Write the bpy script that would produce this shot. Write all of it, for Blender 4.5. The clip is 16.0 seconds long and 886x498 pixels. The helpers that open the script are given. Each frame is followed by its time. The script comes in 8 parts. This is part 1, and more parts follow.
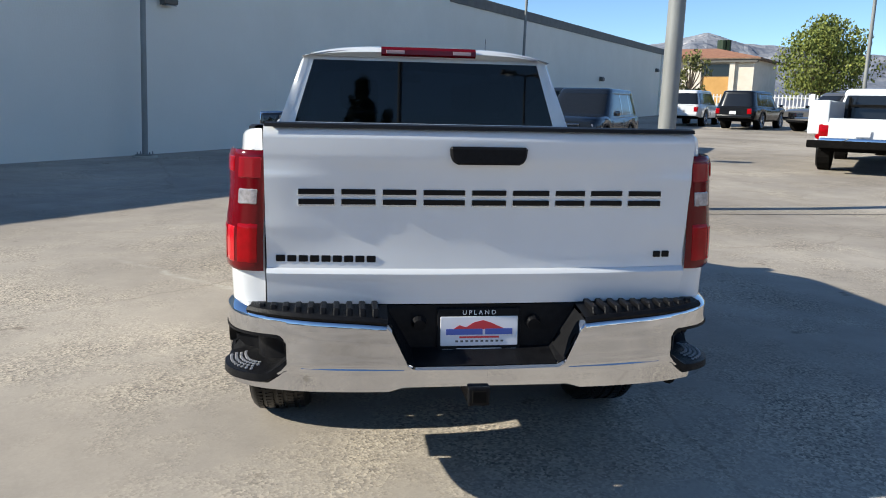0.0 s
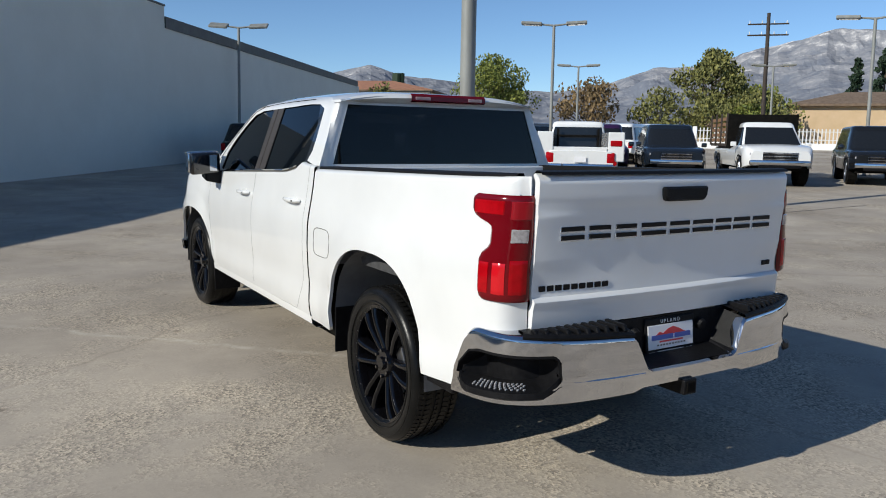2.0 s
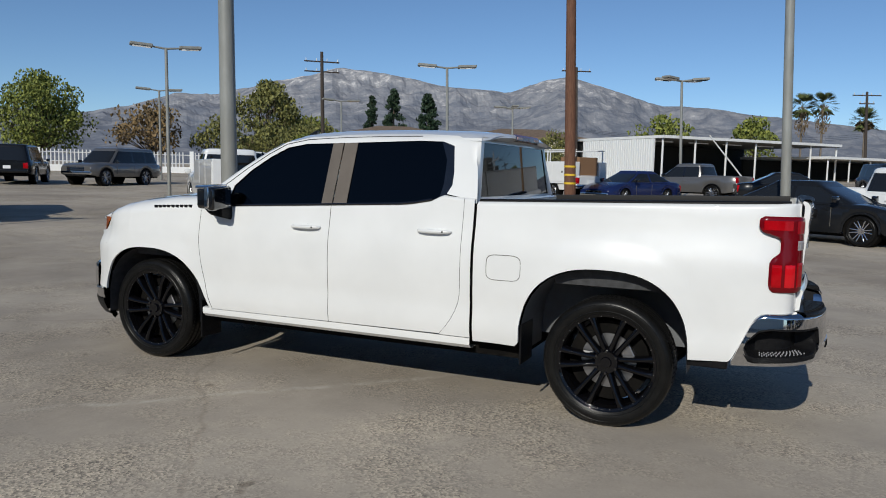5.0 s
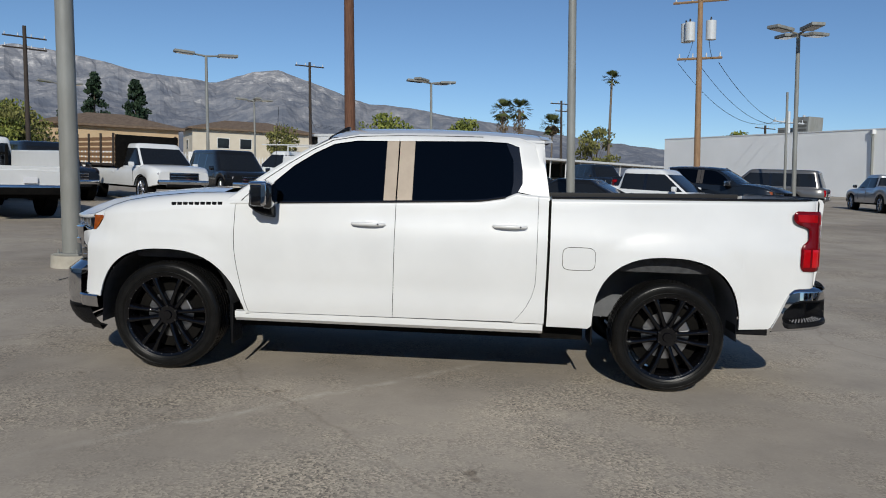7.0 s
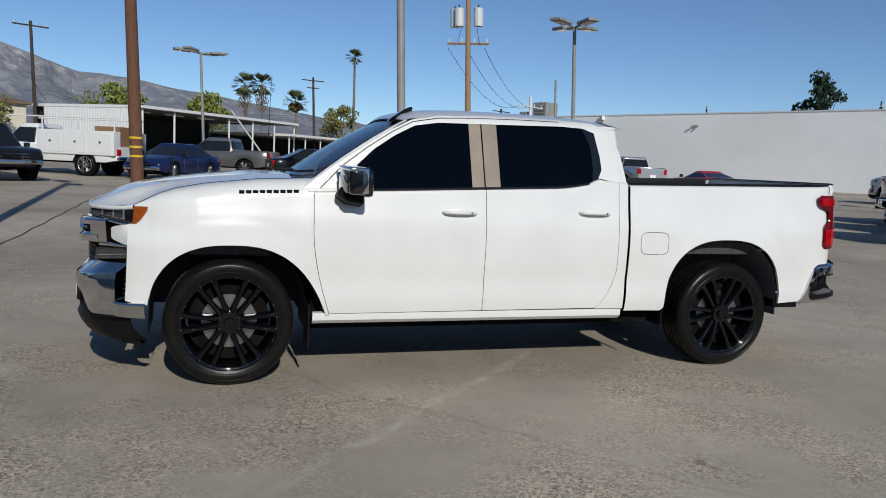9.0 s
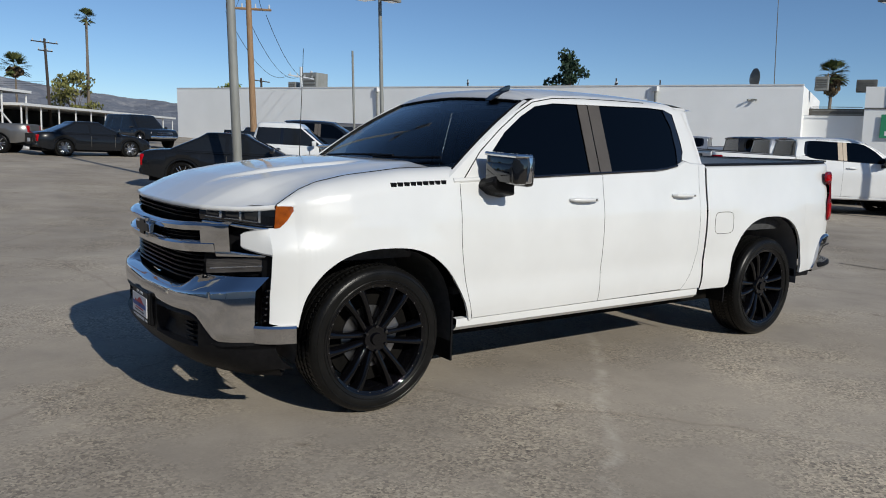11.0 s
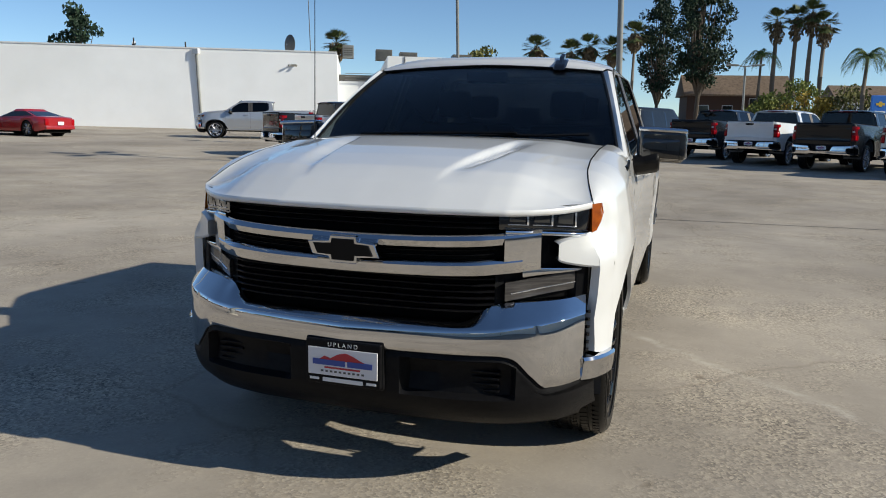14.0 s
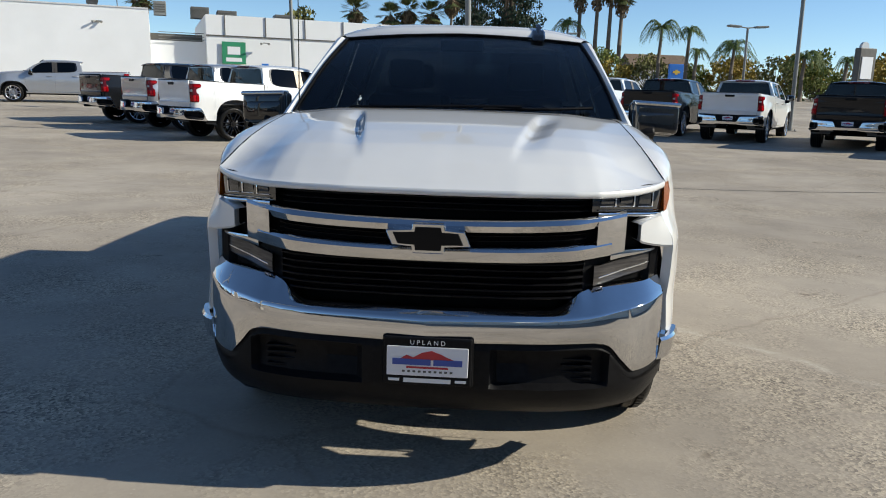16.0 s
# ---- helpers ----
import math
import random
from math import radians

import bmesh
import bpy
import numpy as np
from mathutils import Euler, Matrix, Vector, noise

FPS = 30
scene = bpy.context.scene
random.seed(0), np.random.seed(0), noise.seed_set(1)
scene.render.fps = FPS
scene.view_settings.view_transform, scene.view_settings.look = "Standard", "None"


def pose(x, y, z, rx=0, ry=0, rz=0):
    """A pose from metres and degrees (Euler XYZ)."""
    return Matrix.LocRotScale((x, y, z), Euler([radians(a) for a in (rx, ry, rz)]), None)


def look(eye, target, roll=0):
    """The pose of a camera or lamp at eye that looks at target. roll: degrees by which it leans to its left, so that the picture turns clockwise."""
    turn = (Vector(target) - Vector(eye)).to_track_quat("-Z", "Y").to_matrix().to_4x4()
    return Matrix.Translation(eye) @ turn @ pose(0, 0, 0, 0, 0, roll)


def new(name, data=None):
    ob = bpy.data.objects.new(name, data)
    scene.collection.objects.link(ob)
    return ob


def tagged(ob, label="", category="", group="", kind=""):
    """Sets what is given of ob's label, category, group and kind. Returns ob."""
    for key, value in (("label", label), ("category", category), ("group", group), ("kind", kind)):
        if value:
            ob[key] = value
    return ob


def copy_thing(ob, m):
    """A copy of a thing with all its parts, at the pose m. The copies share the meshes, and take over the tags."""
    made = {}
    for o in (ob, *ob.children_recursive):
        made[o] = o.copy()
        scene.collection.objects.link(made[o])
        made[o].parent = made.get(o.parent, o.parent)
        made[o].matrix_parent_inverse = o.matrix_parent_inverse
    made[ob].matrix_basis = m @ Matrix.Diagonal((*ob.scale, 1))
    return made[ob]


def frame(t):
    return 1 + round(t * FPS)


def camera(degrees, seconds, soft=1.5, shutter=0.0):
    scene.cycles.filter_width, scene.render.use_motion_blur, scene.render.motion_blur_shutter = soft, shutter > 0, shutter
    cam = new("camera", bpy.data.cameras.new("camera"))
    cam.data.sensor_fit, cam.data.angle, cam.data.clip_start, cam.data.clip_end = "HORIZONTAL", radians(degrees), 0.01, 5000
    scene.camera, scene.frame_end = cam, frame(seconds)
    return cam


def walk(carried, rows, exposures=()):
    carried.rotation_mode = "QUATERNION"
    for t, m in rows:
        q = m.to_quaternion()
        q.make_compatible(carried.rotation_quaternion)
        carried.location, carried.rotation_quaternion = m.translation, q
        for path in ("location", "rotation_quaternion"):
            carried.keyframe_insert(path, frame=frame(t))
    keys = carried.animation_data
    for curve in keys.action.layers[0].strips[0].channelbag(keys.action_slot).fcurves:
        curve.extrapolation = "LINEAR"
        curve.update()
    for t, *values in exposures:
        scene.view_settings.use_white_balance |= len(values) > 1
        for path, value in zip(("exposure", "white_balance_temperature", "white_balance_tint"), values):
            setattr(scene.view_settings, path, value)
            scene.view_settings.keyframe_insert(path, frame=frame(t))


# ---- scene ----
cam = camera(60.5, 16.0, soft=1.0)
PATH = [
    (0, (-0.511, -3.792, 1.545), (-0.251, -1.845, 1.167), 1.3),
    (0.5, (-0.976, -3.811, 1.54), (-0.545, -1.892, 1.176), 1.1),
    (1, (-1.522, -3.743, 1.567), (-0.887, -1.876, 1.23), 1.2),
    (1.5, (-2.089, -3.659, 1.58), (-1.252, -1.869, 1.271), 1.2),
    (2, (-2.676, -3.457, 1.592), (-1.644, -1.769, 1.301), 1.0),
    (2.5, (-3.275, -3.212, 1.59), (-2.066, -1.642, 1.319), 0.8),
    (3, (-3.806, -2.858, 1.593), (-2.441, -1.418, 1.337), 0.6),
    (3.5, (-4.332, -2.438, 1.596), (-2.83, -1.14, 1.352), 0.6),
    (4, (-4.805, -1.975, 1.577), (-3.182, -0.828, 1.346), 0.5),
    (4.2, (-4.977, -1.783, 1.599), (-3.31, -0.701, 1.376), 0.7),
    (6.3, (-6.353, 0.578, 1.526), (-4.392, 0.921, 1.337), 1.7),
    (6.5, (-6.411, 0.826, 1.545), (-4.439, 1.094, 1.357), 1.8),
    (7, (-6.481, 1.44, 1.529), (-4.492, 1.527, 1.337), 2.1),
    (7.5, (-6.449, 2.057, 1.511), (-4.461, 1.969, 1.312), 2.3),
    (8, (-6.363, 2.686, 1.494), (-4.391, 2.429, 1.286), 2.6),
    (8.5, (-6.153, 3.308, 1.485), (-4.211, 2.882, 1.269), 2.7),
    (9, (-5.896, 3.889, 1.483), (-3.999, 3.295, 1.261), 2.6),
    (9.5, (-5.595, 4.447, 1.475), (-3.757, 3.691, 1.245), 2.5),
    (10, (-5.2, 4.968, 1.478), (-3.434, 4.061, 1.239), 2.4),
    (10.2, (-5.047, 5.178, 1.487), (-3.311, 4.215, 1.241), 2.3),
    (12.3, (-3.192, 6.682, 1.437), (-1.908, 5.178, 1.137), 2.7),
    (12.5, (-2.981, 6.809, 1.455), (-1.765, 5.251, 1.15), 2.8),
    (13, (-2.384, 7.024, 1.447), (-1.353, 5.34, 1.132), 2.6),
    (13.5, (-1.8, 7.215, 1.449), (-0.978, 5.42, 1.129), 2.0),
    (14, (-1.22, 7.327, 1.438), (-0.626, 5.445, 1.114), 1.2),
    (14.5, (-0.726, 7.372, 1.454), (-0.357, 5.434, 1.124), 0.2),
    (15, (-0.302, 7.413, 1.458), (-0.102, 5.452, 1.12), -0.1),
    (15.5, (-0.193, 7.405, 1.464), (-0.063, 5.442, 1.105), 0.4),
    (16, (-0.22, 7.315, 1.462), (-0.094, 5.36, 1.058), 1.6),
]
walk(cam, [(t, look(eye, target, roll)) for t, eye, target, roll in PATH],
     [(0.0, 0.90, 6550, 6), (1.5, 0.49, 6500, 6), (2.5, 0.20, 6480, 6), (3.5, 0.04, 6460, 6), (6.5, -0.17, 6450, 7), (9.5, -0.13, 6450, 7), (12.5, 0.10, 6650, 6), (14.5, 0.5, 6850, 5), (16.0, 0.58, 6850, 5)])

# ---- light ----
UP = (0.025, 0.038)          # true vertical against the lot's slope
SUN = Vector((-1.73, -0.06, 1.0)).normalized()
world = bpy.data.worlds.new("sky")
world.use_nodes = True
scene.world = world
_n = world.node_tree.nodes
_sky = _n.new("ShaderNodeTexSky")
_sky.sky_type = "NISHITA"
_sky.sun_disc = False
_sky.sun_elevation = math.asin(SUN.z)
_sky.sun_rotation = math.atan2(SUN.x, SUN.y)
_sky.air_density = 1.0
_sky.dust_density = 0.0
_sky.altitude = 2500.0
_sky.ozone_density = 5.0
_n["Background"].inputs[1].default_value = 0.097
world.node_tree.links.new(_sky.outputs[0], _n["Background"].inputs[0])
sun_data = bpy.data.lights.new("sun", "SUN")
sun_data.energy = 3.75
sun_data.angle = radians(0.55)
sun_data.color = (1.0, 0.95, 0.87)
sun = new("sun", sun_data)
sun.matrix_world = look((-60, 0, 40), Vector((-60, 0, 40)) - SUN)
scene.view_settings.exposure = 0.0

# ---- materials ----
def principled(name, color, rough=0.5, metal=0.0, coat=0.0, spec=0.5):
    m = bpy.data.materials.new(name)
    m.use_nodes = True
    b = m.node_tree.nodes["Principled BSDF"]
    b.inputs["Base Color"].default_value = (*color, 1)
    b.inputs["Roughness"].default_value = rough
    b.inputs["Metallic"].default_value = metal
    b.inputs["Coat Weight"].default_value = coat
    b.inputs["Coat Roughness"].default_value = 0.03
    b.inputs["Specular IOR Level"].default_value = spec
    return m


def grained(m, lo, hi, scale, detail=6.0, stretch=(1, 1, 1), bump=0.0, bump_scale=None, lo2=None, scale2=None, amount2=0.5, rough=None):
    """Varies a material's colour at two scales and gives it fine relief."""
    t = m.node_tree
    b = t.nodes["Principled BSDF"]
    tc = t.nodes.new("ShaderNodeTexCoord")
    mp = t.nodes.new("ShaderNodeMapping")
    mp.inputs["Scale"].default_value = stretch
    t.links.new(tc.outputs["Object"], mp.inputs[0])
    n1 = t.nodes.new("ShaderNodeTexNoise")
    n1.inputs["Scale"].default_value = scale
    n1.inputs["Detail"].default_value = detail
    n1.inputs["Roughness"].default_value = 0.62
    t.links.new(mp.outputs[0], n1.inputs["Vector"])
    r = t.nodes.new("ShaderNodeValToRGB")
    r.color_ramp.elements[0].position, r.color_ramp.elements[1].position = 0.32, 0.68
    r.color_ramp.elements[0].color, r.color_ramp.elements[1].color = (*lo, 1), (*hi, 1)
    t.links.new(n1.outputs["Fac"], r.inputs[0])
    out = r.outputs[0]
    if scale2:
        n2 = t.nodes.new("ShaderNodeTexNoise")
        n2.inputs["Scale"].default_value = scale2
        n2.inputs["Detail"].default_value = 3
        t.links.new(mp.outputs[0], n2.inputs["Vector"])
        r2 = t.nodes.new("ShaderNodeValToRGB")
        r2.color_ramp.elements[0].position, r2.color_ramp.elements[1].position = 0.38, 0.66
        r2.color_ramp.elements[0].color = (0, 0, 0, 1)
        r2.color_ramp.elements[1].color = (amount2, amount2, amount2, 1)
        t.links.new(n2.outputs["Fac"], r2.inputs[0])
        mix = t.nodes.new("ShaderNodeMix")
        mix.data_type = "RGBA"
        t.links.new(r2.outputs[0], mix.inputs[0])
        t.links.new(out, mix.inputs[6])
        mix.inputs[7].default_value = (*(lo2 or lo), 1)
        out = mix.outputs[2]
    t.links.new(out, b.inputs["Base Color"])
    if rough:
        mr = t.nodes.new("ShaderNodeMapRange")
        mr.inputs[3].default_value, mr.inputs[4].default_value = rough
        t.links.new(n1.outputs["Fac"], mr.inputs[0])
        t.links.new(mr.outputs[0], b.inputs["Roughness"])
    if bump:
        nb = t.nodes.new("ShaderNodeTexNoise")
        nb.inputs["Scale"].default_value = bump_scale or scale * 6
        nb.inputs["Detail"].default_value = 4
        t.links.new(mp.outputs[0], nb.inputs["Vector"])
        bp = t.nodes.new("ShaderNodeBump")
        bp.inputs["Strength"].default_value = bump
        bp.inputs["Distance"].default_value = 0.02
        t.links.new(nb.outputs["Fac"], bp.inputs["Height"])
        t.links.new(bp.outputs[0], b.inputs["Normal"])
    return m


def tinted_glass(name, tint, gloss=0.02):
    """Glass that lets light through in its tint and mirrors by Fresnel."""
    m = bpy.data.materials.new(name)
    m.use_nodes = True
    t = m.node_tree
    t.nodes.remove(t.nodes["Principled BSDF"])
    tr = t.nodes.new("ShaderNodeBsdfTransparent")
    tr.inputs[0].default_value = (*tint, 1)
    gl = t.nodes.new("ShaderNodeBsdfGlossy")
    gl.inputs["Roughness"].default_value = gloss
    lw = t.nodes.new("ShaderNodeLayerWeight")
    lw.inputs[0].default_value = 0.5
    pw = t.nodes.new("ShaderNodeMath")
    pw.operation = "POWER"
    pw.inputs[1].default_value = 4.5
    t.links.new(lw.outputs["Facing"], pw.inputs[0])
    fr = t.nodes.new("ShaderNodeMath")
    fr.operation = "MULTIPLY_ADD"
    fr.inputs[1].default_value, fr.inputs[2].default_value = 0.9, 0.035
    t.links.new(pw.outputs[0], fr.inputs[0])
    mx = t.nodes.new("ShaderNodeMixShader")
    t.links.new(fr.outputs[0], mx.inputs[0])
    t.links.new(tr.outputs[0], mx.inputs[1])
    t.links.new(gl.outputs[0], mx.inputs[2])
    t.links.new(mx.outputs[0], t.nodes["Material Output"].inputs[0])
    return m


def paint(name, color, rough=0.32, metal=0.0):
    deep = max(color) < 0.12
    m = principled(name, color, rough, metal * (0.4 if deep else 1.0), coat=0.45 if deep else 1.0, spec=0.15 if deep else 0.5)
    lo = tuple(c * 0.94 for c in color)
    return grained(m, lo, color, 2.2, 3.0)


M_white = paint("white car paint", (0.75, 0.755, 0.75))
M_silver = paint("silver car paint", (0.42, 0.43, 0.45), 0.3, 0.55)
M_grey = paint("grey car paint", (0.16, 0.155, 0.15), 0.3, 0.5)
M_black = paint("black car paint", (0.010, 0.011, 0.013), 0.25)
M_navy = paint("navy car paint", (0.010, 0.018, 0.075), 0.25, 0.1)
M_slate = paint("slate blue car paint", (0.012, 0.017, 0.026), 0.25, 0.2)
M_red = paint("red car paint", (0.36, 0.012, 0.016), 0.28)
M_purple = paint("plum car paint", (0.03, 0.012, 0.05), 0.28)
M_chrome = principled("chrome", (0.66, 0.66, 0.67), 0.045, 1.0)
grained(M_chrome, (0.62, 0.62, 0.63), (0.69, 0.69, 0.70), 5.0, rough=(0.03, 0.07))
M_satin = principled("satin brown pillar film", (0.15, 0.13, 0.112), 0.5, 1.0)
grained(M_satin, (0.14, 0.121, 0.104), (0.165, 0.143, 0.122), 8.0)
M_plastic = principled("black moulded plastic", (0.006, 0.006, 0.007), 0.42, spec=0.12)
grained(M_plastic, (0.005, 0.005, 0.006), (0.010, 0.010, 0.011), 40.0, bump=0.15, bump_scale=260.0)
M_gloss = principled("gloss black", (0.006, 0.006, 0.007), 0.08, coat=1.0)
grained(M_gloss, (0.005, 0.005, 0.006), (0.008, 0.008, 0.009), 12.0)
M_under = principled("underbody black", (0.005, 0.005, 0.005), 0.8, spec=0.05)
grained(M_under, (0.004, 0.004, 0.004), (0.010, 0.009, 0.008), 9.0)
M_liner = principled("wheel liner felt", (0.02, 0.02, 0.022), 0.9)
grained(M_liner, (0.035, 0.036, 0.038), (0.065, 0.066, 0.07), 20.0, bump=0.2, bump_scale=200.0)
M_tyre = principled("tyre rubber", (0.012, 0.012, 0.012), 0.4, spec=0.2)
grained(M_tyre, (0.005, 0.005, 0.005), (0.009, 0.0088, 0.0086), 14.0, bump=0.05, bump_scale=120.0, rough=(0.24, 0.38))
M_rim = principled("gloss black alloy", (0.003, 0.003, 0.004), 0.04, spec=0.42)
M_alloy = principled("silver alloy", (0.55, 0.56, 0.58), 0.22, 0.95)
M_steel = principled("brake steel", (0.32, 0.32, 0.33), 0.34, 1.0)
# lighter copy of the liner for the rear arches, their light put in its colour
M_inner = principled("lit rear liner grey", (0.12, 0.125, 0.135), 0.6)
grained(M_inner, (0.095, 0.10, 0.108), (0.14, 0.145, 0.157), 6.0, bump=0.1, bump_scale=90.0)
M_redlens = principled("red tail lens", (0.36, 0.001, 0.005), 0.1, coat=0.2, spec=0.15)
grained(M_redlens, (0.26, 0.001, 0.003), (0.42, 0.002, 0.007), 14.0)
M_fog = principled("smoked fog lamp lens", (0.06, 0.055, 0.053), 0.2, spec=0.3, coat=0.15)
grained(M_fog, (0.035, 0.033, 0.032), (0.085, 0.078, 0.075), 9.0, stretch=(1, 1, 12))
M_pink = principled("pale brake lens", (0.45, 0.28, 0.28), 0.15, coat=0.3)
M_darkred = principled("dark red lens", (0.13, 0.001, 0.004), 0.12, coat=0.2, spec=0.3)
M_redbright = principled("bright red light bar", (0.55, 0.004, 0.010), 0.15, coat=0.4)
M_rosy = principled("rosy lens", (0.27, 0.006, 0.011), 0.16, coat=0.1)
# step studs carry their glints as a pale base colour
M_stud = principled("glint grey stud", (0.30, 0.30, 0.31), 0.35)
M_amber = principled("amber lens", (0.50, 0.115, 0.004), 0.1, coat=0.5)
grained(M_amber, (0.18, 0.036, 0.002), (0.36, 0.08, 0.004), 30.0)
M_lens = principled("grey lamp lens", (0.16, 0.16, 0.165), 0.1, 0.4, coat=1.0)
M_clear = principled("clear reverse lens", (0.46, 0.43, 0.43), 0.15, 0.3, coat=0.5)
grained(M_clear, (0.30, 0.27, 0.27), (0.60, 0.57, 0.57), 40.0)
M_smoke = principled("smoked lamp glass", (0.035, 0.037, 0.04), 0.06, 0.3, coat=0.6)
M_led = principled("lamp reflector", (0.85, 0.86, 0.88), 0.12, 0.9)
M_glass_side = tinted_glass("dark privacy glass", (0.012, 0.014, 0.02))
M_glass_front = tinted_glass("windscreen glass", (0.64, 0.69, 0.71))
M_glass_rear = tinted_glass("tinted rear glass", (0.12, 0.135, 0.16))
M_seat = principled("dark seat cloth", (0.02, 0.02, 0.022), 0.8)
grained(M_seat, (0.014, 0.014, 0.016), (0.03, 0.03, 0.032), 30.0)
M_badge = principled("black badge", (0.004, 0.004, 0.005), 0.3, spec=0.2)
M_badge_edge = principled("silver badge edge", (0.62, 0.66, 0.72), 0.2, 0.8)
M_plate = principled("plate white", (0.78, 0.78, 0.80), 0.4)
M_plate_blue = principled("plate blue print", (0.05, 0.09, 0.35), 0.5)
M_plate_red = principled("plate red print", (0.5, 0.03, 0.04), 0.5)
M_white_ink = principled("white print", (0.8, 0.8, 0.8), 0.5)

M_asphalt = principled("worn asphalt", (0.2, 0.19, 0.18), 0.9)
M_stucco_tan = principled("tan stucco", (0.6, 0.57, 0.50), 0.92)
grained(M_stucco_tan, (0.71, 0.69, 0.61), (0.76, 0.74, 0.66), 0.7, bump=0.35, bump_scale=26.0, lo2=(0.67, 0.645, 0.57), scale2=0.16, amount2=0.5)
M_stucco_white = principled("white stucco", (0.72, 0.72, 0.71), 0.92)
grained(M_stucco_white, (0.86, 0.86, 0.85), (0.91, 0.91, 0.90), 0.5, bump=0.3, bump_scale=22.0, lo2=(0.76, 0.76, 0.74), scale2=0.12, amount2=0.6)
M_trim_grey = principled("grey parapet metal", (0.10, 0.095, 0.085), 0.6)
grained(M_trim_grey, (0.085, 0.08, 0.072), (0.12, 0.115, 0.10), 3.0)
M_galv = principled("grey painted steel", (0.23, 0.235, 0.22), 0.55)
grained(M_galv, (0.20, 0.205, 0.19), (0.27, 0.275, 0.26), 5.0, stretch=(1, 1, 0.25), lo2=(0.15, 0.13, 0.10), scale2=2.0, amount2=0.4)
M_concrete = principled("concrete", (0.42, 0.39, 0.33), 0.9)
grained(M_concrete, (0.36, 0.33, 0.28), (0.48, 0.45, 0.38), 4.0, bump=0.4, bump_scale=40.0)
M_wood_pole = principled("brown timber pole", (0.13, 0.055, 0.03), 0.85)
grained(M_wood_pole, (0.085, 0.035, 0.02), (0.17, 0.08, 0.045), 6.0, stretch=(6, 6, 0.4), bump=0.5, bump_scale=18.0)
M_wood_tan = principled("weathered tan pole", (0.3, 0.19, 0.10), 0.85)
grained(M_wood_tan, (0.22, 0.13, 0.07), (0.36, 0.23, 0.13), 6.0, stretch=(6, 6, 0.4), bump=0.5, bump_scale=18.0)
M_wood_dark = principled("dark creosote timber", (0.035, 0.026, 0.02), 0.85)
grained(M_wood_dark, (0.025, 0.018, 0.014), (0.06, 0.045, 0.035), 5.0, stretch=(6, 6, 0.4))
M_wire = principled("black cable", (0.015, 0.015, 0.016), 0.6)
M_yellow = principled("yellow band", (0.62, 0.40, 0.02), 0.6)
M_can = principled("transformer grey", (0.55, 0.57, 0.58), 0.45)
M_white_steel = principled("white painted steel", (0.68, 0.68, 0.67), 0.5)
grained(M_white_steel, (0.62, 0.62, 0.61), (0.72, 0.72, 0.71), 2.0)
M_corrug = principled("white ribbed sheet", (0.66, 0.67, 0.67), 0.5)
M_rooftile = principled("terracotta roof", (0.33, 0.15, 0.085), 0.9)
grained(M_rooftile, (0.26, 0.115, 0.065), (0.40, 0.19, 0.11), 1.6, stretch=(1, 1, 6), bump=0.4, bump_scale=9.0)
M_shingle = principled("brown shingle roof", (0.16, 0.11, 0.075), 0.95)
grained(M_shingle, (0.11, 0.075, 0.05), (0.21, 0.15, 0.105), 2.5, bump=0.4, bump_scale=14.0)
M_house_tan = principled("peach house stucco", (0.52, 0.38, 0.23), 0.92)
grained(M_house_tan, (0.49, 0.355, 0.21), (0.56, 0.41, 0.26), 0.8, bump=0.2, bump_scale=20.0)
M_house_cream = principled("cream house stucco", (0.60, 0.54, 0.44), 0.92)
grained(M_house_cream, (0.56, 0.50, 0.40), (0.64, 0.58, 0.48), 0.8, bump=0.2, bump_scale=20.0)
M_ochre = principled("ochre panel", (0.50, 0.27, 0.08), 0.85)
grained(M_ochre, (0.46, 0.245, 0.07), (0.54, 0.30, 0.095), 1.0)
M_window = principled("far window pane", (0.012, 0.014, 0.017), 0.08, spec=0.45)
# near-black in place of the shade inside openings and carports
M_dark_in = principled("painted interior shade", (0.03, 0.029, 0.027), 0.9)
M_timber_house = principled("dark timber siding", (0.07, 0.035, 0.022), 0.85)
M_sign_green = principled("green sign", (0.03, 0.25, 0.12), 0.5)
M_sign_blue = principled("blue sign", (0.02, 0.16, 0.55), 0.5)
M_sign_gold = principled("gold sign shape", (0.7, 0.45, 0.05), 0.5)
M_bark = principled("tree bark", (0.10, 0.075, 0.055), 0.95)
grained(M_bark, (0.07, 0.05, 0.036), (0.14, 0.11, 0.08), 5.0, stretch=(4, 4, 1), bump=0.5, bump_scale=14.0)
M_palm_bark = principled("palm bark", (0.17, 0.14, 0.11), 0.95)
grained(M_palm_bark, (0.12, 0.10, 0.08), (0.22, 0.18, 0.14), 4.0, stretch=(1, 1, 5), bump=0.5, bump_scale=10.0)
M_rail_cap = principled("bed rail plastic", (0.006, 0.006, 0.007), 0.55, spec=0.2)
M_box_brown = principled("brown crate", (0.22, 0.12, 0.06), 0.85)


def leafy(name, dark, light):
    m = principled(name, light, 0.6, spec=0.25)
    t = m.node_tree
    g = t.nodes.new("ShaderNodeNewGeometry")
    r = t.nodes.new("ShaderNodeValToRGB")
    r.color_ramp.elements[0].color, r.color_ramp.elements[1].color = (*dark, 1), (*light, 1)
    t.links.new(g.outputs["Random Per Island"], r.inputs[0])
    t.links.new(r.outputs[0], t.nodes["Principled BSDF"].inputs["Base Color"])
    return m


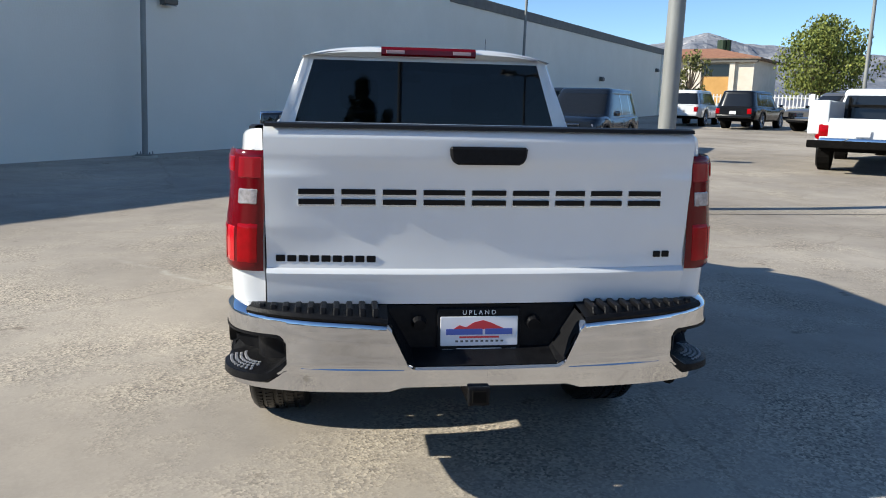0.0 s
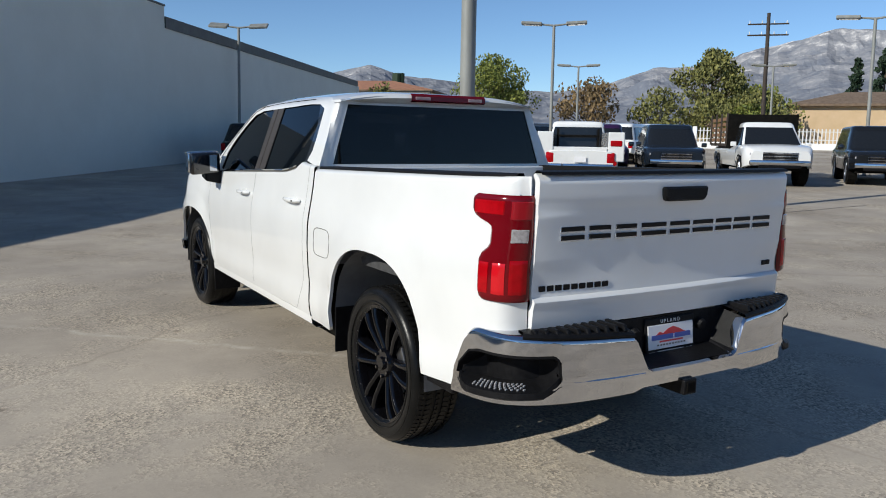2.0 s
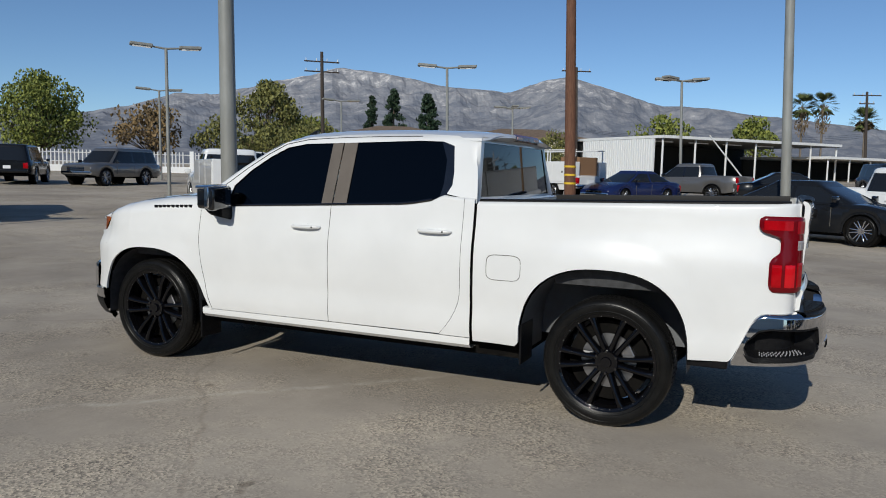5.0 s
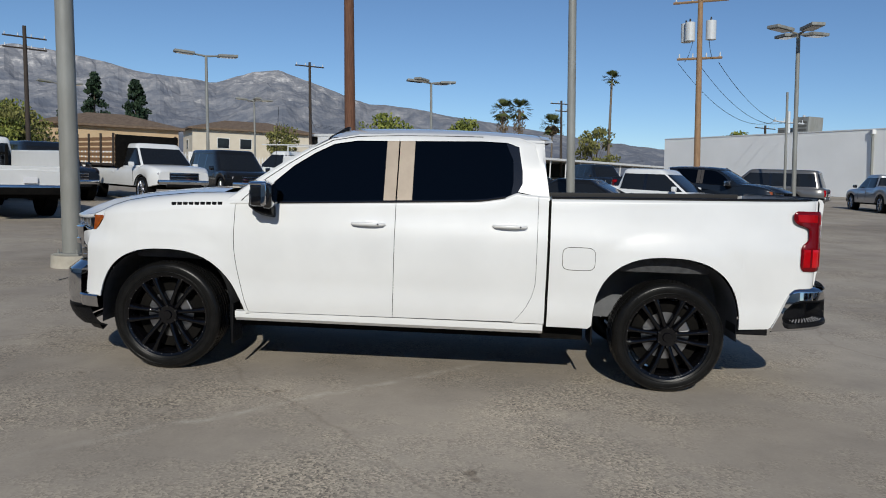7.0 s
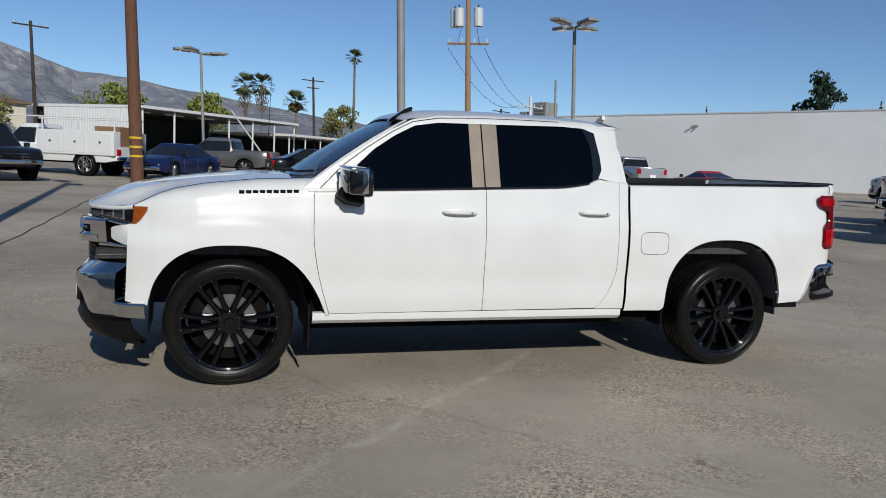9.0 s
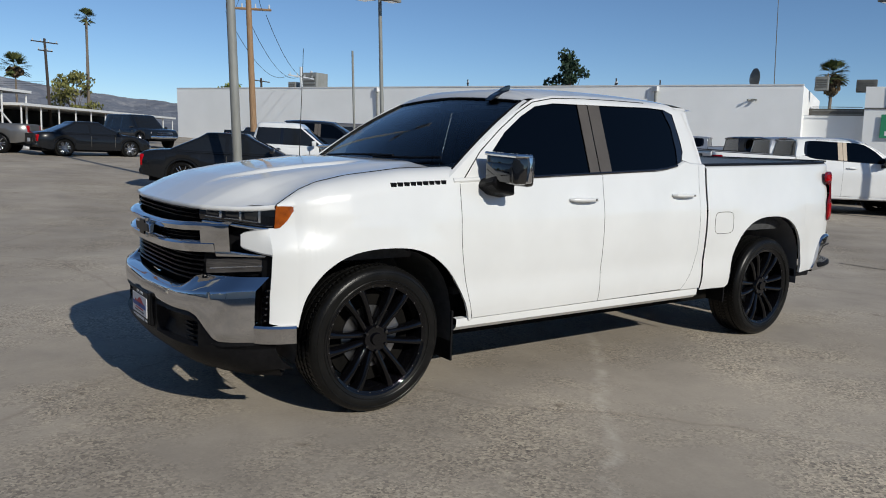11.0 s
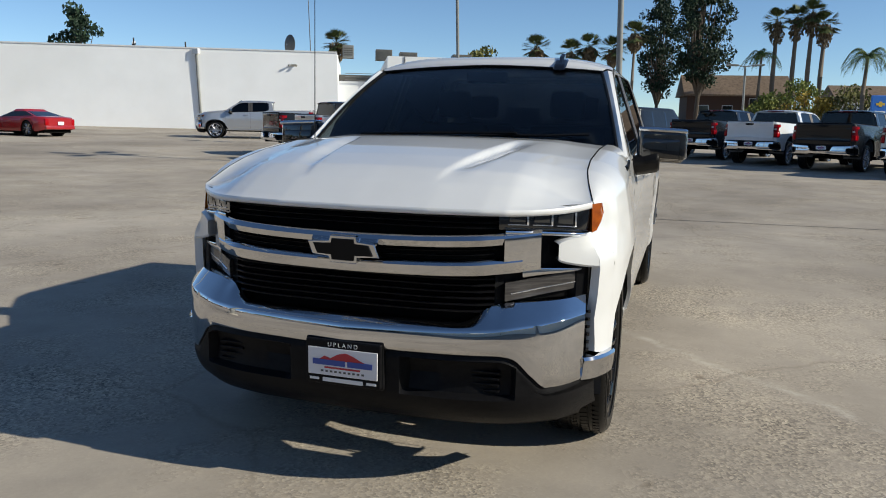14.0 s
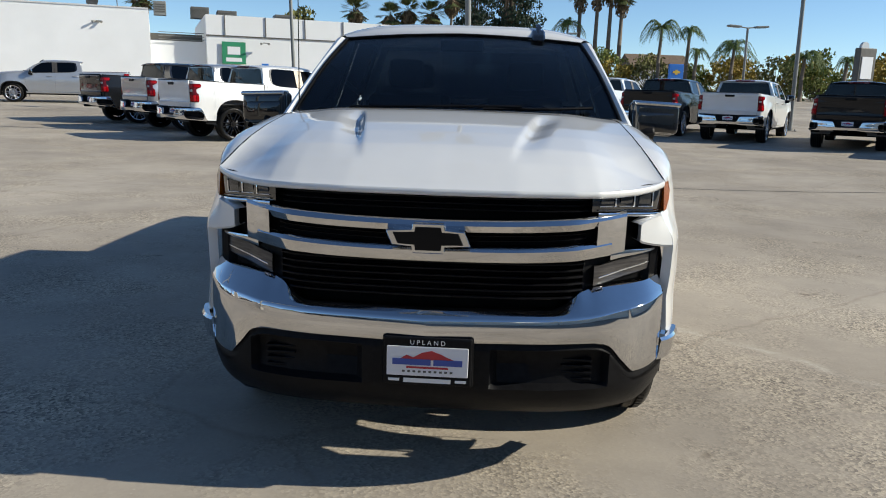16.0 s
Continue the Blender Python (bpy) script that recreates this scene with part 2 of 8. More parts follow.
M_leaf_green = leafy("green leaves", (0.06, 0.085, 0.018), (0.27, 0.29, 0.065))
M_leaf_olive = leafy("olive leaves", (0.065, 0.072, 0.025), (0.25, 0.24, 0.075))
M_leaf_dry = leafy("dry autumn leaves", (0.10, 0.07, 0.035), (0.28, 0.19, 0.09))
M_leaf_pine = leafy("dark pine needles", (0.010, 0.024, 0.014), (0.035, 0.06, 0.03))
M_leaf_palm = leafy("palm fronds", (0.04, 0.06, 0.02), (0.15, 0.165, 0.06))
M_leaf_feather = leafy("feather palm fronds", (0.05, 0.085, 0.02), (0.17, 0.22, 0.06))
M_skirt = leafy("dry palm skirt", (0.10, 0.07, 0.04), (0.24, 0.18, 0.11))
M_leaf_yellow = leafy("yellow leaves", (0.20, 0.14, 0.02), (0.42, 0.30, 0.05))


def asphalt_nodes(m):
    t = m.node_tree
    b = t.nodes["Principled BSDF"]
    L = t.links.new
    tc = t.nodes.new("ShaderNodeTexCoord")

    def nz(scale, detail, rough=0.6):
        n = t.nodes.new("ShaderNodeTexNoise")
        n.inputs["Scale"].default_value, n.inputs["Detail"].default_value, n.inputs["Roughness"].default_value = scale, detail, rough
        L(tc.outputs["Object"], n.inputs["Vector"])
        return n

    def ramp(src, p0, p1, c0, c1):
        r = t.nodes.new("ShaderNodeValToRGB")
        r.color_ramp.elements[0].position, r.color_ramp.elements[1].position = p0, p1
        r.color_ramp.elements[0].color, r.color_ramp.elements[1].color = (*c0, 1), (*c1, 1)
        L(src, r.inputs[0])
        return r.outputs[0]

    def blend(kind, fac, a, c):
        x = t.nodes.new("ShaderNodeMix")
        x.data_type, x.blend_type = "RGBA", kind
        if isinstance(fac, float):
            x.inputs[0].default_value = fac
        else:
            L(fac, x.inputs[0])
        L(a, x.inputs[6])
        L(c, x.inputs[7])
        return x.outputs[2]

    broad = ramp(nz(0.22, 5).outputs[0], 0.35, 0.65, (0.295, 0.257, 0.213), (0.455, 0.402, 0.335))
    patch = ramp(nz(1.3, 6, 0.7).outputs[0], 0.3, 0.7, (0.84, 0.84, 0.845), (1.10, 1.09, 1.07))
    col = blend("MULTIPLY", 1.0, broad, patch)
    v = t.nodes.new("ShaderNodeTexVoronoi")
    v.inputs["Scale"].default_value = 75.0
    L(tc.outputs["Object"], v.inputs["Vector"])
    stones = ramp(v.outputs["Color"], 0.1, 0.95, (0.42, 0.42, 0.43), (1.58, 1.55, 1.46))
    worn = ramp(nz(0.75, 7, 0.68).outputs[0], 0.45, 0.62, (0.06, 0.06, 0.06), (1.0, 1.0, 1.0))
    rgb = t.nodes.new("ShaderNodeRGB")
    rgb.outputs[0].default_value = (1, 1, 1, 1)
    col = blend("MULTIPLY", 1.0, col, blend("MIX", worn, rgb.outputs[0], stones))
    spots = ramp(nz(3.1, 2).outputs[0], 0.70, 0.76, (1, 1, 1), (0.62, 0.60, 0.58))
    col = blend("MULTIPLY", 1.0, col, spots)
    # faint pale scratches and hairline joints
    vc = t.nodes.new("ShaderNodeTexVoronoi")
    vc.feature = "DISTANCE_TO_EDGE"
    vc.inputs["Scale"].default_value = 0.16
    wob = nz(1.1, 4)
    add = t.nodes.new("ShaderNodeMix")
    add.data_type, add.blend_type = "RGBA", "ADD"
    add.inputs[0].default_value = 0.35
    L(tc.outputs["Object"], add.inputs[6])
    L(wob.outputs["Color"], add.inputs[7])
    L(add.outputs[2], vc.inputs["Vector"])
    hair = ramp(vc.outputs["Distance"], 0.0, 0.004, (0.86, 0.85, 0.84), (1, 1, 1))
    col = blend("MULTIPLY", 1.0, col, hair)
    # a pale scuffed streak across the lot, broken and uneven

    def math_node(op, a, c):
        m = t.nodes.new("ShaderNodeMath")
        m.operation = op
        for k, q in ((0, a), (1, c)):
            if isinstance(q, float):
                m.inputs[k].default_value = q
            else:
                L(q, m.inputs[k])
        return m.outputs[0]

    axes = t.nodes.new("ShaderNodeSeparateXYZ")
    L(tc.outputs["Object"], axes.inputs[0])
    across = math_node("ADD", math_node("MULTIPLY", axes.outputs[0], 0.700), math_node("MULTIPLY", axes.outputs[1], 0.714))
    along = math_node("SUBTRACT", math_node("MULTIPLY", axes.outputs[1], 0.700), math_node("MULTIPLY", axes.outputs[0], 0.714))
    wander = math_node("MULTIPLY", math_node("SUBTRACT", nz(1.7, 3).outputs[0], 0.5), 0.30)
    off = math_node("ABSOLUTE", math_node("SUBTRACT", math_node("ADD", across, wander), 0.754), 0.0)
    line = ramp(off, 0.006, 0.06, (1, 1, 1), (0, 0, 0))
    broken = ramp(nz(5.0, 5, 0.7).outputs[0], 0.42, 0.62, (0.15, 0.15, 0.15), (1, 1, 1))
    span = math_node("MULTIPLY", ramp(along, 0.9, 1.0, (0, 0, 0), (1, 1, 1)), ramp(math_node("MULTIPLY", along, 0.2), 0.78, 0.96, (1, 1, 1), (0, 0, 0)))
    pale = t.nodes.new("ShaderNodeRGB")
    pale.outputs[0].default_value = (0.50, 0.45, 0.385, 1)
    col = blend("MIX", math_node("MULTIPLY", math_node("MULTIPLY", math_node("MULTIPLY", line, broken), span), 0.75), col, pale.outputs[0])
    # loose pale grit
    grit = t.nodes.new("ShaderNodeTexVoronoi")
    grit.inputs["Scale"].default_value = 26.0
    L(tc.outputs["Object"], grit.inputs["Vector"])
    speck = math_node("MULTIPLY", ramp(grit.outputs["Distance"], 0.10, 0.17, (1, 1, 1), (0, 0, 0)), ramp(nz(0.9, 4, 0.65).outputs[0], 0.54, 0.66, (0, 0, 0), (0.8, 0.8, 0.8)))
    col = blend("MIX", speck, col, pale.outputs[0])
    L(col, b.inputs["Base Color"])
    bp = t.nodes.new("ShaderNodeBump")
    bp.inputs["Strength"].default_value, bp.inputs["Distance"].default_value = 0.42, 0.006
    L(math_node("MULTIPLY", v.outputs["Distance"], worn), bp.inputs["Height"])
    L(bp.outputs[0], b.inputs["Normal"])
    b.inputs["Specular IOR Level"].default_value = 0.25


asphalt_nodes(M_asphalt)

# ---- building helpers ----
def part(name, bm, mat, parent=None, label="", smooth=False, loc=None):
    """Links a bmesh as one mesh object under a thing or a part."""
    me = bpy.data.meshes.new(name)
    bmesh.ops.recalc_face_normals(bm, faces=bm.faces)
    bm.to_mesh(me)
    bm.free()
    for mm in (mat if isinstance(mat, (list, tuple)) else (mat,)):
        me.materials.append(mm)
    if smooth:
        me.polygons.foreach_set("use_smooth", [True] * len(me.polygons))
        if smooth != 2:
            me.set_sharp_from_angle(angle=radians(38))
    ob = new(name, me)
    if parent:
        ob.parent = parent
    if loc:
        ob.location = loc
    if label:
        ob["label"] = label
    return ob


def thing(name, label, category, loc=(0, 0, 0), turn=0.0, group="", kind=""):
    ob = new(name)
    ob.location = loc
    ob.rotation_euler = (0, 0, radians(turn))
    ob.empty_display_size = 0.2
    return tagged(ob, label, category, group, kind)


def bm_box(x0, x1, y0, y1, z0, z1, bevel=0.0, seg=2, bm=None):
    own = bm is None
    b = bmesh.new()
    vs = [b.verts.new((x, y, z)) for x in (x0, x1) for y in (y0, y1) for z in (z0, z1)]
    for f in ((0, 1, 3, 2), (4, 6, 7, 5), (0, 4, 5, 1), (2, 3, 7, 6), (0, 2, 6, 4), (1, 5, 7, 3)):
        b.faces.new([vs[i] for i in f])
    if bevel:
        bmesh.ops.bevel(b, geom=list(b.edges), offset=bevel, segments=seg, profile=0.5, affect="EDGES")
    if own:
        return b
    return join(bm, b)


def join(bm, other, m=None):
    """Adds the geometry of other to bm."""
    vs = [bm.verts.new((m @ v.co) if m else v.co) for v in other.verts]
    other.verts.index_update()
    for f in other.faces:
        try:
            g = bm.faces.new([vs[v.index] for v in f.verts])
            g.material_index = f.material_index
        except ValueError:
            pass
    other.free()
    return bm


def bm_cyl(p, q, r0, r1=None, seg=12, caps=True, bm=None):
    bm = bm or bmesh.new()
    p, q = Vector(p), Vector(q)
    r1 = r0 if r1 is None else r1
    a = (q - p).to_track_quat("Z", "Y").to_matrix()
    rings = []
    for c, r in ((p, r0), (q, r1)):
        rings.append([bm.verts.new(c + a @ Vector((r * math.cos(6.28318 * i / seg), r * math.sin(6.28318 * i / seg), 0))) for i in range(seg)])
    for i in range(seg):
        bm.faces.new((rings[0][i], rings[0][(i + 1) % seg], rings[1][(i + 1) % seg], rings[1][i]))
    if caps:
        bm.faces.new(rings[0][::-1])
        bm.faces.new(rings[1])
    return bm


def bm_tube(pts, r, seg=8, bm=None):
    bm = bm or bmesh.new()
    pts = [Vector(p) for p in pts]
    rings = []
    for i, p in enumerate(pts):
        d = (pts[min(i + 1, len(pts) - 1)] - pts[max(i - 1, 0)]).normalized()
        a = d.to_track_quat("Z", "Y").to_matrix()
        rr = r[i] if isinstance(r, (list, tuple)) else r
        rings.append([bm.verts.new(p + a @ Vector((rr * math.cos(6.28318 * k / seg), rr * math.sin(6.28318 * k / seg), 0))) for k in range(seg)])
    for a, b in zip(rings, rings[1:]):
        for k in range(seg):
            bm.faces.new((a[k], a[(k + 1) % seg], b[(k + 1) % seg], b[k]))
    bm.faces.new(rings[0][::-1])
    bm.faces.new(rings[-1])
    return bm


def bm_grid(rows, bm=None, close=False):
    """A sheet through rows of points."""
    bm = bm or bmesh.new()
    V = [[bm.verts.new(p) for p in row] for row in rows]
    for a, b in zip(V, V[1:]):
        for j in range(len(a) - (0 if close else 1)):
            k = (j + 1) % len(a)
            q = [a[j], a[k], b[k], b[j]]
            if (q[0].co - q[1].co).length < 1e-6:
                q = [a[j], b[k], b[j]]
            elif (q[2].co - q[3].co).length < 1e-6:
                q = [a[j], a[k], b[j]]
            try:
                bm.faces.new(q)
            except ValueError:
                pass
    return bm


def thicken(bm, depth):
    """Turns an open sheet into a shell by moving a copy along its normals."""
    bmesh.ops.recalc_face_normals(bm, faces=bm.faces)
    bmesh.ops.solidify(bm, geom=list(bm.faces), thickness=depth)
    return bm


def bm_prism(poly, axis, a, b, bm=None, bevel=0.0):
    """A polygon of pairs drawn out along an axis ('x', 'y' or 'z') from a to b."""
    own = bmesh.new()
    def at(u, v, w):
        return {"x": (w, u, v), "y": (u, w, v), "z": (u, v, w)}[axis]
    lo = [own.verts.new(at(u, v, a)) for u, v in poly]
    hi = [own.verts.new(at(u, v, b)) for u, v in poly]
    n = len(poly)
    own.faces.new(lo[::-1])
    own.faces.new(hi)
    for i in range(n):
        own.faces.new((lo[i], lo[(i + 1) % n], hi[(i + 1) % n], hi[i]))
    if bevel:
        bmesh.ops.bevel(own, geom=list(own.edges), offset=bevel, segments=1, affect="EDGES")
    return own if bm is None else join(bm, own)


def lerp_table(table, x):
    for (a, va), (b, vb) in zip(table, table[1:]):
        if x <= b:
            return va + (vb - va) * max(0.0, (x - a) / (b - a))
    return table[-1][1]


def smooth_table(table, x):
    """A smooth curve through a table's points that never overshoots them."""
    if x <= table[0][0]:
        return table[0][1]
    if x >= table[-1][0]:
        return table[-1][1]
    i = max(k for k in range(len(table) - 1) if table[k][0] <= x)

    def sec(k):
        return (table[k + 1][1] - table[k][1]) / (table[k + 1][0] - table[k][0])

    def tan(k):
        if k == 0:
            return sec(0)
        if k == len(table) - 1:
            return sec(k - 1)
        a, b = sec(k - 1), sec(k)
        return 0.0 if a * b <= 0 else 2 * a * b / (a + b)

    h = table[i + 1][0] - table[i][0]
    u = (x - table[i][0]) / h
    return ((2 * u ** 3 - 3 * u ** 2 + 1) * table[i][1] + (u ** 3 - 2 * u ** 2 + u) * h * tan(i)
            + (3 * u ** 2 - 2 * u ** 3) * table[i + 1][1] + (u ** 3 - u ** 2) * h * tan(i + 1))


def ground_z(x, y):
    return 0.02 * max(0.0, min(math.hypot(x, y - 2), 110.0) - 9.0)


def on_lot(x, y, lift=0.0):
    return (x, y, ground_z(x, y) + lift)


def lean(bm):
    """Stands a tall thing in the true vertical, which the lot's slope is off."""
    for v in bm.verts:
        v.co.x += UP[0] * v.co.z
        v.co.y += UP[1] * v.co.z
    return bm

# ---- pickup trucks ----
HALF = [(-1.045, 0.79), (-1.03, 0.855), (-0.995, 0.900), (-0.93, 0.926), (-0.8, 0.945), (-0.4, 0.97), (0.1, 0.98), (3.3, 0.985), (3.6, 1.0),
        (3.9, 1.006), (4.0, 1.004), (4.10, 0.998), (4.18, 0.987), (4.235, 0.973), (4.30, 0.952), (4.36, 0.926)]
TAPER = [(3.95, 0.0), (4.10, 0.02), (4.18, 0.035), (4.235, 0.047), (4.30, 0.056), (4.36, 0.064)]
INSET = [(0.36, 0.060), (0.42, 0.045), (0.47, 0.022), (0.55, 0.008), (0.61, 0.010), (0.69, 0.014), (0.78, 0.005), (0.92, 0.0), (1.04, 0.003), (1.10, 0.010), (1.16, 0.022), (1.25, 0.038), (1.34, 0.050), (1.44, 0.060)]
GREEN = [(1.26, 0.945), (1.80, 0.750), (1.83, 0.71), (1.85, 0.66)]
HOOD = [(3.2, 1.372), (3.41, 1.368), (3.57, 1.36), (3.97, 1.315), (4.17, 1.285), (4.37, 1.245), (4.50, 1.20), (4.60, 1.155), (4.66, 1.125)]
EDGE = [(3.2, 1.352), (3.57, 1.335), (3.9, 1.295), (4.08, 1.258), (4.18, 1.222), (4.255, 1.182), (4.32, 1.146), (4.40, 1.142), (4.6, 1.132), (4.7, 1.125)]
HOOD_HALF = [(3.2, 0.815), (3.9, 0.815), (4.08, 0.825), (4.18, 0.842), (4.26, 0.864), (4.32, 0.882)]
NOSE = [(0.0, 4.70), (0.3, 4.692), (0.5, 4.66), (0.60, 4.595), (0.66, 4.545), (0.72, 4.487), (0.78, 4.44), (0.84, 4.385), (0.88, 4.325), (0.90, 4.28), (0.918, 4.235), (0.96, 4.1)]
FBUMP = [(0.0, 4.735), (0.4, 4.715), (0.6, 4.675), (0.72, 4.615), (0.81, 4.545), (0.885, 4.43), (0.935, 4.31), (0.96, 4.2)]


def bar_x(y, z):
    f = max(0.0, min(1.0, (z - 0.90) / 0.16))
    return smooth_table(HALF, y) - lerp_table(INSET, z) - lerp_table(TAPER, y) * f * f * (3 - 2 * f)


def arch(y, c, a, z0, b):
    d = abs(y - c) / a
    return z0 + b * (1 - d ** 2.5) ** 0.4 if d < 1 else None


def arch_f(y):
    return arch(y, 3.745, 0.495, 0.42, 0.50)


def arch_r(y):
    return arch(y, 0.05, 0.53, 0.48, 0.52)


def arch_samples(c, a):
    return [c + a * math.sin(radians(d)) for d in range(-90, 91, 6)]


def side_sheet(sx, ys, zlow, ztop, rows=14, roll=None, ends=None):
    """A body side: columns along y from zlow to ztop; roll = (radius, width) turns its top inwards."""
    out = []
    y0, y1 = ys[0], ys[-1]
    for y in ys:
        u = (y - y0) / (y1 - y0)
        lo, hi = zlow(y), ztop(y)
        r, w = roll(y) if callable(roll) else (roll or (0.012, 0.012))
        col = []
        for k in range(rows + 1):
            z = lo + (hi - r - lo) * k / rows
            col.append((z, 0.0))
        for k in range(1, 7):
            a = radians(90) * k / 6
            col.append((hi - r + r * math.sin(a), w * (1 - math.cos(a))))
        pts = []
        for z, dx in col:
            yy = y + (ends(u, z) if ends else 0.0)
            x = bar_x(yy, min(z, hi - r)) - dx
            for c, a, zz, b in ((3.745, 0.495, 0.42, 0.50), (0.05, 0.53, 0.48, 0.52)):
                d = math.hypot((yy - c) / a, max(0, (z - zz)) / b)
                if 0.9 < d < 1.35:
                    x += 0.016 * max(0.0, 1 - abs(d - 1.0) / 0.35)
            if yy < -0.97:
                x = max(x, 0.792)
            pts.append((sx * x, yy, z))
        out.append(pts)
    return out


def with_lip(rows, depth):
    """Adds an inward lip along the lower edge of a body side."""
    return [[(p[0][0] - math.copysign(depth, p[0][0]), p[0][1], p[0][2] + 0.004)] + p for p in rows]


def spread(a, b, step, extra=()):
    n = max(2, int(abs(b - a) / step))
    v = [a + (b - a) * i / n for i in range(n + 1)] + [e for e in extra if min(a, b) < e < max(a, b)]
    return sorted(set(round(x, 4) for x in v))


def belt(y):
    return lerp_table([(0.90, 1.405), (1.10, 1.415), (1.16, 1.425), (1.25, 1.382), (1.43, 1.352), (2.91, 1.285), (3.3, 1.27)], y)


def bed_top(y):
    return 1.392 + (0.91 - y) * 0.026


def wheel(root, x, y, sx, rim_mat, detail, r=0.408, name="wheel"):
    """A tyre with grooved tread on a split-spoke rim, seen from its outer side sx."""
    w = new(name)
    w.parent = root
    w.location = (x, y, r)
    w["label"] = "road wheel with low-profile tyre"
    seg = 72 if detail else 36
    tread = 0.4025 if detail else 0.408
    prof = [(-0.122, 0.300), (-0.137, 0.335), (-0.142, 0.36), (-0.135, 0.385), (-0.118, 0.401), (-0.10, 0.4065), (-0.085, tread), (-0.08, 0.400), (-0.07, 0.400), (-0.065, tread),
            (-0.03, tread), (-0.026, 0.400), (-0.016, 0.400), (-0.012, tread), (0.012, tread), (0.016, 0.400), (0.026, 0.400), (0.03, tread), (0.065, tread), (0.07, 0.400), (0.08, 0.400),
            (0.085, tread), (0.10, 0.4065), (0.118, 0.401), (0.135, 0.385), (0.142, 0.36), (0.137, 0.335), (0.122, 0.300)]
    rows = [[(px, pr * r / 0.408 * math.cos(6.28319 * k / seg), pr * r / 0.408 * math.sin(6.28319 * k / seg)) for k in range(seg)] for px, pr in prof]
    bm = bm_grid(rows, close=True)
    if detail:
        for k in range(84):
            a = 6.28319 * k / 84
            for s in (-1, 1):
                m = Matrix.Rotation(a, 4, "X") @ Matrix.Translation((s * 0.096, 0, 0.4042)) @ Matrix.Rotation(radians(12 * s), 4, "Z") @ Matrix.Rotation(radians(7 * s), 4, "Y")
                join(bm, bm_box(-0.014, 0.014, -0.0095, 0.0095, -0.006, 0.0036), m)
                m = Matrix.Rotation(a + 0.02, 4, "X") @ Matrix.Translation((s * 0.0475, 0, 0.4045)) @ Matrix.Rotation(radians(-16 * s), 4, "Z")
                join(bm, bm_box(-0.0165, 0.0165, -0.0125, 0.0125, -0.005, 0.0035), m)
                m = Matrix.Rotation(a + 0.037 * s, 4, "X") @ Matrix.Translation((s * 0.0064, 0, 0.4045)) @ Matrix.Rotation(radians(10 * s), 4, "Z")
                join(bm, bm_box(-0.0058, 0.0058, -0.0125, 0.0125, -0.005, 0.0035), m)
                m = Matrix.Rotation(a + 0.03, 4, "X") @ Matrix.Translation((s * 0.1315, 0, 0.3905)) @ Matrix.Rotation(radians(35 * s), 4, "Y")
                join(bm, bm_box(-0.008, 0.008, -0.005, 0.005, -0.006, -0.0025), m)
    for ring_x, ring_r, thick in ((sx * 0.1365, 0.330, 0.0035), (sx * 0.1395, 0.372, 0.0022)):
        bm_grid([[(ring_x + thick * math.cos(a), (ring_r + thick * math.sin(a)) * r / 0.408 * math.cos(6.28319 * k / seg), (ring_r + thick * math.sin(a)) * r / 0.408 * math.sin(6.28319 * k / seg)) for k in range(seg)] for a in [6.28319 * i / 6 for i in range(7)]], bm, close=True)
    part("tyre", bm, M_tyre, w, smooth=True)
    R = 0.306
    ox = sx * 0.118
    rows = []
    for px, pr in ((ox, R + 0.012), (ox + sx * 0.007, R + 0.011), (ox + sx * 0.0115, R + 0.006), (ox + sx * 0.010, R), (ox + sx * 0.002, R - 0.007), (ox, R - 0.014), (ox - sx * 0.03, R - 0.022), (-ox, R - 0.03)):
        rows.append([(px, pr * math.cos(6.28319 * k / seg), pr * math.sin(6.28319 * k / seg)) for k in range(seg)])
    rim = bm_grid(rows, close=True)
    for i in range(6):
        for s in (-1, 1):
            t0, t1 = radians(60 * i + s * 18), radians(60 * i + s * 10)
            p = Vector((ox - sx * 0.036, 0.066 * math.cos(t0), 0.066 * math.sin(t0)))
            q = Vector((ox - sx * 0.008, (R - 0.012) * math.cos(t1), (R - 0.012) * math.sin(t1)))
            ring = []
            n = (q - p).cross(Vector((1, 0, 0))).normalized()
            for f_, wd, up in ((0.0, 0.019, 0.0), (0.3, 0.0155, 0.006), (0.62, 0.0155, 0.010), (0.85, 0.018, 0.006), (1.0, 0.025, -0.002)):
                c = p.lerp(q, f_) + Vector((sx * up, 0, 0))
                ring.append([c + n * wd * a + Vector((sx * h_, 0, 0)) for a, h_ in ((-1.15, -0.05), (-1.0, -0.004), (-0.78, 0.005), (-0.3, 0.0105), (0.3, 0.0105), (0.78, 0.005), (1.0, -0.004), (1.15, -0.05))])
            bm_grid(ring, rim)
    bm_cyl((ox - sx * 0.05, 0, 0), (ox - sx * 0.012, 0, 0), 0.085, 0.07, 20, bm=rim)
    bm_cyl((ox - sx * 0.012, 0, 0), (ox + sx * 0.002, 0, 0), 0.036, 0.032, 16, bm=rim)
    part("rim", rim, rim_mat, w, "gloss black split-spoke alloy rim" if rim_mat is M_rim else "bright alloy rim", smooth=True)
    for i in range(6):
        a = radians(60 * i + 30)
        nut = bm_cyl((ox - sx * 0.02, 0.07 * math.cos(a), 0.07 * math.sin(a)), (ox - sx * 0.002, 0.07 * math.cos(a), 0.07 * math.sin(a)), 0.0105, 0.009, 6)
        part("lug_nut", nut, M_gloss if rim_mat is M_rim else M_chrome, w)
    disc = bm_cyl((ox - sx * 0.10, 0, 0), (ox - sx * 0.085, 0, 0), 0.175, 0.175, 32)
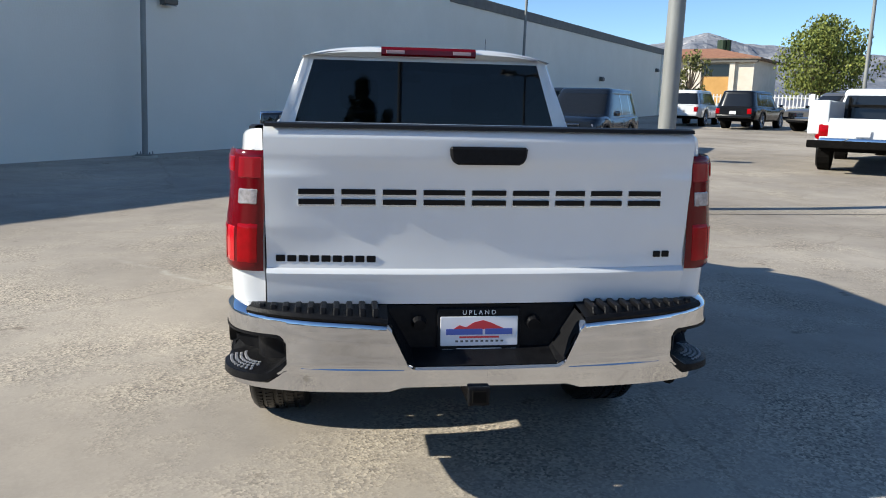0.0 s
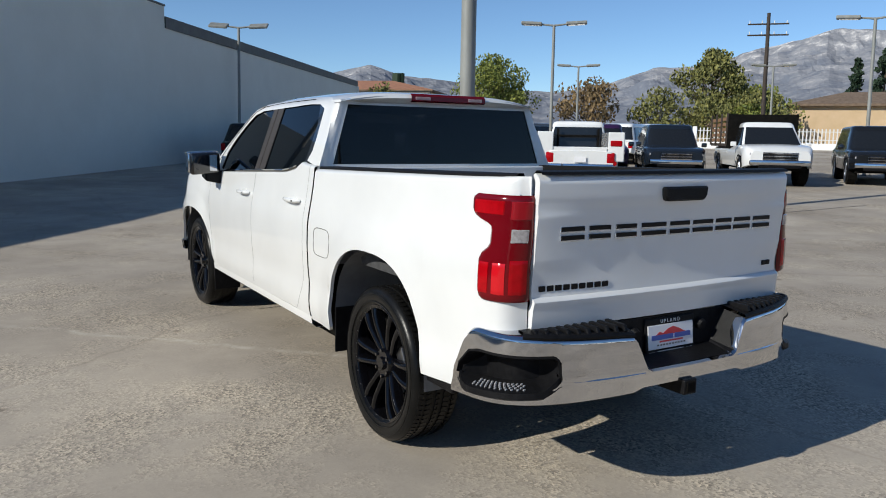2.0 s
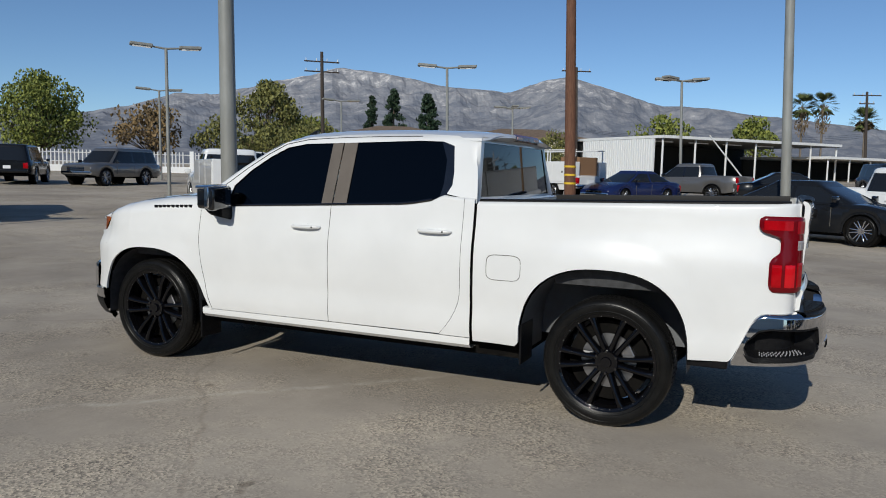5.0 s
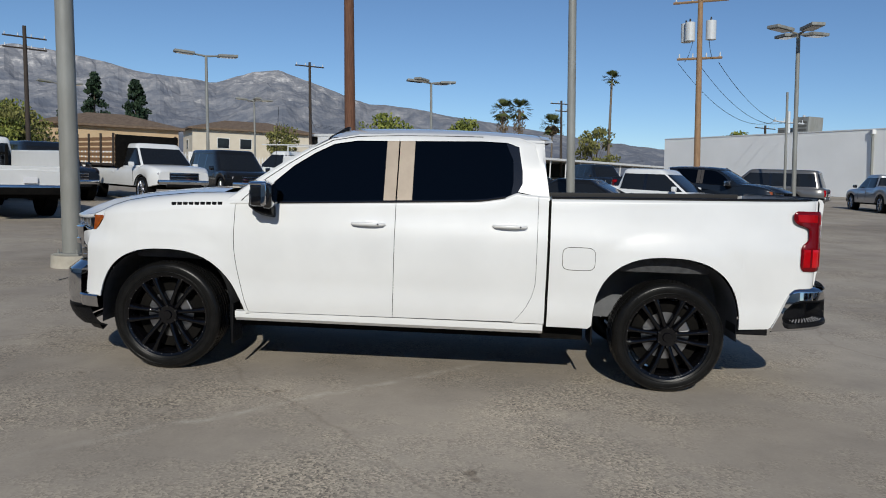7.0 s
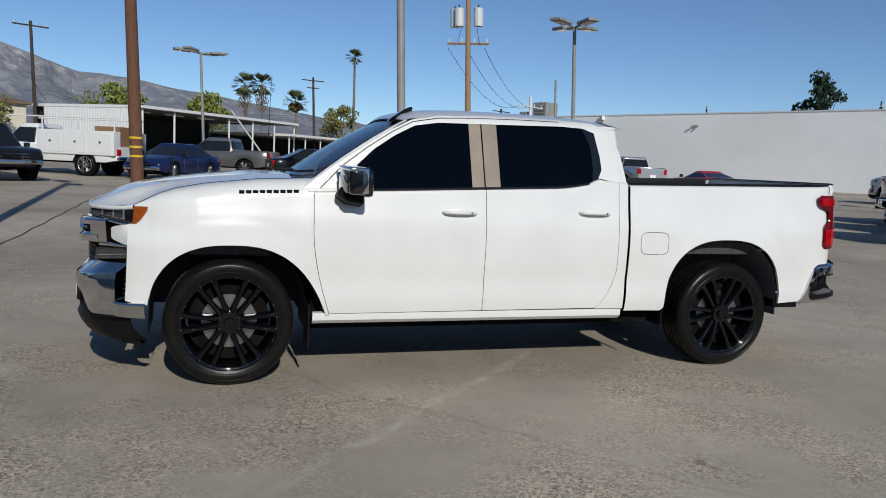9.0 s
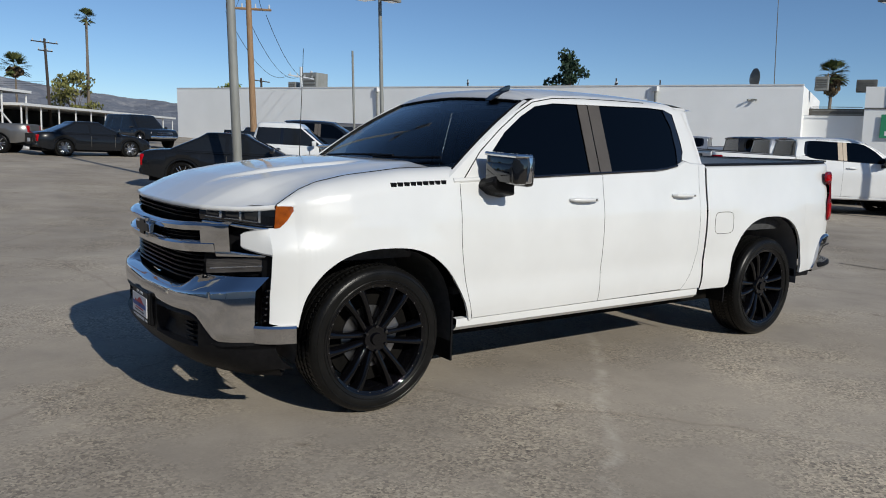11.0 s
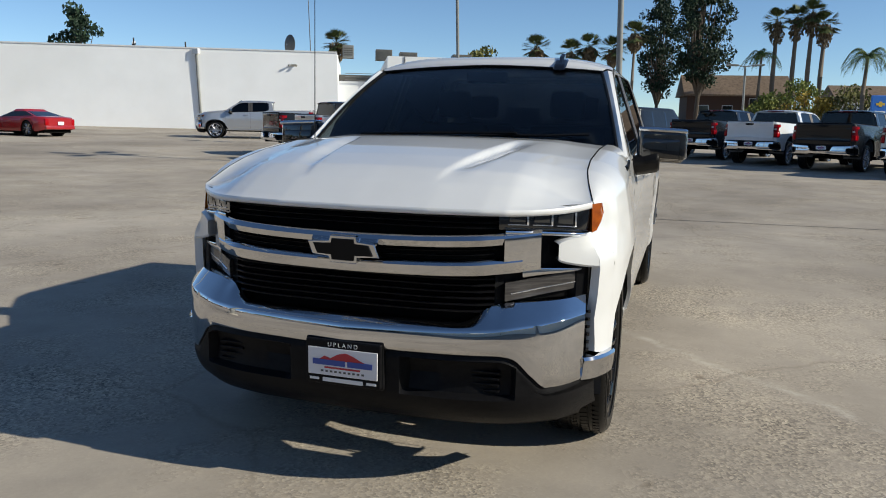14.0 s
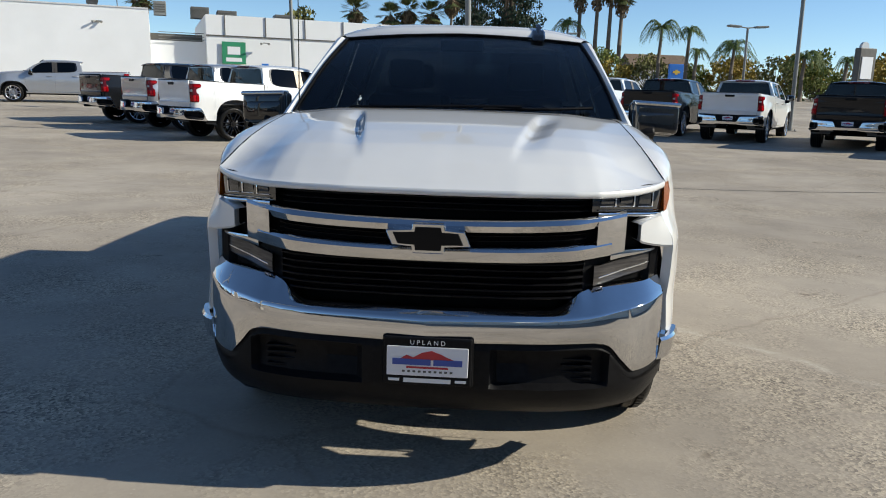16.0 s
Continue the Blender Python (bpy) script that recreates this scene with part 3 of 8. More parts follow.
    part("brake_disc", disc, M_steel, w)
    if detail:
        # bright steel bolts added for the glints round the rim's edge
        for i in range(24):
            a = radians(15 * i + 7.5)
            bolt = bm_cyl((ox - sx * 0.004, (R - 0.009) * math.cos(a), (R - 0.009) * math.sin(a)), (ox + sx * 0.003, (R - 0.009) * math.cos(a), (R - 0.009) * math.sin(a)), 0.0042, 0.003, 6)
            part("rim_glint_bolt", bolt, M_steel, w)
    part("hub_drum", bm_cyl((-sx * 0.13, 0, 0), (0.02 * sx, 0, 0), 0.255, 0.255, 28), M_under, w)
    cal = bm_box(ox - sx * 0.085, ox - sx * 0.05, -0.045, 0.045, 0.10, 0.175, 0.006)
    bmesh.ops.rotate(cal, verts=cal.verts, cent=(0, 0, 0), matrix=Matrix.Rotation(radians(62), 3, "X"))
    part("brake_caliper", cal, M_steel, w)
    return w


def plan_strip(table, x0, x1, z0, z1, out=0.0, depth=0.03, n=24, lean_back=0.0, rows=3):
    """A strip that follows a bowed plan (y over |x|) between the heights z0(x) and z1(x)."""
    sheet = []
    f0 = z0 if callable(z0) else (lambda x: z0)
    f1 = z1 if callable(z1) else (lambda x: z1)
    for i in range(n + 1):
        x = x0 + (x1 - x0) * i / n
        y = smooth_table(table, abs(x)) + out
        lo, hi = f0(x), f1(x)
        col = [(x, y - depth, lo)]
        for k in range(rows + 1):
            z = lo + (hi - lo) * k / rows
            soft = 0.004 if k in (0, rows) else 0.0
            col.append((x, y - soft - lean_back * (z - lo), z))
        col.append((x, y - depth - lean_back * (hi - lo), hi))
        sheet.append(col)
    bm = bm_grid(sheet)
    for col in (0, n):
        k = len(sheet[0])
        bm.verts.ensure_lookup_table()
        try:
            bm.faces.new([bm.verts[col * k + j] for j in range(k)])
        except ValueError:
            pass
    return bm


def text_mesh(name, body, size, mat, parent, m):
    cu = bpy.data.curves.new(name, "FONT")
    cu.body = body
    cu.size = size
    cu.align_x = "CENTER"
    cu.extrude = 0.0006
    cu.materials.append(mat)
    ob = new(name, cu)
    ob.parent = parent
    ob.matrix_local = m
    return ob


def plate(root, y, x, z, facing, tilt=0.0, name="licence_plate"):
    """A dealer plate in a black frame, facing +1 forwards or -1 backwards."""
    p = new(name)
    p.parent = root
    p.location = (x, y, z)
    p.rotation_euler = (radians(tilt), 0, radians(180) if facing > 0 else 0)
    p["label"] = "white dealer plate in a black frame"
    part("plate_frame", bm_box(-0.158, 0.158, -0.002, 0.016, -0.085, 0.092, 0.006), M_plastic, p)
    part("plate_face", bm_box(-0.146, 0.146, -0.006, -0.001, -0.050, 0.060, 0.002), M_plate, p)
    mount = bm_prism([(-0.10, 0.012), (-0.075, 0.028), (-0.05, 0.020), (-0.02, 0.038), (0.015, 0.046), (0.05, 0.034), (0.07, 0.024), (0.10, 0.012)], "y", -0.0075, -0.0055)
    part("printed_peak", mount, M_plate_red, p)
    for i, (a, b) in enumerate(((-0.125, 0.012), (0.022, 0.125))):
        part("printed_bar", bm_prism([(a, -0.008), (b, -0.008), (b, 0.014), (a, 0.014)], "y", -0.0088, -0.0056), M_plate_blue, p)
    part("printed_bar", bm_prism([(-0.075, -0.021), (0.075, -0.021), (0.075, -0.014), (-0.075, -0.014)], "y", -0.0078, -0.0056), M_plate_red, p)
    for i in range(10):
        a = -0.09 + i * 0.019
        part("printed_check", bm_prism([(a, -0.036), (a + 0.01, -0.036), (a + 0.01, -0.029), (a, -0.029)], "y", -0.0078, -0.0056), M_trim_grey, p)
    part("frame_bar", bm_prism([(-0.085, -0.076), (0.085, -0.076), (0.085, -0.060), (-0.085, -0.060)], "y", -0.0035, -0.0015), M_white_ink, p)
    for s in (-1, 1):
        part("frame_mark", bm_prism([(s * 0.10, -0.072), (s * 0.14, -0.072), (s * 0.14, -0.062), (s * 0.10, -0.062)], "y", -0.0035, -0.0015), M_white_ink, p)
    text_mesh("frame_text", "U P L A N D", 0.024, M_white_ink, p, pose(0, -0.003, 0.0665, 90, 0, 0))
    return p


def tail_lamp(root, sx):
    path = [(0.797, -1.055), (0.84, -1.050), (0.878, -1.033), (0.905, -1.002), (0.922, -0.962), (0.932, -0.92), (0.938, -0.88), (0.942, -0.85), (0.945, -0.81)]
    L = [0.0]
    for a, b in zip(path, path[1:]):
        L.append(L[-1] + math.dist(a, b))

    def at(s, z, out):
        s *= L[-1]
        for i in range(len(path) - 1):
            if s <= L[i + 1] or i == len(path) - 2:
                u = (s - L[i]) / (L[i + 1] - L[i])
                a, b = Vector(path[i]), Vector(path[i + 1])
                p = a.lerp(b, u)
                d = (b - a).normalized()
                nrm = Vector((-d.y, d.x)) * -1
                if nrm.x < 0 and nrm.y > 0:
                    nrm = -nrm
                p = p + nrm * out
                return (sx * (p.x - lerp_table(INSET, z) * 0.5), p.y, z)

    ends = [(0.935, 0.66), (0.95, 0.72), (0.98, 0.745), (1.10, 0.745), (1.13, 0.70), (1.155, 0.60), (1.17, 0.575), (1.235, 0.575), (1.25, 0.62), (1.268, 0.82), (1.285, 0.91), (1.31, 0.945), (1.345, 0.945), (1.36, 0.92), (1.368, 0.86)]
    lamp = new("tail_lamp")
    lamp.parent = root
    lamp["label"] = "red wraparound tail lamp"

    def shell(z0, z1, s0, s1, out, mat, name, n=14):
        rows = []
        for i in range(n + 1):
            z = z0 + (z1 - z0) * i / n
            e = min(s1, lerp_table(ends, z))
            edge = out * (0.35 if i in (0, n) else 1.0)
            rows.append([at(s0 + (e - s0) * k / 14, z, edge * (0.3 if k in (0, 14) else 1.0)) for k in range(15)])
        part(name, bm_grid(rows), mat, lamp, smooth=True)

    shell(0.935, 1.368, 0.0, 1.0, 0.014, M_darkred, "lens", 34)
    shell(1.282, 1.350, 0.36, 0.90, 0.0168, M_redlens, "upper_light", 8)
    shell(1.262, 1.352, 0.05, 0.33, 0.0165, M_rosy, "inner_light", 8)
    shell(0.955, 1.105, 0.31, 0.50, 0.0170, M_redbright, "light_bar", 10)
    shell(0.955, 1.105, 0.53, 0.71, 0.0165, M_redlens, "outer_light", 10)
    shell(0.955, 1.120, 0.05, 0.285, 0.0165, M_redlens, "lower_light", 10)
    shell(1.170, 1.240, 0.08, 0.30, 0.0172, M_clear, "reverse_lens", 6)
    return lamp


def make_pickup(name, label, body, detail=True, group="", rim_mat=None, loc=(0, 0, 0), turn=0.0, r=0.408, chrome=None, sport_bar=False):
    root = thing(name, label, "pickup truck", loc, turn, group)
    rim_mat = rim_mat or M_rim
    ch = chrome or M_chrome
    st = 0.03 if detail else 0.08
    rw = 16 if detail else 8
    for sx in (-1, 1):
        # body side panels
        ys = spread(0.905, -1.045, st, arch_samples(0.05, 0.53) + [-0.70, -0.72, -0.74, -0.76, -0.78, -0.80, -0.82, -0.84, -0.86, -0.88, -0.90, -0.915, -0.93, -0.95, -0.97, -0.99, -1.005, -1.02, -1.03, -1.038])

        def bed_low(y):
            a = arch_r(y)
            if a is not None:
                return max(a, 0.47)
            if y > 0:
                return 0.455
            return lerp_table([(-1.1, 0.815), (-0.90, 0.808), (-0.86, 0.79), (-0.82, 0.745), (-0.76, 0.61), (-0.72, 0.525), (-0.70, 0.505), (-0.47, 0.497)], y)

        bed = bm_grid(with_lip(side_sheet(sx, ys, bed_low, bed_top, rw, lambda y: (0.03, min(0.05, max(0.001, (bar_x(y, 1.40) - 0.80) * 0.5)))), 0.02))
        part("bed_side", bed, body, root, smooth=True)

        def rear_end(u, z):
            return (1 - u) * (0.0 if z > 0.8 else 0.30 * ((0.8 - z) / 0.35) ** 2 * 0.6)

        low = lambda y: 0.475 + (2.05 - y) * 0.006 + 0.0
        part("rear_door", bm_grid(side_sheet(sx, spread(1.001, 2.037, st), low, belt, rw, (0.02, 0.03), rear_end)), body, root, smooth=True)

        def front_end(u, z):
            return u * (-0.12 * max(0.0, (1.0 - z) / 0.55) ** 1.6)

        part("front_door", bm_grid(side_sheet(sx, spread(2.041, 3.226, st), low, belt, rw, (0.02, 0.03), front_end)), body, root, smooth=True)
        part("cab_corner", bm_grid(side_sheet(sx, spread(0.925, 0.998, 0.02), lambda y: 0.475, belt, rw, (0.02, 0.03), lambda u, z: u * (0.0 if z > 0.8 else 0.18 * ((0.8 - z) / 0.35) ** 2))), body, root, smooth=True)
        part("rocker", bm_grid([[(sx * (bar_x(y, 0.44) - i), y, z) for z, i in ((0.40, 0.14), (0.395, 0.03), (0.42, 0.0), (0.455, -0.004), (0.468, -0.002), (0.474, 0.03))] for y in spread(0.93, 3.22, 0.15)]), body, root, smooth=True)

        def fender_low(y):
            a = arch_f(y)
            if a is not None:
                return max(a, 0.45 if y < 4.0 else 0.54)
            if y < 3.5:
                return 0.455
            return 0.54

        def fender_top(y):
            return lerp_table(EDGE, y)

        ys = spread(3.230, 4.235, st, arch_samples(3.745, 0.495))

        def fender_roll(y):
            r = lerp_table([(3.9, 0.12), (4.1, 0.10), (4.235, 0.075)], y)
            return r, max(0.03, bar_x(y, lerp_table(EDGE, y) - r) - lerp_table(HOOD_HALF, y) - 0.004)

        rows = with_lip(side_sheet(sx, ys, fender_low, fender_top, rw, fender_roll, lambda u, z: (1 - u) * (-0.12 * max(0.0, (1.0 - z) / 0.55) ** 1.6) if z < 1.0 else 0.0), 0.02)
        fender = bm_grid(rows)
        # its cheek under the lamp: full height beside the bumper, then a tongue towards the grille
        nk = 14
        cheek = []
        for y, lo, hi in ((4.234, 0.54, 1.14), (4.25, 0.542, 1.105), (4.27, 0.545, 1.072), (4.305, 0.55, 1.034), (4.335, 0.555, 1.032), (4.352, 0.56, 1.030)):
            cheek.append([(sx * (bar_x(y, z) + 0.016 * max(0.0, 1 - abs(math.hypot((y - 3.745) / 0.495, max(0, z - 0.42) / 0.5) - 1) / 0.35)), y + 0.015 * min(1.0, (y - 4.234) / 0.07) * (max(0.0, 1.0 - z) / 0.45) ** 1.4, z) for z in [lo + (hi - lo) * k / nk for k in range(nk + 1)]])
        cheek.append([(p[0] - sx * 0.035, p[1] - 0.012, p[2]) for p in cheek[-1]])
        bm_grid(cheek, fender)
        tongue = []
        for x, y, lo, hi in ((0.0, 4.352, 0.896, 1.030), (0.868, 4.380, 0.900, 1.026), (0.842, 4.405, 0.906, 1.021), (0.812, 4.432, 0.914, 1.014), (0.790, 4.452, 0.922, 1.006), (0.780, 4.460, 0.930, 0.998)):
            zs_ = [lo + 0.008 + (hi - lo - 0.012) * k / 5 for k in range(6)]
            xs_ = [(bar_x(y, z) if x == 0.0 else x + 0.028 * max(0.0, (y - 4.46) / -0.11) * max(0.0, (1.0 - z) / 0.1)) for z in zs_]
            tongue.append([(sx * (xs_[0] - 0.02), y - 0.05, lo + 0.004), (sx * (xs_[0] - 0.002), y - 0.006, lo)] + [(sx * a, y, z) for a, z in zip(xs_, zs_)] + [(sx * (xs_[-1] - 0.012), y - 0.012, hi), (sx * (xs_[-1] - 0.03), y - 0.045, hi)])
        tongue.append([(p[0] - sx * 0.002, p[1] - 0.05, p[2]) for p in tongue[-1]])
        bm_grid(tongue, fender)
        # the sliver over the amber lens, up to the hood's edge
        sliver = []
        for y in (4.232, 4.25, 4.265, 4.28, 4.295, 4.314):
            x0, x1, z1 = lerp_table([(4.232, 0.915), (4.27, 0.902), (4.30, 0.890), (4.32, 0.884)], y), lerp_table(HOOD_HALF, y) + 0.003, lerp_table(EDGE, y)
            sliver.append([(sx * (x0 - 0.02), y, 1.140)] + [(sx * (x0 - (x0 - x1) * (1 - math.cos(1.5708 * k / 6))), y, 1.141 + (z1 - 1.141) * math.sin(1.5708 * k / 6)) for k in range(7)])
        bm_grid(sliver, fender)
        part("front_fender", fender, body, root, smooth=True)
        # wheel wells, flaps and under side
        for c, a, z0, b in ((3.745, 0.49, 0.42, 0.49), (0.05, 0.525, 0.48, 0.51)):
            liner = []
            for d in range(-90, 91, 10):
                y = c + a * math.sin(radians(d))
                zz = arch(y, c, a * 1.0001, z0, b) if abs(d) < 90 else z0 - 0.08
                liner.append([(sx * xx, y, zz or z0) for xx in (0.945, 0.80, 0.60, 0.45)])
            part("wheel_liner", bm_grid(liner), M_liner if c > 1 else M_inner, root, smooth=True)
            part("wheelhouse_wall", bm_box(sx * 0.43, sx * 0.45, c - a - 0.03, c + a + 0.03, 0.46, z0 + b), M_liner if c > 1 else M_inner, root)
            ysh = [c + a * 0.96 * math.sin(radians(d)) for d in range(-80, 81, 8)]
            shelf_z = z0 + b * (0.78 if c < 1 else 0.86)
            ysh = [y for y in ysh if arch(y, c, a, z0, b) > shelf_z + 0.02]
            part("liner_shelf", thicken(bm_grid([[(sx * 0.87, y, arch(y, c, a, z0, b) - 0.004), (sx * 0.868, y, (arch(y, c, a, z0, b) + shelf_z) / 2), (sx * 0.86, y, shelf_z), (sx * 0.80, y, shelf_z - 0.012)] for y in ysh]), 0.004), M_liner, root)
        part("bumper_bracket", bm_box(sx * 0.70, sx * 0.93, -0.70, -0.47, 0.455, 0.53, 0.008), M_plastic, root)
        part("mud_flap", bm_box(sx * 0.72, sx * 0.945, 3.235, 3.25, 0.22, 0.52, 0.004), M_plastic, root)
        part("mud_flap", bm_box(sx * 0.70, sx * 0.945, 0.565, 0.58, 0.33, 0.60, 0.004), M_plastic, root)
        wheel(root, sx * 0.812, 0.012, sx, rim_mat, detail, r)
        wheel(root, sx * 0.818, 3.745, sx, rim_mat, detail, r)
        # cab side frame round the windows
        outer = [(3.30, 1.29), (3.08, 1.45), (2.88, 1.585), (2.70, 1.70), (2.55, 1.778), (2.35, 1.818), (2.05, 1.838), (1.75, 1.846), (1.42, 1.846), (1.15, 1.832), (1.01, 1.79), (0.95, 1.60), (0.93, 1.47), (0.92, 1.39)]
        inner = [(2.99, 1.285), (2.955, 1.44), (2.82, 1.565), (2.67, 1.665), (2.53, 1.738), (2.36, 1.768), (2.05, 1.776), (1.75, 1.785), (1.42, 1.795), (1.24, 1.79), (1.15, 1.76), (1.12, 1.58), (1.118, 1.49), (1.15, 1.43)]
        ring = []
        for (yo, zo), (yi, zi) in zip(outer, inner):
            ring.append([(sx * lerp_table(GREEN, zo + (zi - zo) * k / 4), yo + (yi - yo) * k / 4, zo + (zi - zo) * k / 4) for k in range(5)])
        part("window_surround", bm_grid(ring), body, root, smooth=True)
        part("pillar_foot", bm_tube([(sx * (bar_x(y, belt(y) - 0.02) - 0.018), y, belt(y) + 0.002) for y in spread(2.985, 3.27, 0.07)], 0.019, 8), body, root, smooth=True)
        gap = [(yo + (yi - yo) * 0.35, zo + (zi - zo) * 0.35) for (yo, zo), (yi, zi) in list(zip(outer, inner))[:9]]
        part("door_gap", bm_tube([(sx * (lerp_table(GREEN, z) + 0.0005), y, z) for y, z in [(3.222, 1.268)] + gap], 0.0032, 6), M_under, root)
        reveal = [[(p[4][0], p[4][1], p[4][2]), (p[4][0] - sx * 0.025, p[4][1], p[4][2])] for p in ring]
        part("window_seal", bm_grid(reveal), M_plastic, root)

        def pane(pts, inset, mat, nm, lab=""):
            bm = bmesh.new()
            n = len(pts)
            f = [bm.verts.new((sx * (lerp_table(GREEN, z) - inset), y, z)) for y, z in pts]
            g = [bm.verts.new((sx * (lerp_table(GREEN, z) - inset - 0.005), y, z)) for y, z in pts]
            bm.faces.new(f)
            bm.faces.new(g[::-1])
            for i in range(n):
                bm.faces.new((f[i], f[(i + 1) % n], g[(i + 1) % n], g[i]))
            return part(nm, bm, mat, root, lab)

        pane([(2.985, 1.27), (2.955, 1.44), (2.82, 1.568), (2.67, 1.668), (2.53, 1.741), (2.36, 1.771), (2.13, 1.778), (2.13, 1.31)], 0.010, M_glass_side, "front_door_glass", "black tinted glass")
        pane([(1.93, 1.32), (1.93, 1.782), (1.42, 1.798), (1.25, 1.793), (1.19, 1.66), (1.185, 1.5), (1.20, 1.41), (1.28, 1.37), (1.43, 1.34)], 0.010, M_glass_side, "rear_door_glass", "black tinted glass")
        pane([(1.19, 1.66), (1.25, 1.793), (1.15, 1.765), (1.115, 1.58), (1.112, 1.48), (1.15, 1.41), (1.20, 1.41), (1.185, 1.5)], 0.004, M_gloss, "quarter_trim")
        pane([(2.135, 1.30), (2.135, 1.777), (2.046, 1.777), (2.046, 1.30)], 0.003, M_satin, "pillar_trim")
        pane([(2.036, 1.30), (2.036, 1.778), (1.925, 1.782), (1.925, 1.315)], 0.003, M_satin, "pillar_trim")
        part("belt_moulding", bm_tube([(sx * (bar_x(y, belt(y) - 0.02) - 0.012), y, belt(y) + 0.004) for y in spread(1.24, 3.0, 0.12)], 0.010, 6), M_gloss, root)
        # handles
        for y0 in (1.20, 2.235):
            h = new("door_handle")
            h.parent = root
            zz = 1.175 if y0 < 2 else 1.155
            cup = bm_tube([(sx * (bar_x(y0 + d, zz) - 0.004), y0 + d, zz) for d in (-0.09, -0.05, 0, 0.05, 0.09)], [0.006, 0.026, 0.030, 0.026, 0.006], 10)
            for v in cup.verts:
                v.co.x = sx * (bar_x(v.co.y, zz) + (abs(v.co.x) - bar_x(v.co.y, zz)) * 0.25 + 0.001)
            part("handle_cup", cup, body, h, smooth=True)
            grip = bm_tube([(sx * (bar_x(y0 + d, zz) + o), y0 + d, zz + 0.004) for d, o in ((-0.122, 0.004), (-0.105, 0.026), (-0.05, 0.038), (0.05, 0.038), (0.105, 0.026), (0.122, 0.004))], [0.009, 0.013, 0.014, 0.014, 0.013, 0.009], 10)
            part("handle_grip", grip, body, h, smooth=True)
            part("lock_dot", bm_cyl((sx * (bar_x(y0, zz) + 0.036), y0 - 0.075, zz + 0.004), (sx * (bar_x(y0, zz) + 0.0495), y0 - 0.075, zz + 0.004), 0.006, 0.006, 10), M_badge, h)
        # mirror
        mir = new("door_mirror")
        mir.parent = root
        mir["label"] = "chrome-capped door mirror"
        cap = bm_box(sx * 0.965, sx * 1.215, 2.955, 3.075, 1.275, 1.445, 0.03, 3)
        for v in cap.verts:
            v.co.y += (abs(v.co.x) - 0.965) * -0.12
            v.co.z -= (abs(v.co.x) - 0.965) * 0.04
        part("cap", cap, M_gloss, mir, smooth=True)
        for x0_, x1_, y0_, y1_, z0_, z1_, nm_ in ((0.965, 1.219, 2.953, 3.080, 1.424, 1.449, "cap_trim"), (1.190, 1.220, 2.953, 2.995, 1.285, 1.44, "cap_edge")):
            trim = bm_box(sx * x0_, sx * x1_, y0_, y1_, z0_, z1_, 0.011, 3)
            for v in trim.verts:
                v.co.y += (abs(v.co.x) - 0.965) * -0.12
                v.co.z -= (abs(v.co.x) - 0.965) * 0.04
            part(nm_, trim, ch, mir, smooth=True)
        face = bm_box(sx * 0.985, sx * 1.185, 3.05, 3.083, 1.283, 1.392, 0.012, 2)
        for v in face.verts:
            v.co.y += (abs(v.co.x) - 0.965) * -0.12
            v.co.z -= (abs(v.co.x) - 0.965) * 0.04
        part("cap_face", face, M_gloss, mir, smooth=True)
        housing = bm_box(sx * 0.955, sx * 1.205, 2.915, 2.985, 1.262, 1.438, 0.025, 3)
        for v in housing.verts:
            v.co.y += (abs(v.co.x) - 0.965) * -0.12
            v.co.z -= (abs(v.co.x) - 0.965) * 0.04
        part("housing", housing, M_gloss, mir, smooth=True)
        part("mirror_glass", bm_box(sx * 0.985, sx * 1.18, 2.905, 2.914, 1.285, 1.415, 0.004), M_chrome, mir)
        arm = bm_prism([(2.93, 1.28), (3.07, 1.29), (3.10, 1.24), (3.04, 1.19), (2.92, 1.17)], "x", sx * 0.93, sx * 1.08, bevel=0.012)
        for v in arm.verts:
            v.co.z += 0.03 * (abs(v.co.x) - 0.93) / 0.15
        part("arm", arm, M_plastic, mir, smooth=True)
        tail_lamp(root, sx)
        # head lamp
        hl = new("head_lamp")
        hl.parent = root
        hl["label"] = "dark lens head lamp with amber corner"
        top = lambda x: lerp_table([(0.58, 1.122), (0.70, 1.132), (0.80, 1.142), (0.91, 1.142)], abs(x))
        bot = lambda x: lerp_table([(0.58, 1.056), (0.70, 1.046), (0.80, 1.038), (0.885, 1.030)], abs(x))
        part("lamp_body", plan_strip(NOSE, sx * 0.575, sx * 0.884, bot, top, -0.016, 0.07), M_gloss, hl, smooth=True)
        for i, (a, b) in enumerate(((0.605, 0.672), (0.685, 0.752), (0.765, 0.832))):
            cell = new("projector")
            cell.parent = hl
            part("cell_lip", plan_strip(NOSE, sx * a, sx * b, lambda x: bot(x) + 0.018, lambda x: bot(x) + 0.0225, -0.011, 0.02, 5), M_led, cell)
            part("cell_lip", plan_strip(NOSE, sx * (b - 0.006), sx * b, lambda x: bot(x) + 0.018, lambda x: top(x) - 0.020, -0.011, 0.02, 3), M_led, cell)
            part("cell_lens", plan_strip(NOSE, sx * (a + 0.004), sx * (b - 0.012), lambda x: bot(x) + 0.030, lambda x: top(x) - 0.020, -0.0125, 0.02, 4), M_smoke, cell)
        part("lamp_rim", plan_strip(NOSE, sx * 0.60, sx * 0.872, lambda x: bot(x) + 0.004, lambda x: bot(x) + 0.009, -0.010, 0.02, 16), M_chrome, hl)
        amber = []
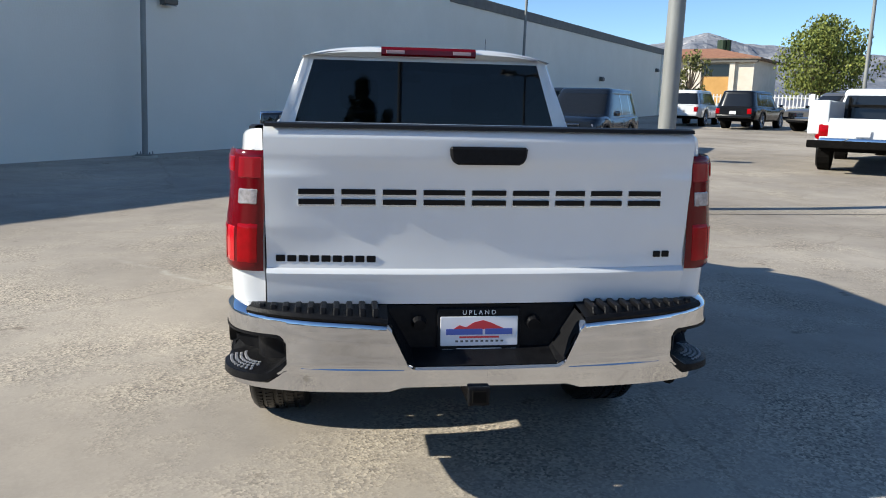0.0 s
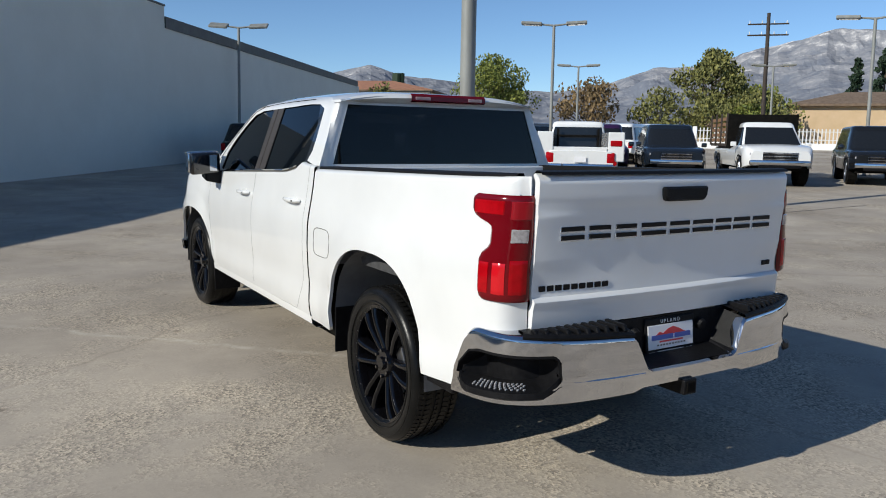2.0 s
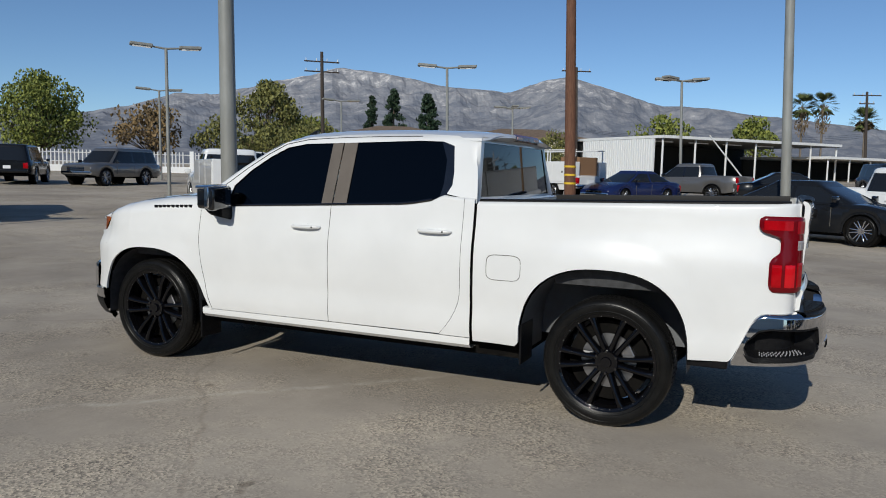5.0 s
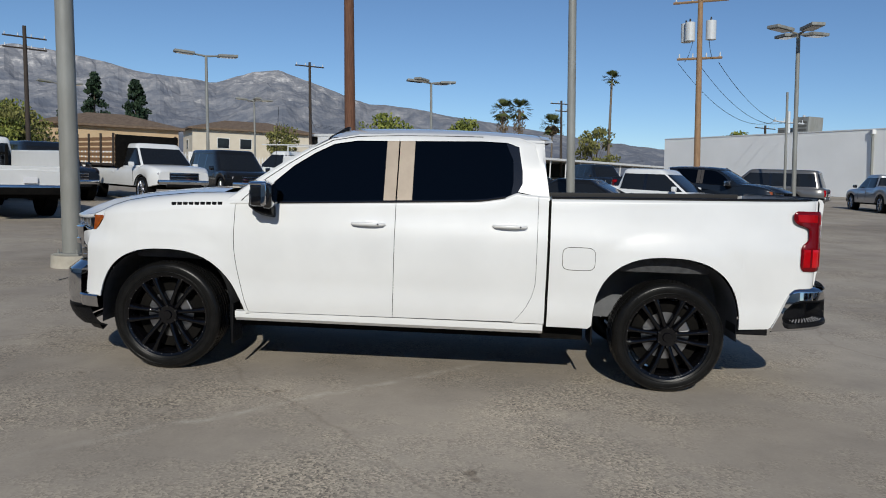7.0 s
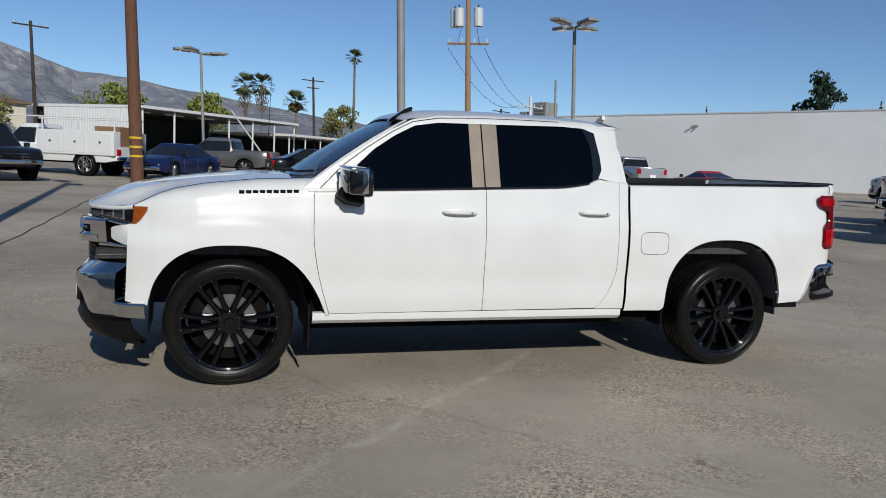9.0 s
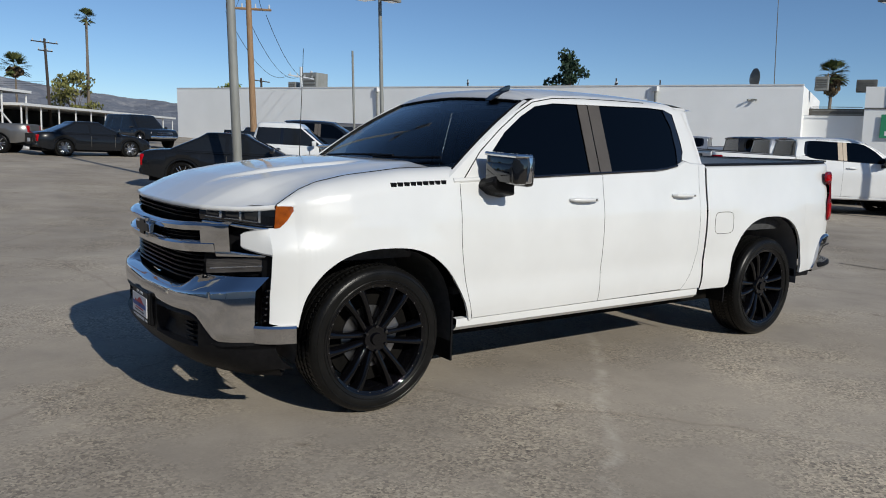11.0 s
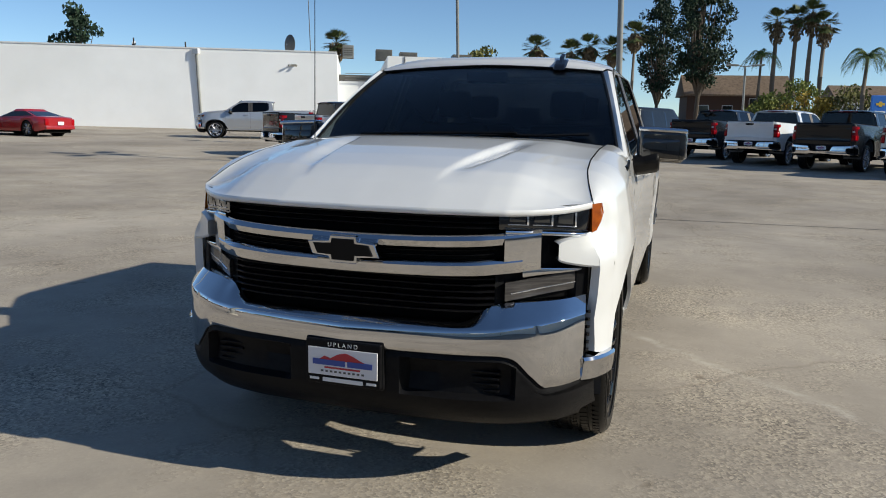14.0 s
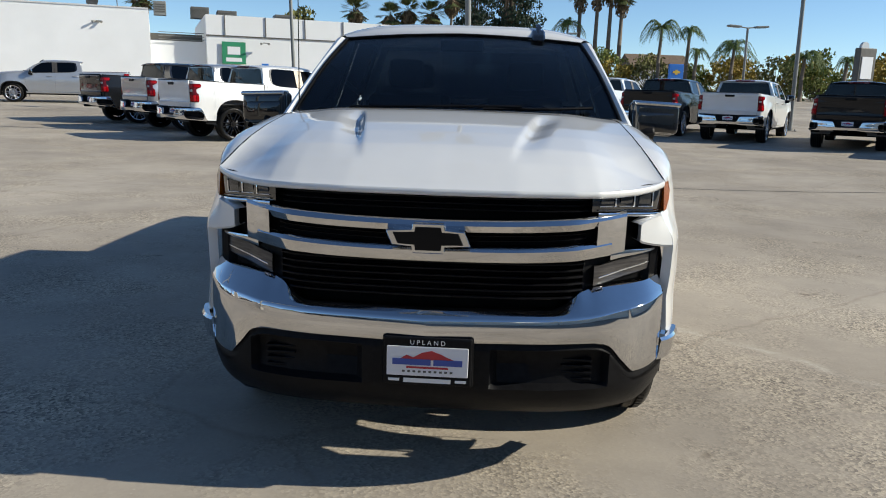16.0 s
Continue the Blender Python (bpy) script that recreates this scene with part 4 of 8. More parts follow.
        for (xa, ya), (xb, yb), zb in (((0.868, 4.30), (0.862, 4.29), 1.030), ((0.886, 4.328), (0.881, 4.318), 1.030), ((0.901, 4.303), (0.892, 4.296), 1.036), ((0.914, 4.272), (0.904, 4.270), 1.070), ((0.920, 4.252), (0.912, 4.248), 1.104), ((0.915, 4.238), (0.908, 4.238), 1.12)):
            amber.append([(sx * (xa + (xb - xa) * k / 5), ya + (yb - ya) * k / 5, zb + (1.142 - zb) * k / 5) for k in range(6)])
        part("amber_lens", bm_grid(amber), M_amber, hl, "amber corner lens", smooth=True)
        # chrome round the lamps, black recesses, fog lamps
        part("lamp_underline", plan_strip(NOSE, sx * 0.60, sx * 0.872, lambda x: bot(x) - 0.016, lambda x: bot(x) - 0.002, -0.002, 0.05, 20), ch, root, smooth=True)
        part("recess_back", plan_strip(NOSE, sx * 0.60, sx * 0.89, 0.74, 1.03, -0.075, 0.03, 16), M_plastic, root)
        part("hook_foot", plan_strip(NOSE, sx * 0.66, sx * 0.865, lambda x: 0.872 + 0.012 * (abs(x) - 0.66) / 0.2, lambda x: 0.905 - 0.012 * (abs(x) - 0.66) / 0.2, 0.0, 0.06, 14), ch, root, smooth=True)
        part("fog_surround", plan_strip(NOSE, sx * 0.56, sx * 0.89, 0.745, 0.885, -0.055, 0.03, 14), M_plastic, root)
        part("fog_lamp", plan_strip(NOSE, sx * 0.60, sx * 0.872, lambda x: 0.778 + (abs(x) - 0.6) * 0.14, lambda x: 0.850 + (abs(x) - 0.6) * 0.13, -0.022, 0.03, 14), M_fog, root, smooth=True)
        part("fog_element", plan_strip(NOSE, sx * 0.62, sx * 0.86, lambda x: 0.800 + (abs(x) - 0.6) * 0.14, lambda x: 0.808 + (abs(x) - 0.6) * 0.14, -0.0195, 0.006, 12), M_led, root)
        curtain = new("air_curtain")
        curtain.parent = root
        duct = bm_grid([[(sx * x, y, z) for z in (0.535, 0.65, 0.78, 0.91)] for x, y in ((0.80, 4.36), (0.84, 4.37), (0.868, 4.355), (0.88, 4.33), (0.88, 4.28))])
        part("duct", duct, M_plastic, curtain)
        for k in range(6):
            z = 0.565 + 0.03 * k
            part("duct_fin", bm_box(sx * 0.862, sx * 0.902, 4.372 - 0.01 * k * 0.3, 4.386 - 0.01 * k * 0.3, z, z + 0.012, 0.002), M_gloss, curtain)
    # hood
    rows = []
    lip = []
    nv = 72 if detail else 12
    us = [-1 + 2 * i / (150 if detail else 36) for i in range(151 if detail else 37)]
    for u in us:
        au = abs(u)
        yf = lerp_table([(0.0, 4.665), (0.35, 4.655), (0.58, 4.622), (0.68, 4.592), (0.77, 4.54), (0.84, 4.49), (0.90, 4.435), (0.95, 4.385), (1.0, 4.32)], au)
        col = []
        for k in range(nv + 1):
            v = k / nv
            y = yf + (3.36 - yf) * v
            x = u * lerp_table(HOOD_HALF, y)
            ax = abs(x)
            # a flat centre, a soft crease, then a side plane that falls to the fender
            w_ = max(0.0, min(1.0, (ax - 0.575) / (lerp_table(HOOD_HALF, y) - 0.575)))
            w_ = 0.80 * w_ + 0.20 * w_ * w_ - 0.05 * math.sin(math.pi * min(1.0, w_ * 2.5))
            z = lerp_table(HOOD, y + (4.665 - yf) * (1 - v)) * (1 - w_) + (lerp_table(EDGE, y) + 0.002) * w_
            rear = min(1.0, max(0.0, (y - 3.40) / 0.25))
            z += (0.016 * (1 - (ax / 0.58) ** 2) * min(1.0, max(0.0, (4.66 - y) / 0.25)) + 0.004) * (1 - w_) * (0.4 + 0.6 * rear)
            # a long scoop each side: straight steep inner flank, broad outer flank
            d_ = ax - (0.425 - 0.16 * (y - 3.70))
            if -0.03 < d_ < 0.11 and 3.58 < y < 4.50:
                deep = 0.024 * min(1.0, (y - 3.58) / 0.20) * min(1.0, (4.50 - y) / 0.42)
                g_ = (d_ + 0.03) / 0.03 if d_ < 0 else 1 - d_ / 0.11
                z -= deep * g_ * g_ * (3 - 2 * g_)
            col.append((x, y, z))
        x, y, z = col[0]
        rows.append(col)
        lip.append([(x, y, z), (x, y + 0.005, z - 0.006), (x, y + 0.006, z - 0.016), (x, y - 0.002, z - 0.024), (x, y - 0.06, z - 0.026)])
    hood = bm_grid(rows)
    bm_grid(lip, hood)
    part("hood", hood, body, root, smooth=2 if detail else True)
    if detail:
        for sx in (-1, 1):
            part("hood_gap", bm_tube([(sx * (lerp_table(HOOD_HALF, y) + 0.001), y, lerp_table(EDGE, y) + 0.0005) for y in spread(3.36, 4.31, 0.03)], 0.0032, 5), M_under, root)
    part("cowl", bm_grid([[(x, 3.40 - 0.10 * (x / 0.85) ** 2, 1.355 - 0.02 * abs(x)), (x, 3.28 - 0.10 * (x / 0.85) ** 2, 1.35 - 0.02 * abs(x)), (x, 3.26, 1.25)] for x in [i * 0.085 - 0.85 for i in range(21)]]), M_plastic, root)
    # roof, windscreen, rear wall
    ROOF = [(0.90, 1.850), (1.0, 1.874), (1.2, 1.887), (1.7, 1.897), (2.05, 1.894), (2.34, 1.880), (2.50, 1.864)]
    SIDE = [(0.90, 1.80), (1.01, 1.79), (1.15, 1.832), (1.42, 1.846), (2.05, 1.838), (2.35, 1.818), (2.55, 1.778)]

    def roof_pt(u, y):
        side = lerp_table(SIDE, y)
        return (u * lerp_table(GREEN, side), y - 0.02 * u * u * (y > 2.49), side + (smooth_table(ROOF, y) - side) * (1 - abs(u) ** 4.0))

    part("roof", bm_grid([[roof_pt(-1 + i / 10, y) for i in range(21)] for y in spread(0.90, 2.50, 0.06)]), body, root, smooth=2)
    rows = []
    for k in range(9):
        v = k / 8
        rows.append([((0.875 + (0.70 - 0.875) * v) * u, 3.38 - 0.13 * u * u + (2.61 - 0.03 * u * u - 3.38 + 0.13 * u * u) * v, 1.325 - 0.01 * abs(u) + (1.80 - 0.025 * u * u - 1.325) * v + 0.03 * math.sin(math.pi * v)) for u in [-1 + i / 8 for i in range(17)]])
    ws = part("windscreen", thicken(bm_grid(rows), 0.006), M_glass_front, root, "dark-tinted windscreen", smooth=True)
    head = []
    for i, e in enumerate(rows[8]):
        a, b = Vector(e), Vector(roof_pt(-1 + i / 8, 2.50))
        head.append([tuple(a.lerp(b, f) + Vector((0, 0.016, 0.012)) * math.sin(math.pi * min(1.0, f + 0.08))) for f in (0.0, 0.12, 0.3, 0.5, 0.7, 0.85, 1.0)])
    part("roof_header", bm_grid(head), body, root, smooth=2)
    for sx in (-1, 1):
        edge = [rows[k][16 if sx > 0 else 0] for k in range(9)]
        outer_e = [(3.30, 1.29), (3.19, 1.37), (3.08, 1.45), (2.98, 1.518), (2.88, 1.585), (2.79, 1.643), (2.70, 1.70), (2.63, 1.745), (2.58, 1.77)]
        pill = [[e, (sx * ((abs(e[0]) + lerp_table(GREEN, z)) / 2 + 0.005), (e[1] + y) / 2 + 0.012, (e[2] + z) / 2 + 0.008), (sx * lerp_table(GREEN, z), y, z)] for e, (y, z) in zip(edge, outer_e)]
        part("windscreen_pillar", bm_grid(pill), body, root, smooth=True)
        part("pillar_seal", bm_tube([Vector(e) + Vector((0, 0.004, 0.004)) for e in edge], 0.008, 5), M_plastic, root)
    part("header_seal", bm_tube([Vector(a) + Vector((0, 0.006, 0.004)) for a in rows[8]], 0.006, 5), M_plastic, root)
    part("wiper", bm_tube([(0.55, 3.30, 1.375), (0.1, 3.345, 1.392), (-0.35, 3.31, 1.40)], 0.008, 6), M_plastic, root)
    part("wiper", bm_tube([(-0.15, 3.335, 1.385), (-0.5, 3.28, 1.39), (-0.72, 3.21, 1.40)], 0.008, 6), M_plastic, root)
    # rear wall of the cab with its window
    glass = [(-0.80, 1.415), (-0.685, 1.785), (0.685, 1.785), (0.80, 1.415)]
    wall_o = [(-0.905, 1.30), (-0.735, 1.815), (0.735, 1.815), (0.905, 1.30)]
    fr = bmesh.new()

    def rear_y(z):
        return 0.915 + (z - 1.40) * 0.09

    for a, b in ((0, 1), (1, 2), (2, 3), (3, 0)):
        rws = []
        for i in range(9):
            u = i / 8
            o = Vector(wall_o[a]).lerp(Vector(wall_o[b]), u)
            g = Vector(glass[a]).lerp(Vector(glass[b]), u)
            rws.append([(p.x, rear_y(p.y) + 0.02 * (p.x / 0.9) ** 2 + (0.0 if j < 3 else 0.0), p.y) for j, p in enumerate((o, o.lerp(g, 0.4), o.lerp(g, 0.8), g))])
        bm_grid(rws, fr)
    part("cab_rear_frame", fr, body, root, smooth=True)
    # rounded cab corners between the side frame and the rear frame
    for sx in (-1, 1):
        corner = []
        for i in range(13):
            z = 1.375 + 0.44 * i / 12
            xs, ys_ = lerp_table(GREEN, z), lerp_table([(1.37, 0.918), (1.47, 0.93), (1.60, 0.95), (1.79, 1.01), (1.832, 1.15)], z)
            xr = 0.905 - 0.17 * (z - 1.30) / 0.515
            yr = rear_y(z) + 0.02 * (xr / 0.9) ** 2
            corner.append([(sx * (xs + 0.002), ys_ + 0.03, z), (sx * (xs + 0.002), ys_ - 0.001, z), (sx * (xs - 0.002), min(ys_, yr + 0.014), z), (sx * (xr - 0.004), yr - 0.003, z), (sx * (xr - 0.03), yr - 0.003, z)])
        part("cab_corner_post", bm_grid(corner), body, root, smooth=True)
    rg = bm_grid([[(x, rear_y(z) + 0.012 + 0.02 * (x / 0.9) ** 2, z) for x in [(-1 + i / 6) * (0.80 - (z - 1.415) * 0.31) for i in range(13)]] for z in (1.415, 1.5, 1.6, 1.7, 1.785)])
    part("rear_window", thicken(rg, 0.005), M_glass_rear, root, "dark tinted rear window", smooth=True)
    part("rear_lip", bm_grid([[(x, 0.985, 1.873 - 0.05 * (x / 0.7) ** 4), (x, 0.90 + 0.03 * (x / 0.7) ** 2, 1.862 - 0.045 * (x / 0.7) ** 4), (x, 0.875 + 0.03 * (x / 0.7) ** 2, 1.835 - 0.03 * (x / 0.7) ** 4), (x, 0.93, 1.805)] for x in [-0.684 + 0.057 * i for i in range(25)]]), body, root, smooth=True)
    part("high_brake_lamp", bm_grid([[(x, 0.885 + 0.02 * (x / 0.7) ** 2, 1.866), (x, 0.868 + 0.02 * (x / 0.7) ** 2, 1.850), (x, 0.866 + 0.02 * (x / 0.7) ** 2, 1.822), (x, 0.89, 1.812)] for x in [-0.285 + 0.0475 * i for i in range(13)]]), M_darkred, root, "dark red high brake lamp", smooth=True)
    for s in (-1, 1):
        part("brake_lamp_clear", bm_box(s * 0.20 - 0.055, s * 0.20 + 0.055, 0.8655, 0.880, 1.826, 1.846, 0.003), M_pink, root)
    # bed
    for sx in (-1, 1):
        cap = bm_grid([[(sx * xx, y, bed_top(y) + dz) for xx, dz in ((bar_x(y, 1.40) - 0.022, -0.02), (bar_x(y, 1.40) - 0.024, 0.006), (bar_x(y, 1.40) - 0.034, 0.012), (0.79, 0.012), (0.785, 0.0), (0.785, -0.06))] for y in spread(0.90, -0.99, 0.06)])
        part("bed_rail_cap", cap, M_rail_cap, root, smooth=True)
        part("bed_inner_wall", bm_box(sx * 0.80, sx * 0.83, -1.02, 0.88, 1.05, 1.37), body, root)
    part("bed_floor", bm_box(-0.82, 0.82, -1.02, 0.88, 1.02, 1.05), M_rail_cap, root)
    part("bed_front_wall", bm_box(-0.84, 0.84, 0.85, 0.905, 0.80, 1.40, 0.01), body, root)
    # tailgate
    gate = new("tailgate")
    gate.parent = root
    gate["label"] = "white sculpted tailgate with black badging"

    def gate_y(x, z):
        y = -1.118 + 0.04 * (x / 0.79) ** 2
        y += smooth_table([(0.82, 0.012), (0.90, 0.004), (0.935, -0.004), (0.95, 0.016), (1.05, 0.022), (1.14, 0.020), (1.30, 0.004), (1.36, -0.010), (1.42, -0.012), (1.45, 0.004)], z)
        side = max(0.0, min(1.0, (abs(x) - 0.42) / 0.34))
        dish = max(0.0, min(1.0, (z - 1.0) / 0.1)) * max(0.0, min(1.0, (1.34 - z) / 0.06))
        y -= 0.016 * side * side * (3 - 2 * side) * dish
        return y

    zs = [0.818 + (1.448 - 0.818) * k / 72 for k in range(73)]
    rows = []
    for i in range(89):
        x = -0.785 + 1.57 * i / 88
        col = [(x, gate_y(x, 0.818) + 0.05, 0.818)] + [(x, gate_y(x, z), z) for z in zs] + [(x, gate_y(x, 1.448) + 0.02, 1.457), (x, -1.04, 1.457), (x, -1.04, 1.0)]
        rows.append(col)
    for s, i in ((-1, 0), (1, -1)):
        rows.insert(0 if s < 0 else len(rows), [(p[0], p[1] + 0.03 if k < 74 else p[1], p[2]) for k, p in enumerate(rows[i])])
    part("gate_skin", bm_grid(rows), body, gate, smooth=True)
    hz = bm_prism([(-0.14, 1.395), (0.14, 1.395), (0.135, 1.352), (0.118, 1.332), (-0.118, 1.332), (-0.135, 1.352)], "y", -1.150, -1.10, bevel=0.008)
    part("gate_handle", hz, M_plastic, gate)
    part("gate_top_cap", bm_grid([[(x, -1.13 + 0.035 * (x / 0.79) ** 2, 1.452), (x, -1.125 + 0.035 * (x / 0.79) ** 2, 1.464), (x, -1.06, 1.468), (x, -1.035, 1.45)] for x in [-0.78 + 0.12 * i for i in range(14)]]), M_rail_cap, gate, smooth=True)
    if detail:
        # block badges: two bars a character
        x = -0.668
        for wd in (0.125, 0.12, 0.12, 0.15, 0.125, 0.135, 0.11, 0.12, 0.125):
            for za, zb in ((1.219, 1.237), (1.183, 1.201)):
                yy = gate_y(x + wd / 2, 1.21)
                part("badge_edge", bm_box(x - 0.002, x + wd + 0.002, yy - 0.004, yy + 0.004, za - 0.005, zb, 0.001), M_badge_edge, gate)
                part("badge_bar", bm_box(x, x + wd, yy - 0.007, yy + 0.004, za, zb + 0.001, 0.002), M_badge, gate)
            x += wd + 0.0255
        for i in range(9):
            a = -0.752 + i * 0.0405
            yy = gate_y(a, 0.985)
            part("name_bar", bm_box(a, a + 0.033, yy - 0.006, yy + 0.004, 0.972, 0.996, 0.003), M_badge, gate)
        for i in range(2):
            a = 0.662 + i * 0.036
            yy = gate_y(a, 0.99)
            part("name_bar", bm_box(a, a + 0.028, yy - 0.006, yy + 0.004, 0.984, 1.008, 0.003), M_badge, gate)
    # rear bumper
    rb = new("rear_bumper")
    rb.parent = root
    rb["label"] = "chrome rear step bumper with black pads"
    RB = [(0.0, -1.235), (0.2, -1.233), (0.4, -1.225), (0.6, -1.200), (0.70, -1.175), (0.78, -1.145), (0.84, -1.112), (0.885, -1.070), (0.915, -1.020), (0.934, -0.960), (0.944, -0.890), (0.948, -0.80), (0.949, -0.72)]
    RS = [0.0]
    for a, b in zip(RB, RB[1:]):
        RS.append(RS[-1] + math.dist(a, b))
    END = RS[-1]

    def along(s_, out=0.0):
        """x and y at the length s_ along the bumper from its middle, moved outwards."""
        e = 0.004
        xy = [(smooth_table([(k, p[0]) for k, p in zip(RS, RB)], q), smooth_table([(k, p[1]) for k, p in zip(RS, RB)], q)) for q in (s_, max(0, s_ - e), min(END, s_ + e))]
        d = Vector((xy[2][0] - xy[1][0], xy[2][1] - xy[1][1])).normalized()
        return xy[0][0] + d.y * out, xy[0][1] - d.x * out

    def at_y(y):
        return lerp_table([(p[1], k) for k, p in zip(RS, RB)][4:], y)

    S_IN, S_OUT = 0.712, at_y(-0.785)      # the corner opening
    b_top = [(0.0, 0.612), (0.262, 0.614), (0.285, 0.628), (0.342, 0.748), (0.362, 0.766), (0.45, 0.772), (0.9, 0.788), (at_y(-0.90), 0.790), (at_y(-0.86), 0.782), (at_y(-0.82), 0.742), (at_y(-0.76), 0.605), (at_y(-0.735), 0.54), (END, 0.512)]
    b_bot = [(0.0, 0.548), (0.30, 0.546), (0.35, 0.530), (0.62, 0.526), (0.9, 0.520), (at_y(-0.95), 0.508), (END, 0.490)]
    o_hi = [(S_IN, 0.625), (S_IN + 0.004, 0.700), (S_IN + 0.03, 0.724), (at_y(-0.92), 0.722), (at_y(-0.86), 0.706), (S_OUT - 0.012, 0.64), (S_OUT, 0.59)]
    o_lo = [(S_IN, 0.624), (S_IN + 0.02, 0.600), (S_IN + 0.075, 0.560), (at_y(-1.0), 0.545), (at_y(-0.84), 0.530), (S_OUT - 0.02, 0.540), (S_OUT, 0.589)]

    def bulge(z):
        return 0.010 * math.sin(math.pi * min(1, max(0, (z - 0.50) / 0.29))) + 0.006 * max(0.0, 1 - abs(z - 0.613) / 0.05)

    nb = 110 if detail else 44
    cols = spread(0.0, END, END / nb, [S_IN, S_IN + 0.004, S_IN + 0.02, S_IN + 0.03, S_OUT, S_OUT - 0.012, S_OUT - 0.02, 0.285, 0.342, 0.362])
    for sx in (-1, 1):
        upper, lower = [], []
        for q in cols:
            hi, lo = lerp_table(b_top, q), lerp_table(b_bot, q)
            inside = S_IN <= q <= S_OUT
            m_hi = min(hi - 0.004, lerp_table(o_hi, q)) if inside else min(hi - 0.002, (hi + lo) / 2)
            m_lo = max(lo + 0.004, min(m_hi, lerp_table(o_lo, q))) if inside else m_hi
            up = [m_hi + (hi - m_hi) * f for f in (0, 0.15, 0.35, 0.55, 0.75, 0.9, 1.0)]
            dn = [lo + (m_lo - lo) * f for f in (0, 0.1, 0.25, 0.45, 0.65, 0.85, 1.0)]
            pt = lambda z, o: (sx * along(q, o)[0], along(q, o)[1], z)
            upper.append([pt(z, bulge(z)) for z in up] + [pt(hi + 0.007, -0.004), pt(hi + 0.011, -0.016), pt(hi + 0.012, -0.05)])
            lower.append([pt(lo - 0.004, -0.05), pt(lo - 0.003, -0.012)] + [pt(z, bulge(z)) for z in dn])
        chrome_r = bm_grid(upper)
        bm_grid(lower, chrome_r)
        bmesh.ops.remove_doubles(chrome_r, verts=chrome_r.verts, dist=0.0008)
        part("bumper_chrome", chrome_r, ch, rb, smooth=True)
        # moulded step in the corner opening
        pocket, tread = [], []
        n_ = 40 if detail else 14
        for i in range(n_ + 1):
            w_ = i / n_
            q = S_IN + (S_OUT - S_IN) * w_
            deep = 0.105 * min(1.0, w_ * 9, (1 - w_) * 9)
            tongue_ = 0.022 * min(1.0, w_ * 5, (1 - w_) * 5)
            hi, lo = lerp_table(o_hi, q), lerp_table(o_lo, q)
            if hi - lo < 0.03:
                hi, lo = hi + 0.01, lo - 0.01
            pt = lambda z, o: (sx * along(q, o)[0], along(q, o)[1], z)
            pocket.append([pt(hi + 0.004, bulge(hi) + 0.0015), pt(hi - 0.006, bulge(hi) + 0.002), pt(hi - 0.014, -0.012), pt(hi - 0.02, -deep), pt(min(hi - 0.02, lo + 0.04), -deep)])
            tread.append([pt(min(hi - 0.021, lo + 0.041), -deep), pt(lo + 0.026, tongue_ - 0.012), pt(lo + 0.022, tongue_), pt(lo - 0.004, tongue_ + 0.003), pt(lo - 0.014, bulge(lo) + 0.001), pt(lo - 0.016, -0.01)])
        part("step_pocket", bm_grid(pocket), M_plastic, rb, smooth=True)
        part("corner_step", bm_grid(tread), M_plastic, rb, "black moulded corner step", smooth=True)
        if detail:
            first = None
            for i in range(11):
                for j in range(4):
                    q = S_IN + (S_OUT - S_IN) * (0.30 + 0.05 * i + 0.025 * (j % 2))
                    t = 0.12 + 0.17 * j
                    x, y = along(q, 0.010 - 0.105 * t)
                    z = lerp_table(o_lo, q) + 0.026 + 0.014 * t
                    if first is None:
                        first = part("tread_stud", bm_box(-0.006, 0.006, -0.0035, 0.0035, -0.003, 0.006, 0.002, 1), M_stud, rb, loc=(sx * x, y, z))
                    else:
                        o = new("tread_stud", first.data)
                        o.parent, o.location = rb, (sx * x, y, z)
        # step pads with ribs
        pad = bm_grid([[(sx * along(q, 0.0)[0], along(q)[1], lerp_table(b_top, q) + 0.008), (sx * along(q, 0.004)[0], along(q, 0.004)[1], lerp_table(b_top, q) + 0.018), (sx * along(q, -0.004)[0], along(q, -0.004)[1], lerp_table(b_top, q) + 0.030), (sx * along(q, -0.02)[0], along(q, -0.02)[1], lerp_table(b_top, q) + 0.034), (sx * along(q)[0] * 0.985, -1.055, 0.822), (sx * along(q)[0] * 0.985, -1.05, 0.76)] for q in [0.358 + 0.0432 * i for i in range(13)]])
        part("step_pad", pad, M_plastic, rb, "black ribbed step pad", smooth=True)
        if detail:
            for i in range(10):
                q = 0.40 + 0.046 * i
                x, y = along(q, -0.006)
                part("pad_rib", bm_prism([(y, 0.800), (y + 0.012, 0.829), (-1.095, 0.831), (-1.085, 0.800)], "x", sx * x - 0.011, sx * x + 0.011, bevel=0.004), M_plastic, rb)
        end = bm_grid([[(sx * along(q, 0.002)[0], along(q, 0.002)[1], lerp_table(b_top, q) + 0.004), (sx * along(q, -0.008)[0], along(q, -0.008)[1], lerp_table(b_top, q) + 0.016), (sx * along(q, -0.03)[0], along(q, -0.03)[1], lerp_table(b_top, q) + 0.026), (sx * along(q, -0.10)[0], along(q, -0.10)[1], lerp_table(b_top, q) + 0.03)] for q in [0.875 + (at_y(-0.83) - 0.875) * i / 16 for i in range(17)]])
        part("bumper_shoulder", end, ch, rb, smooth=True)
        ridge = bm_tube([(sx * x, smooth_table(RB, x) - 0.014, 0.613) for x in (0.30, 0.45, 0.55, 0.66)], [0.003, 0.005, 0.005, 0.002], 6)
        part("chrome_ridge", ridge, ch, rb, smooth=True)
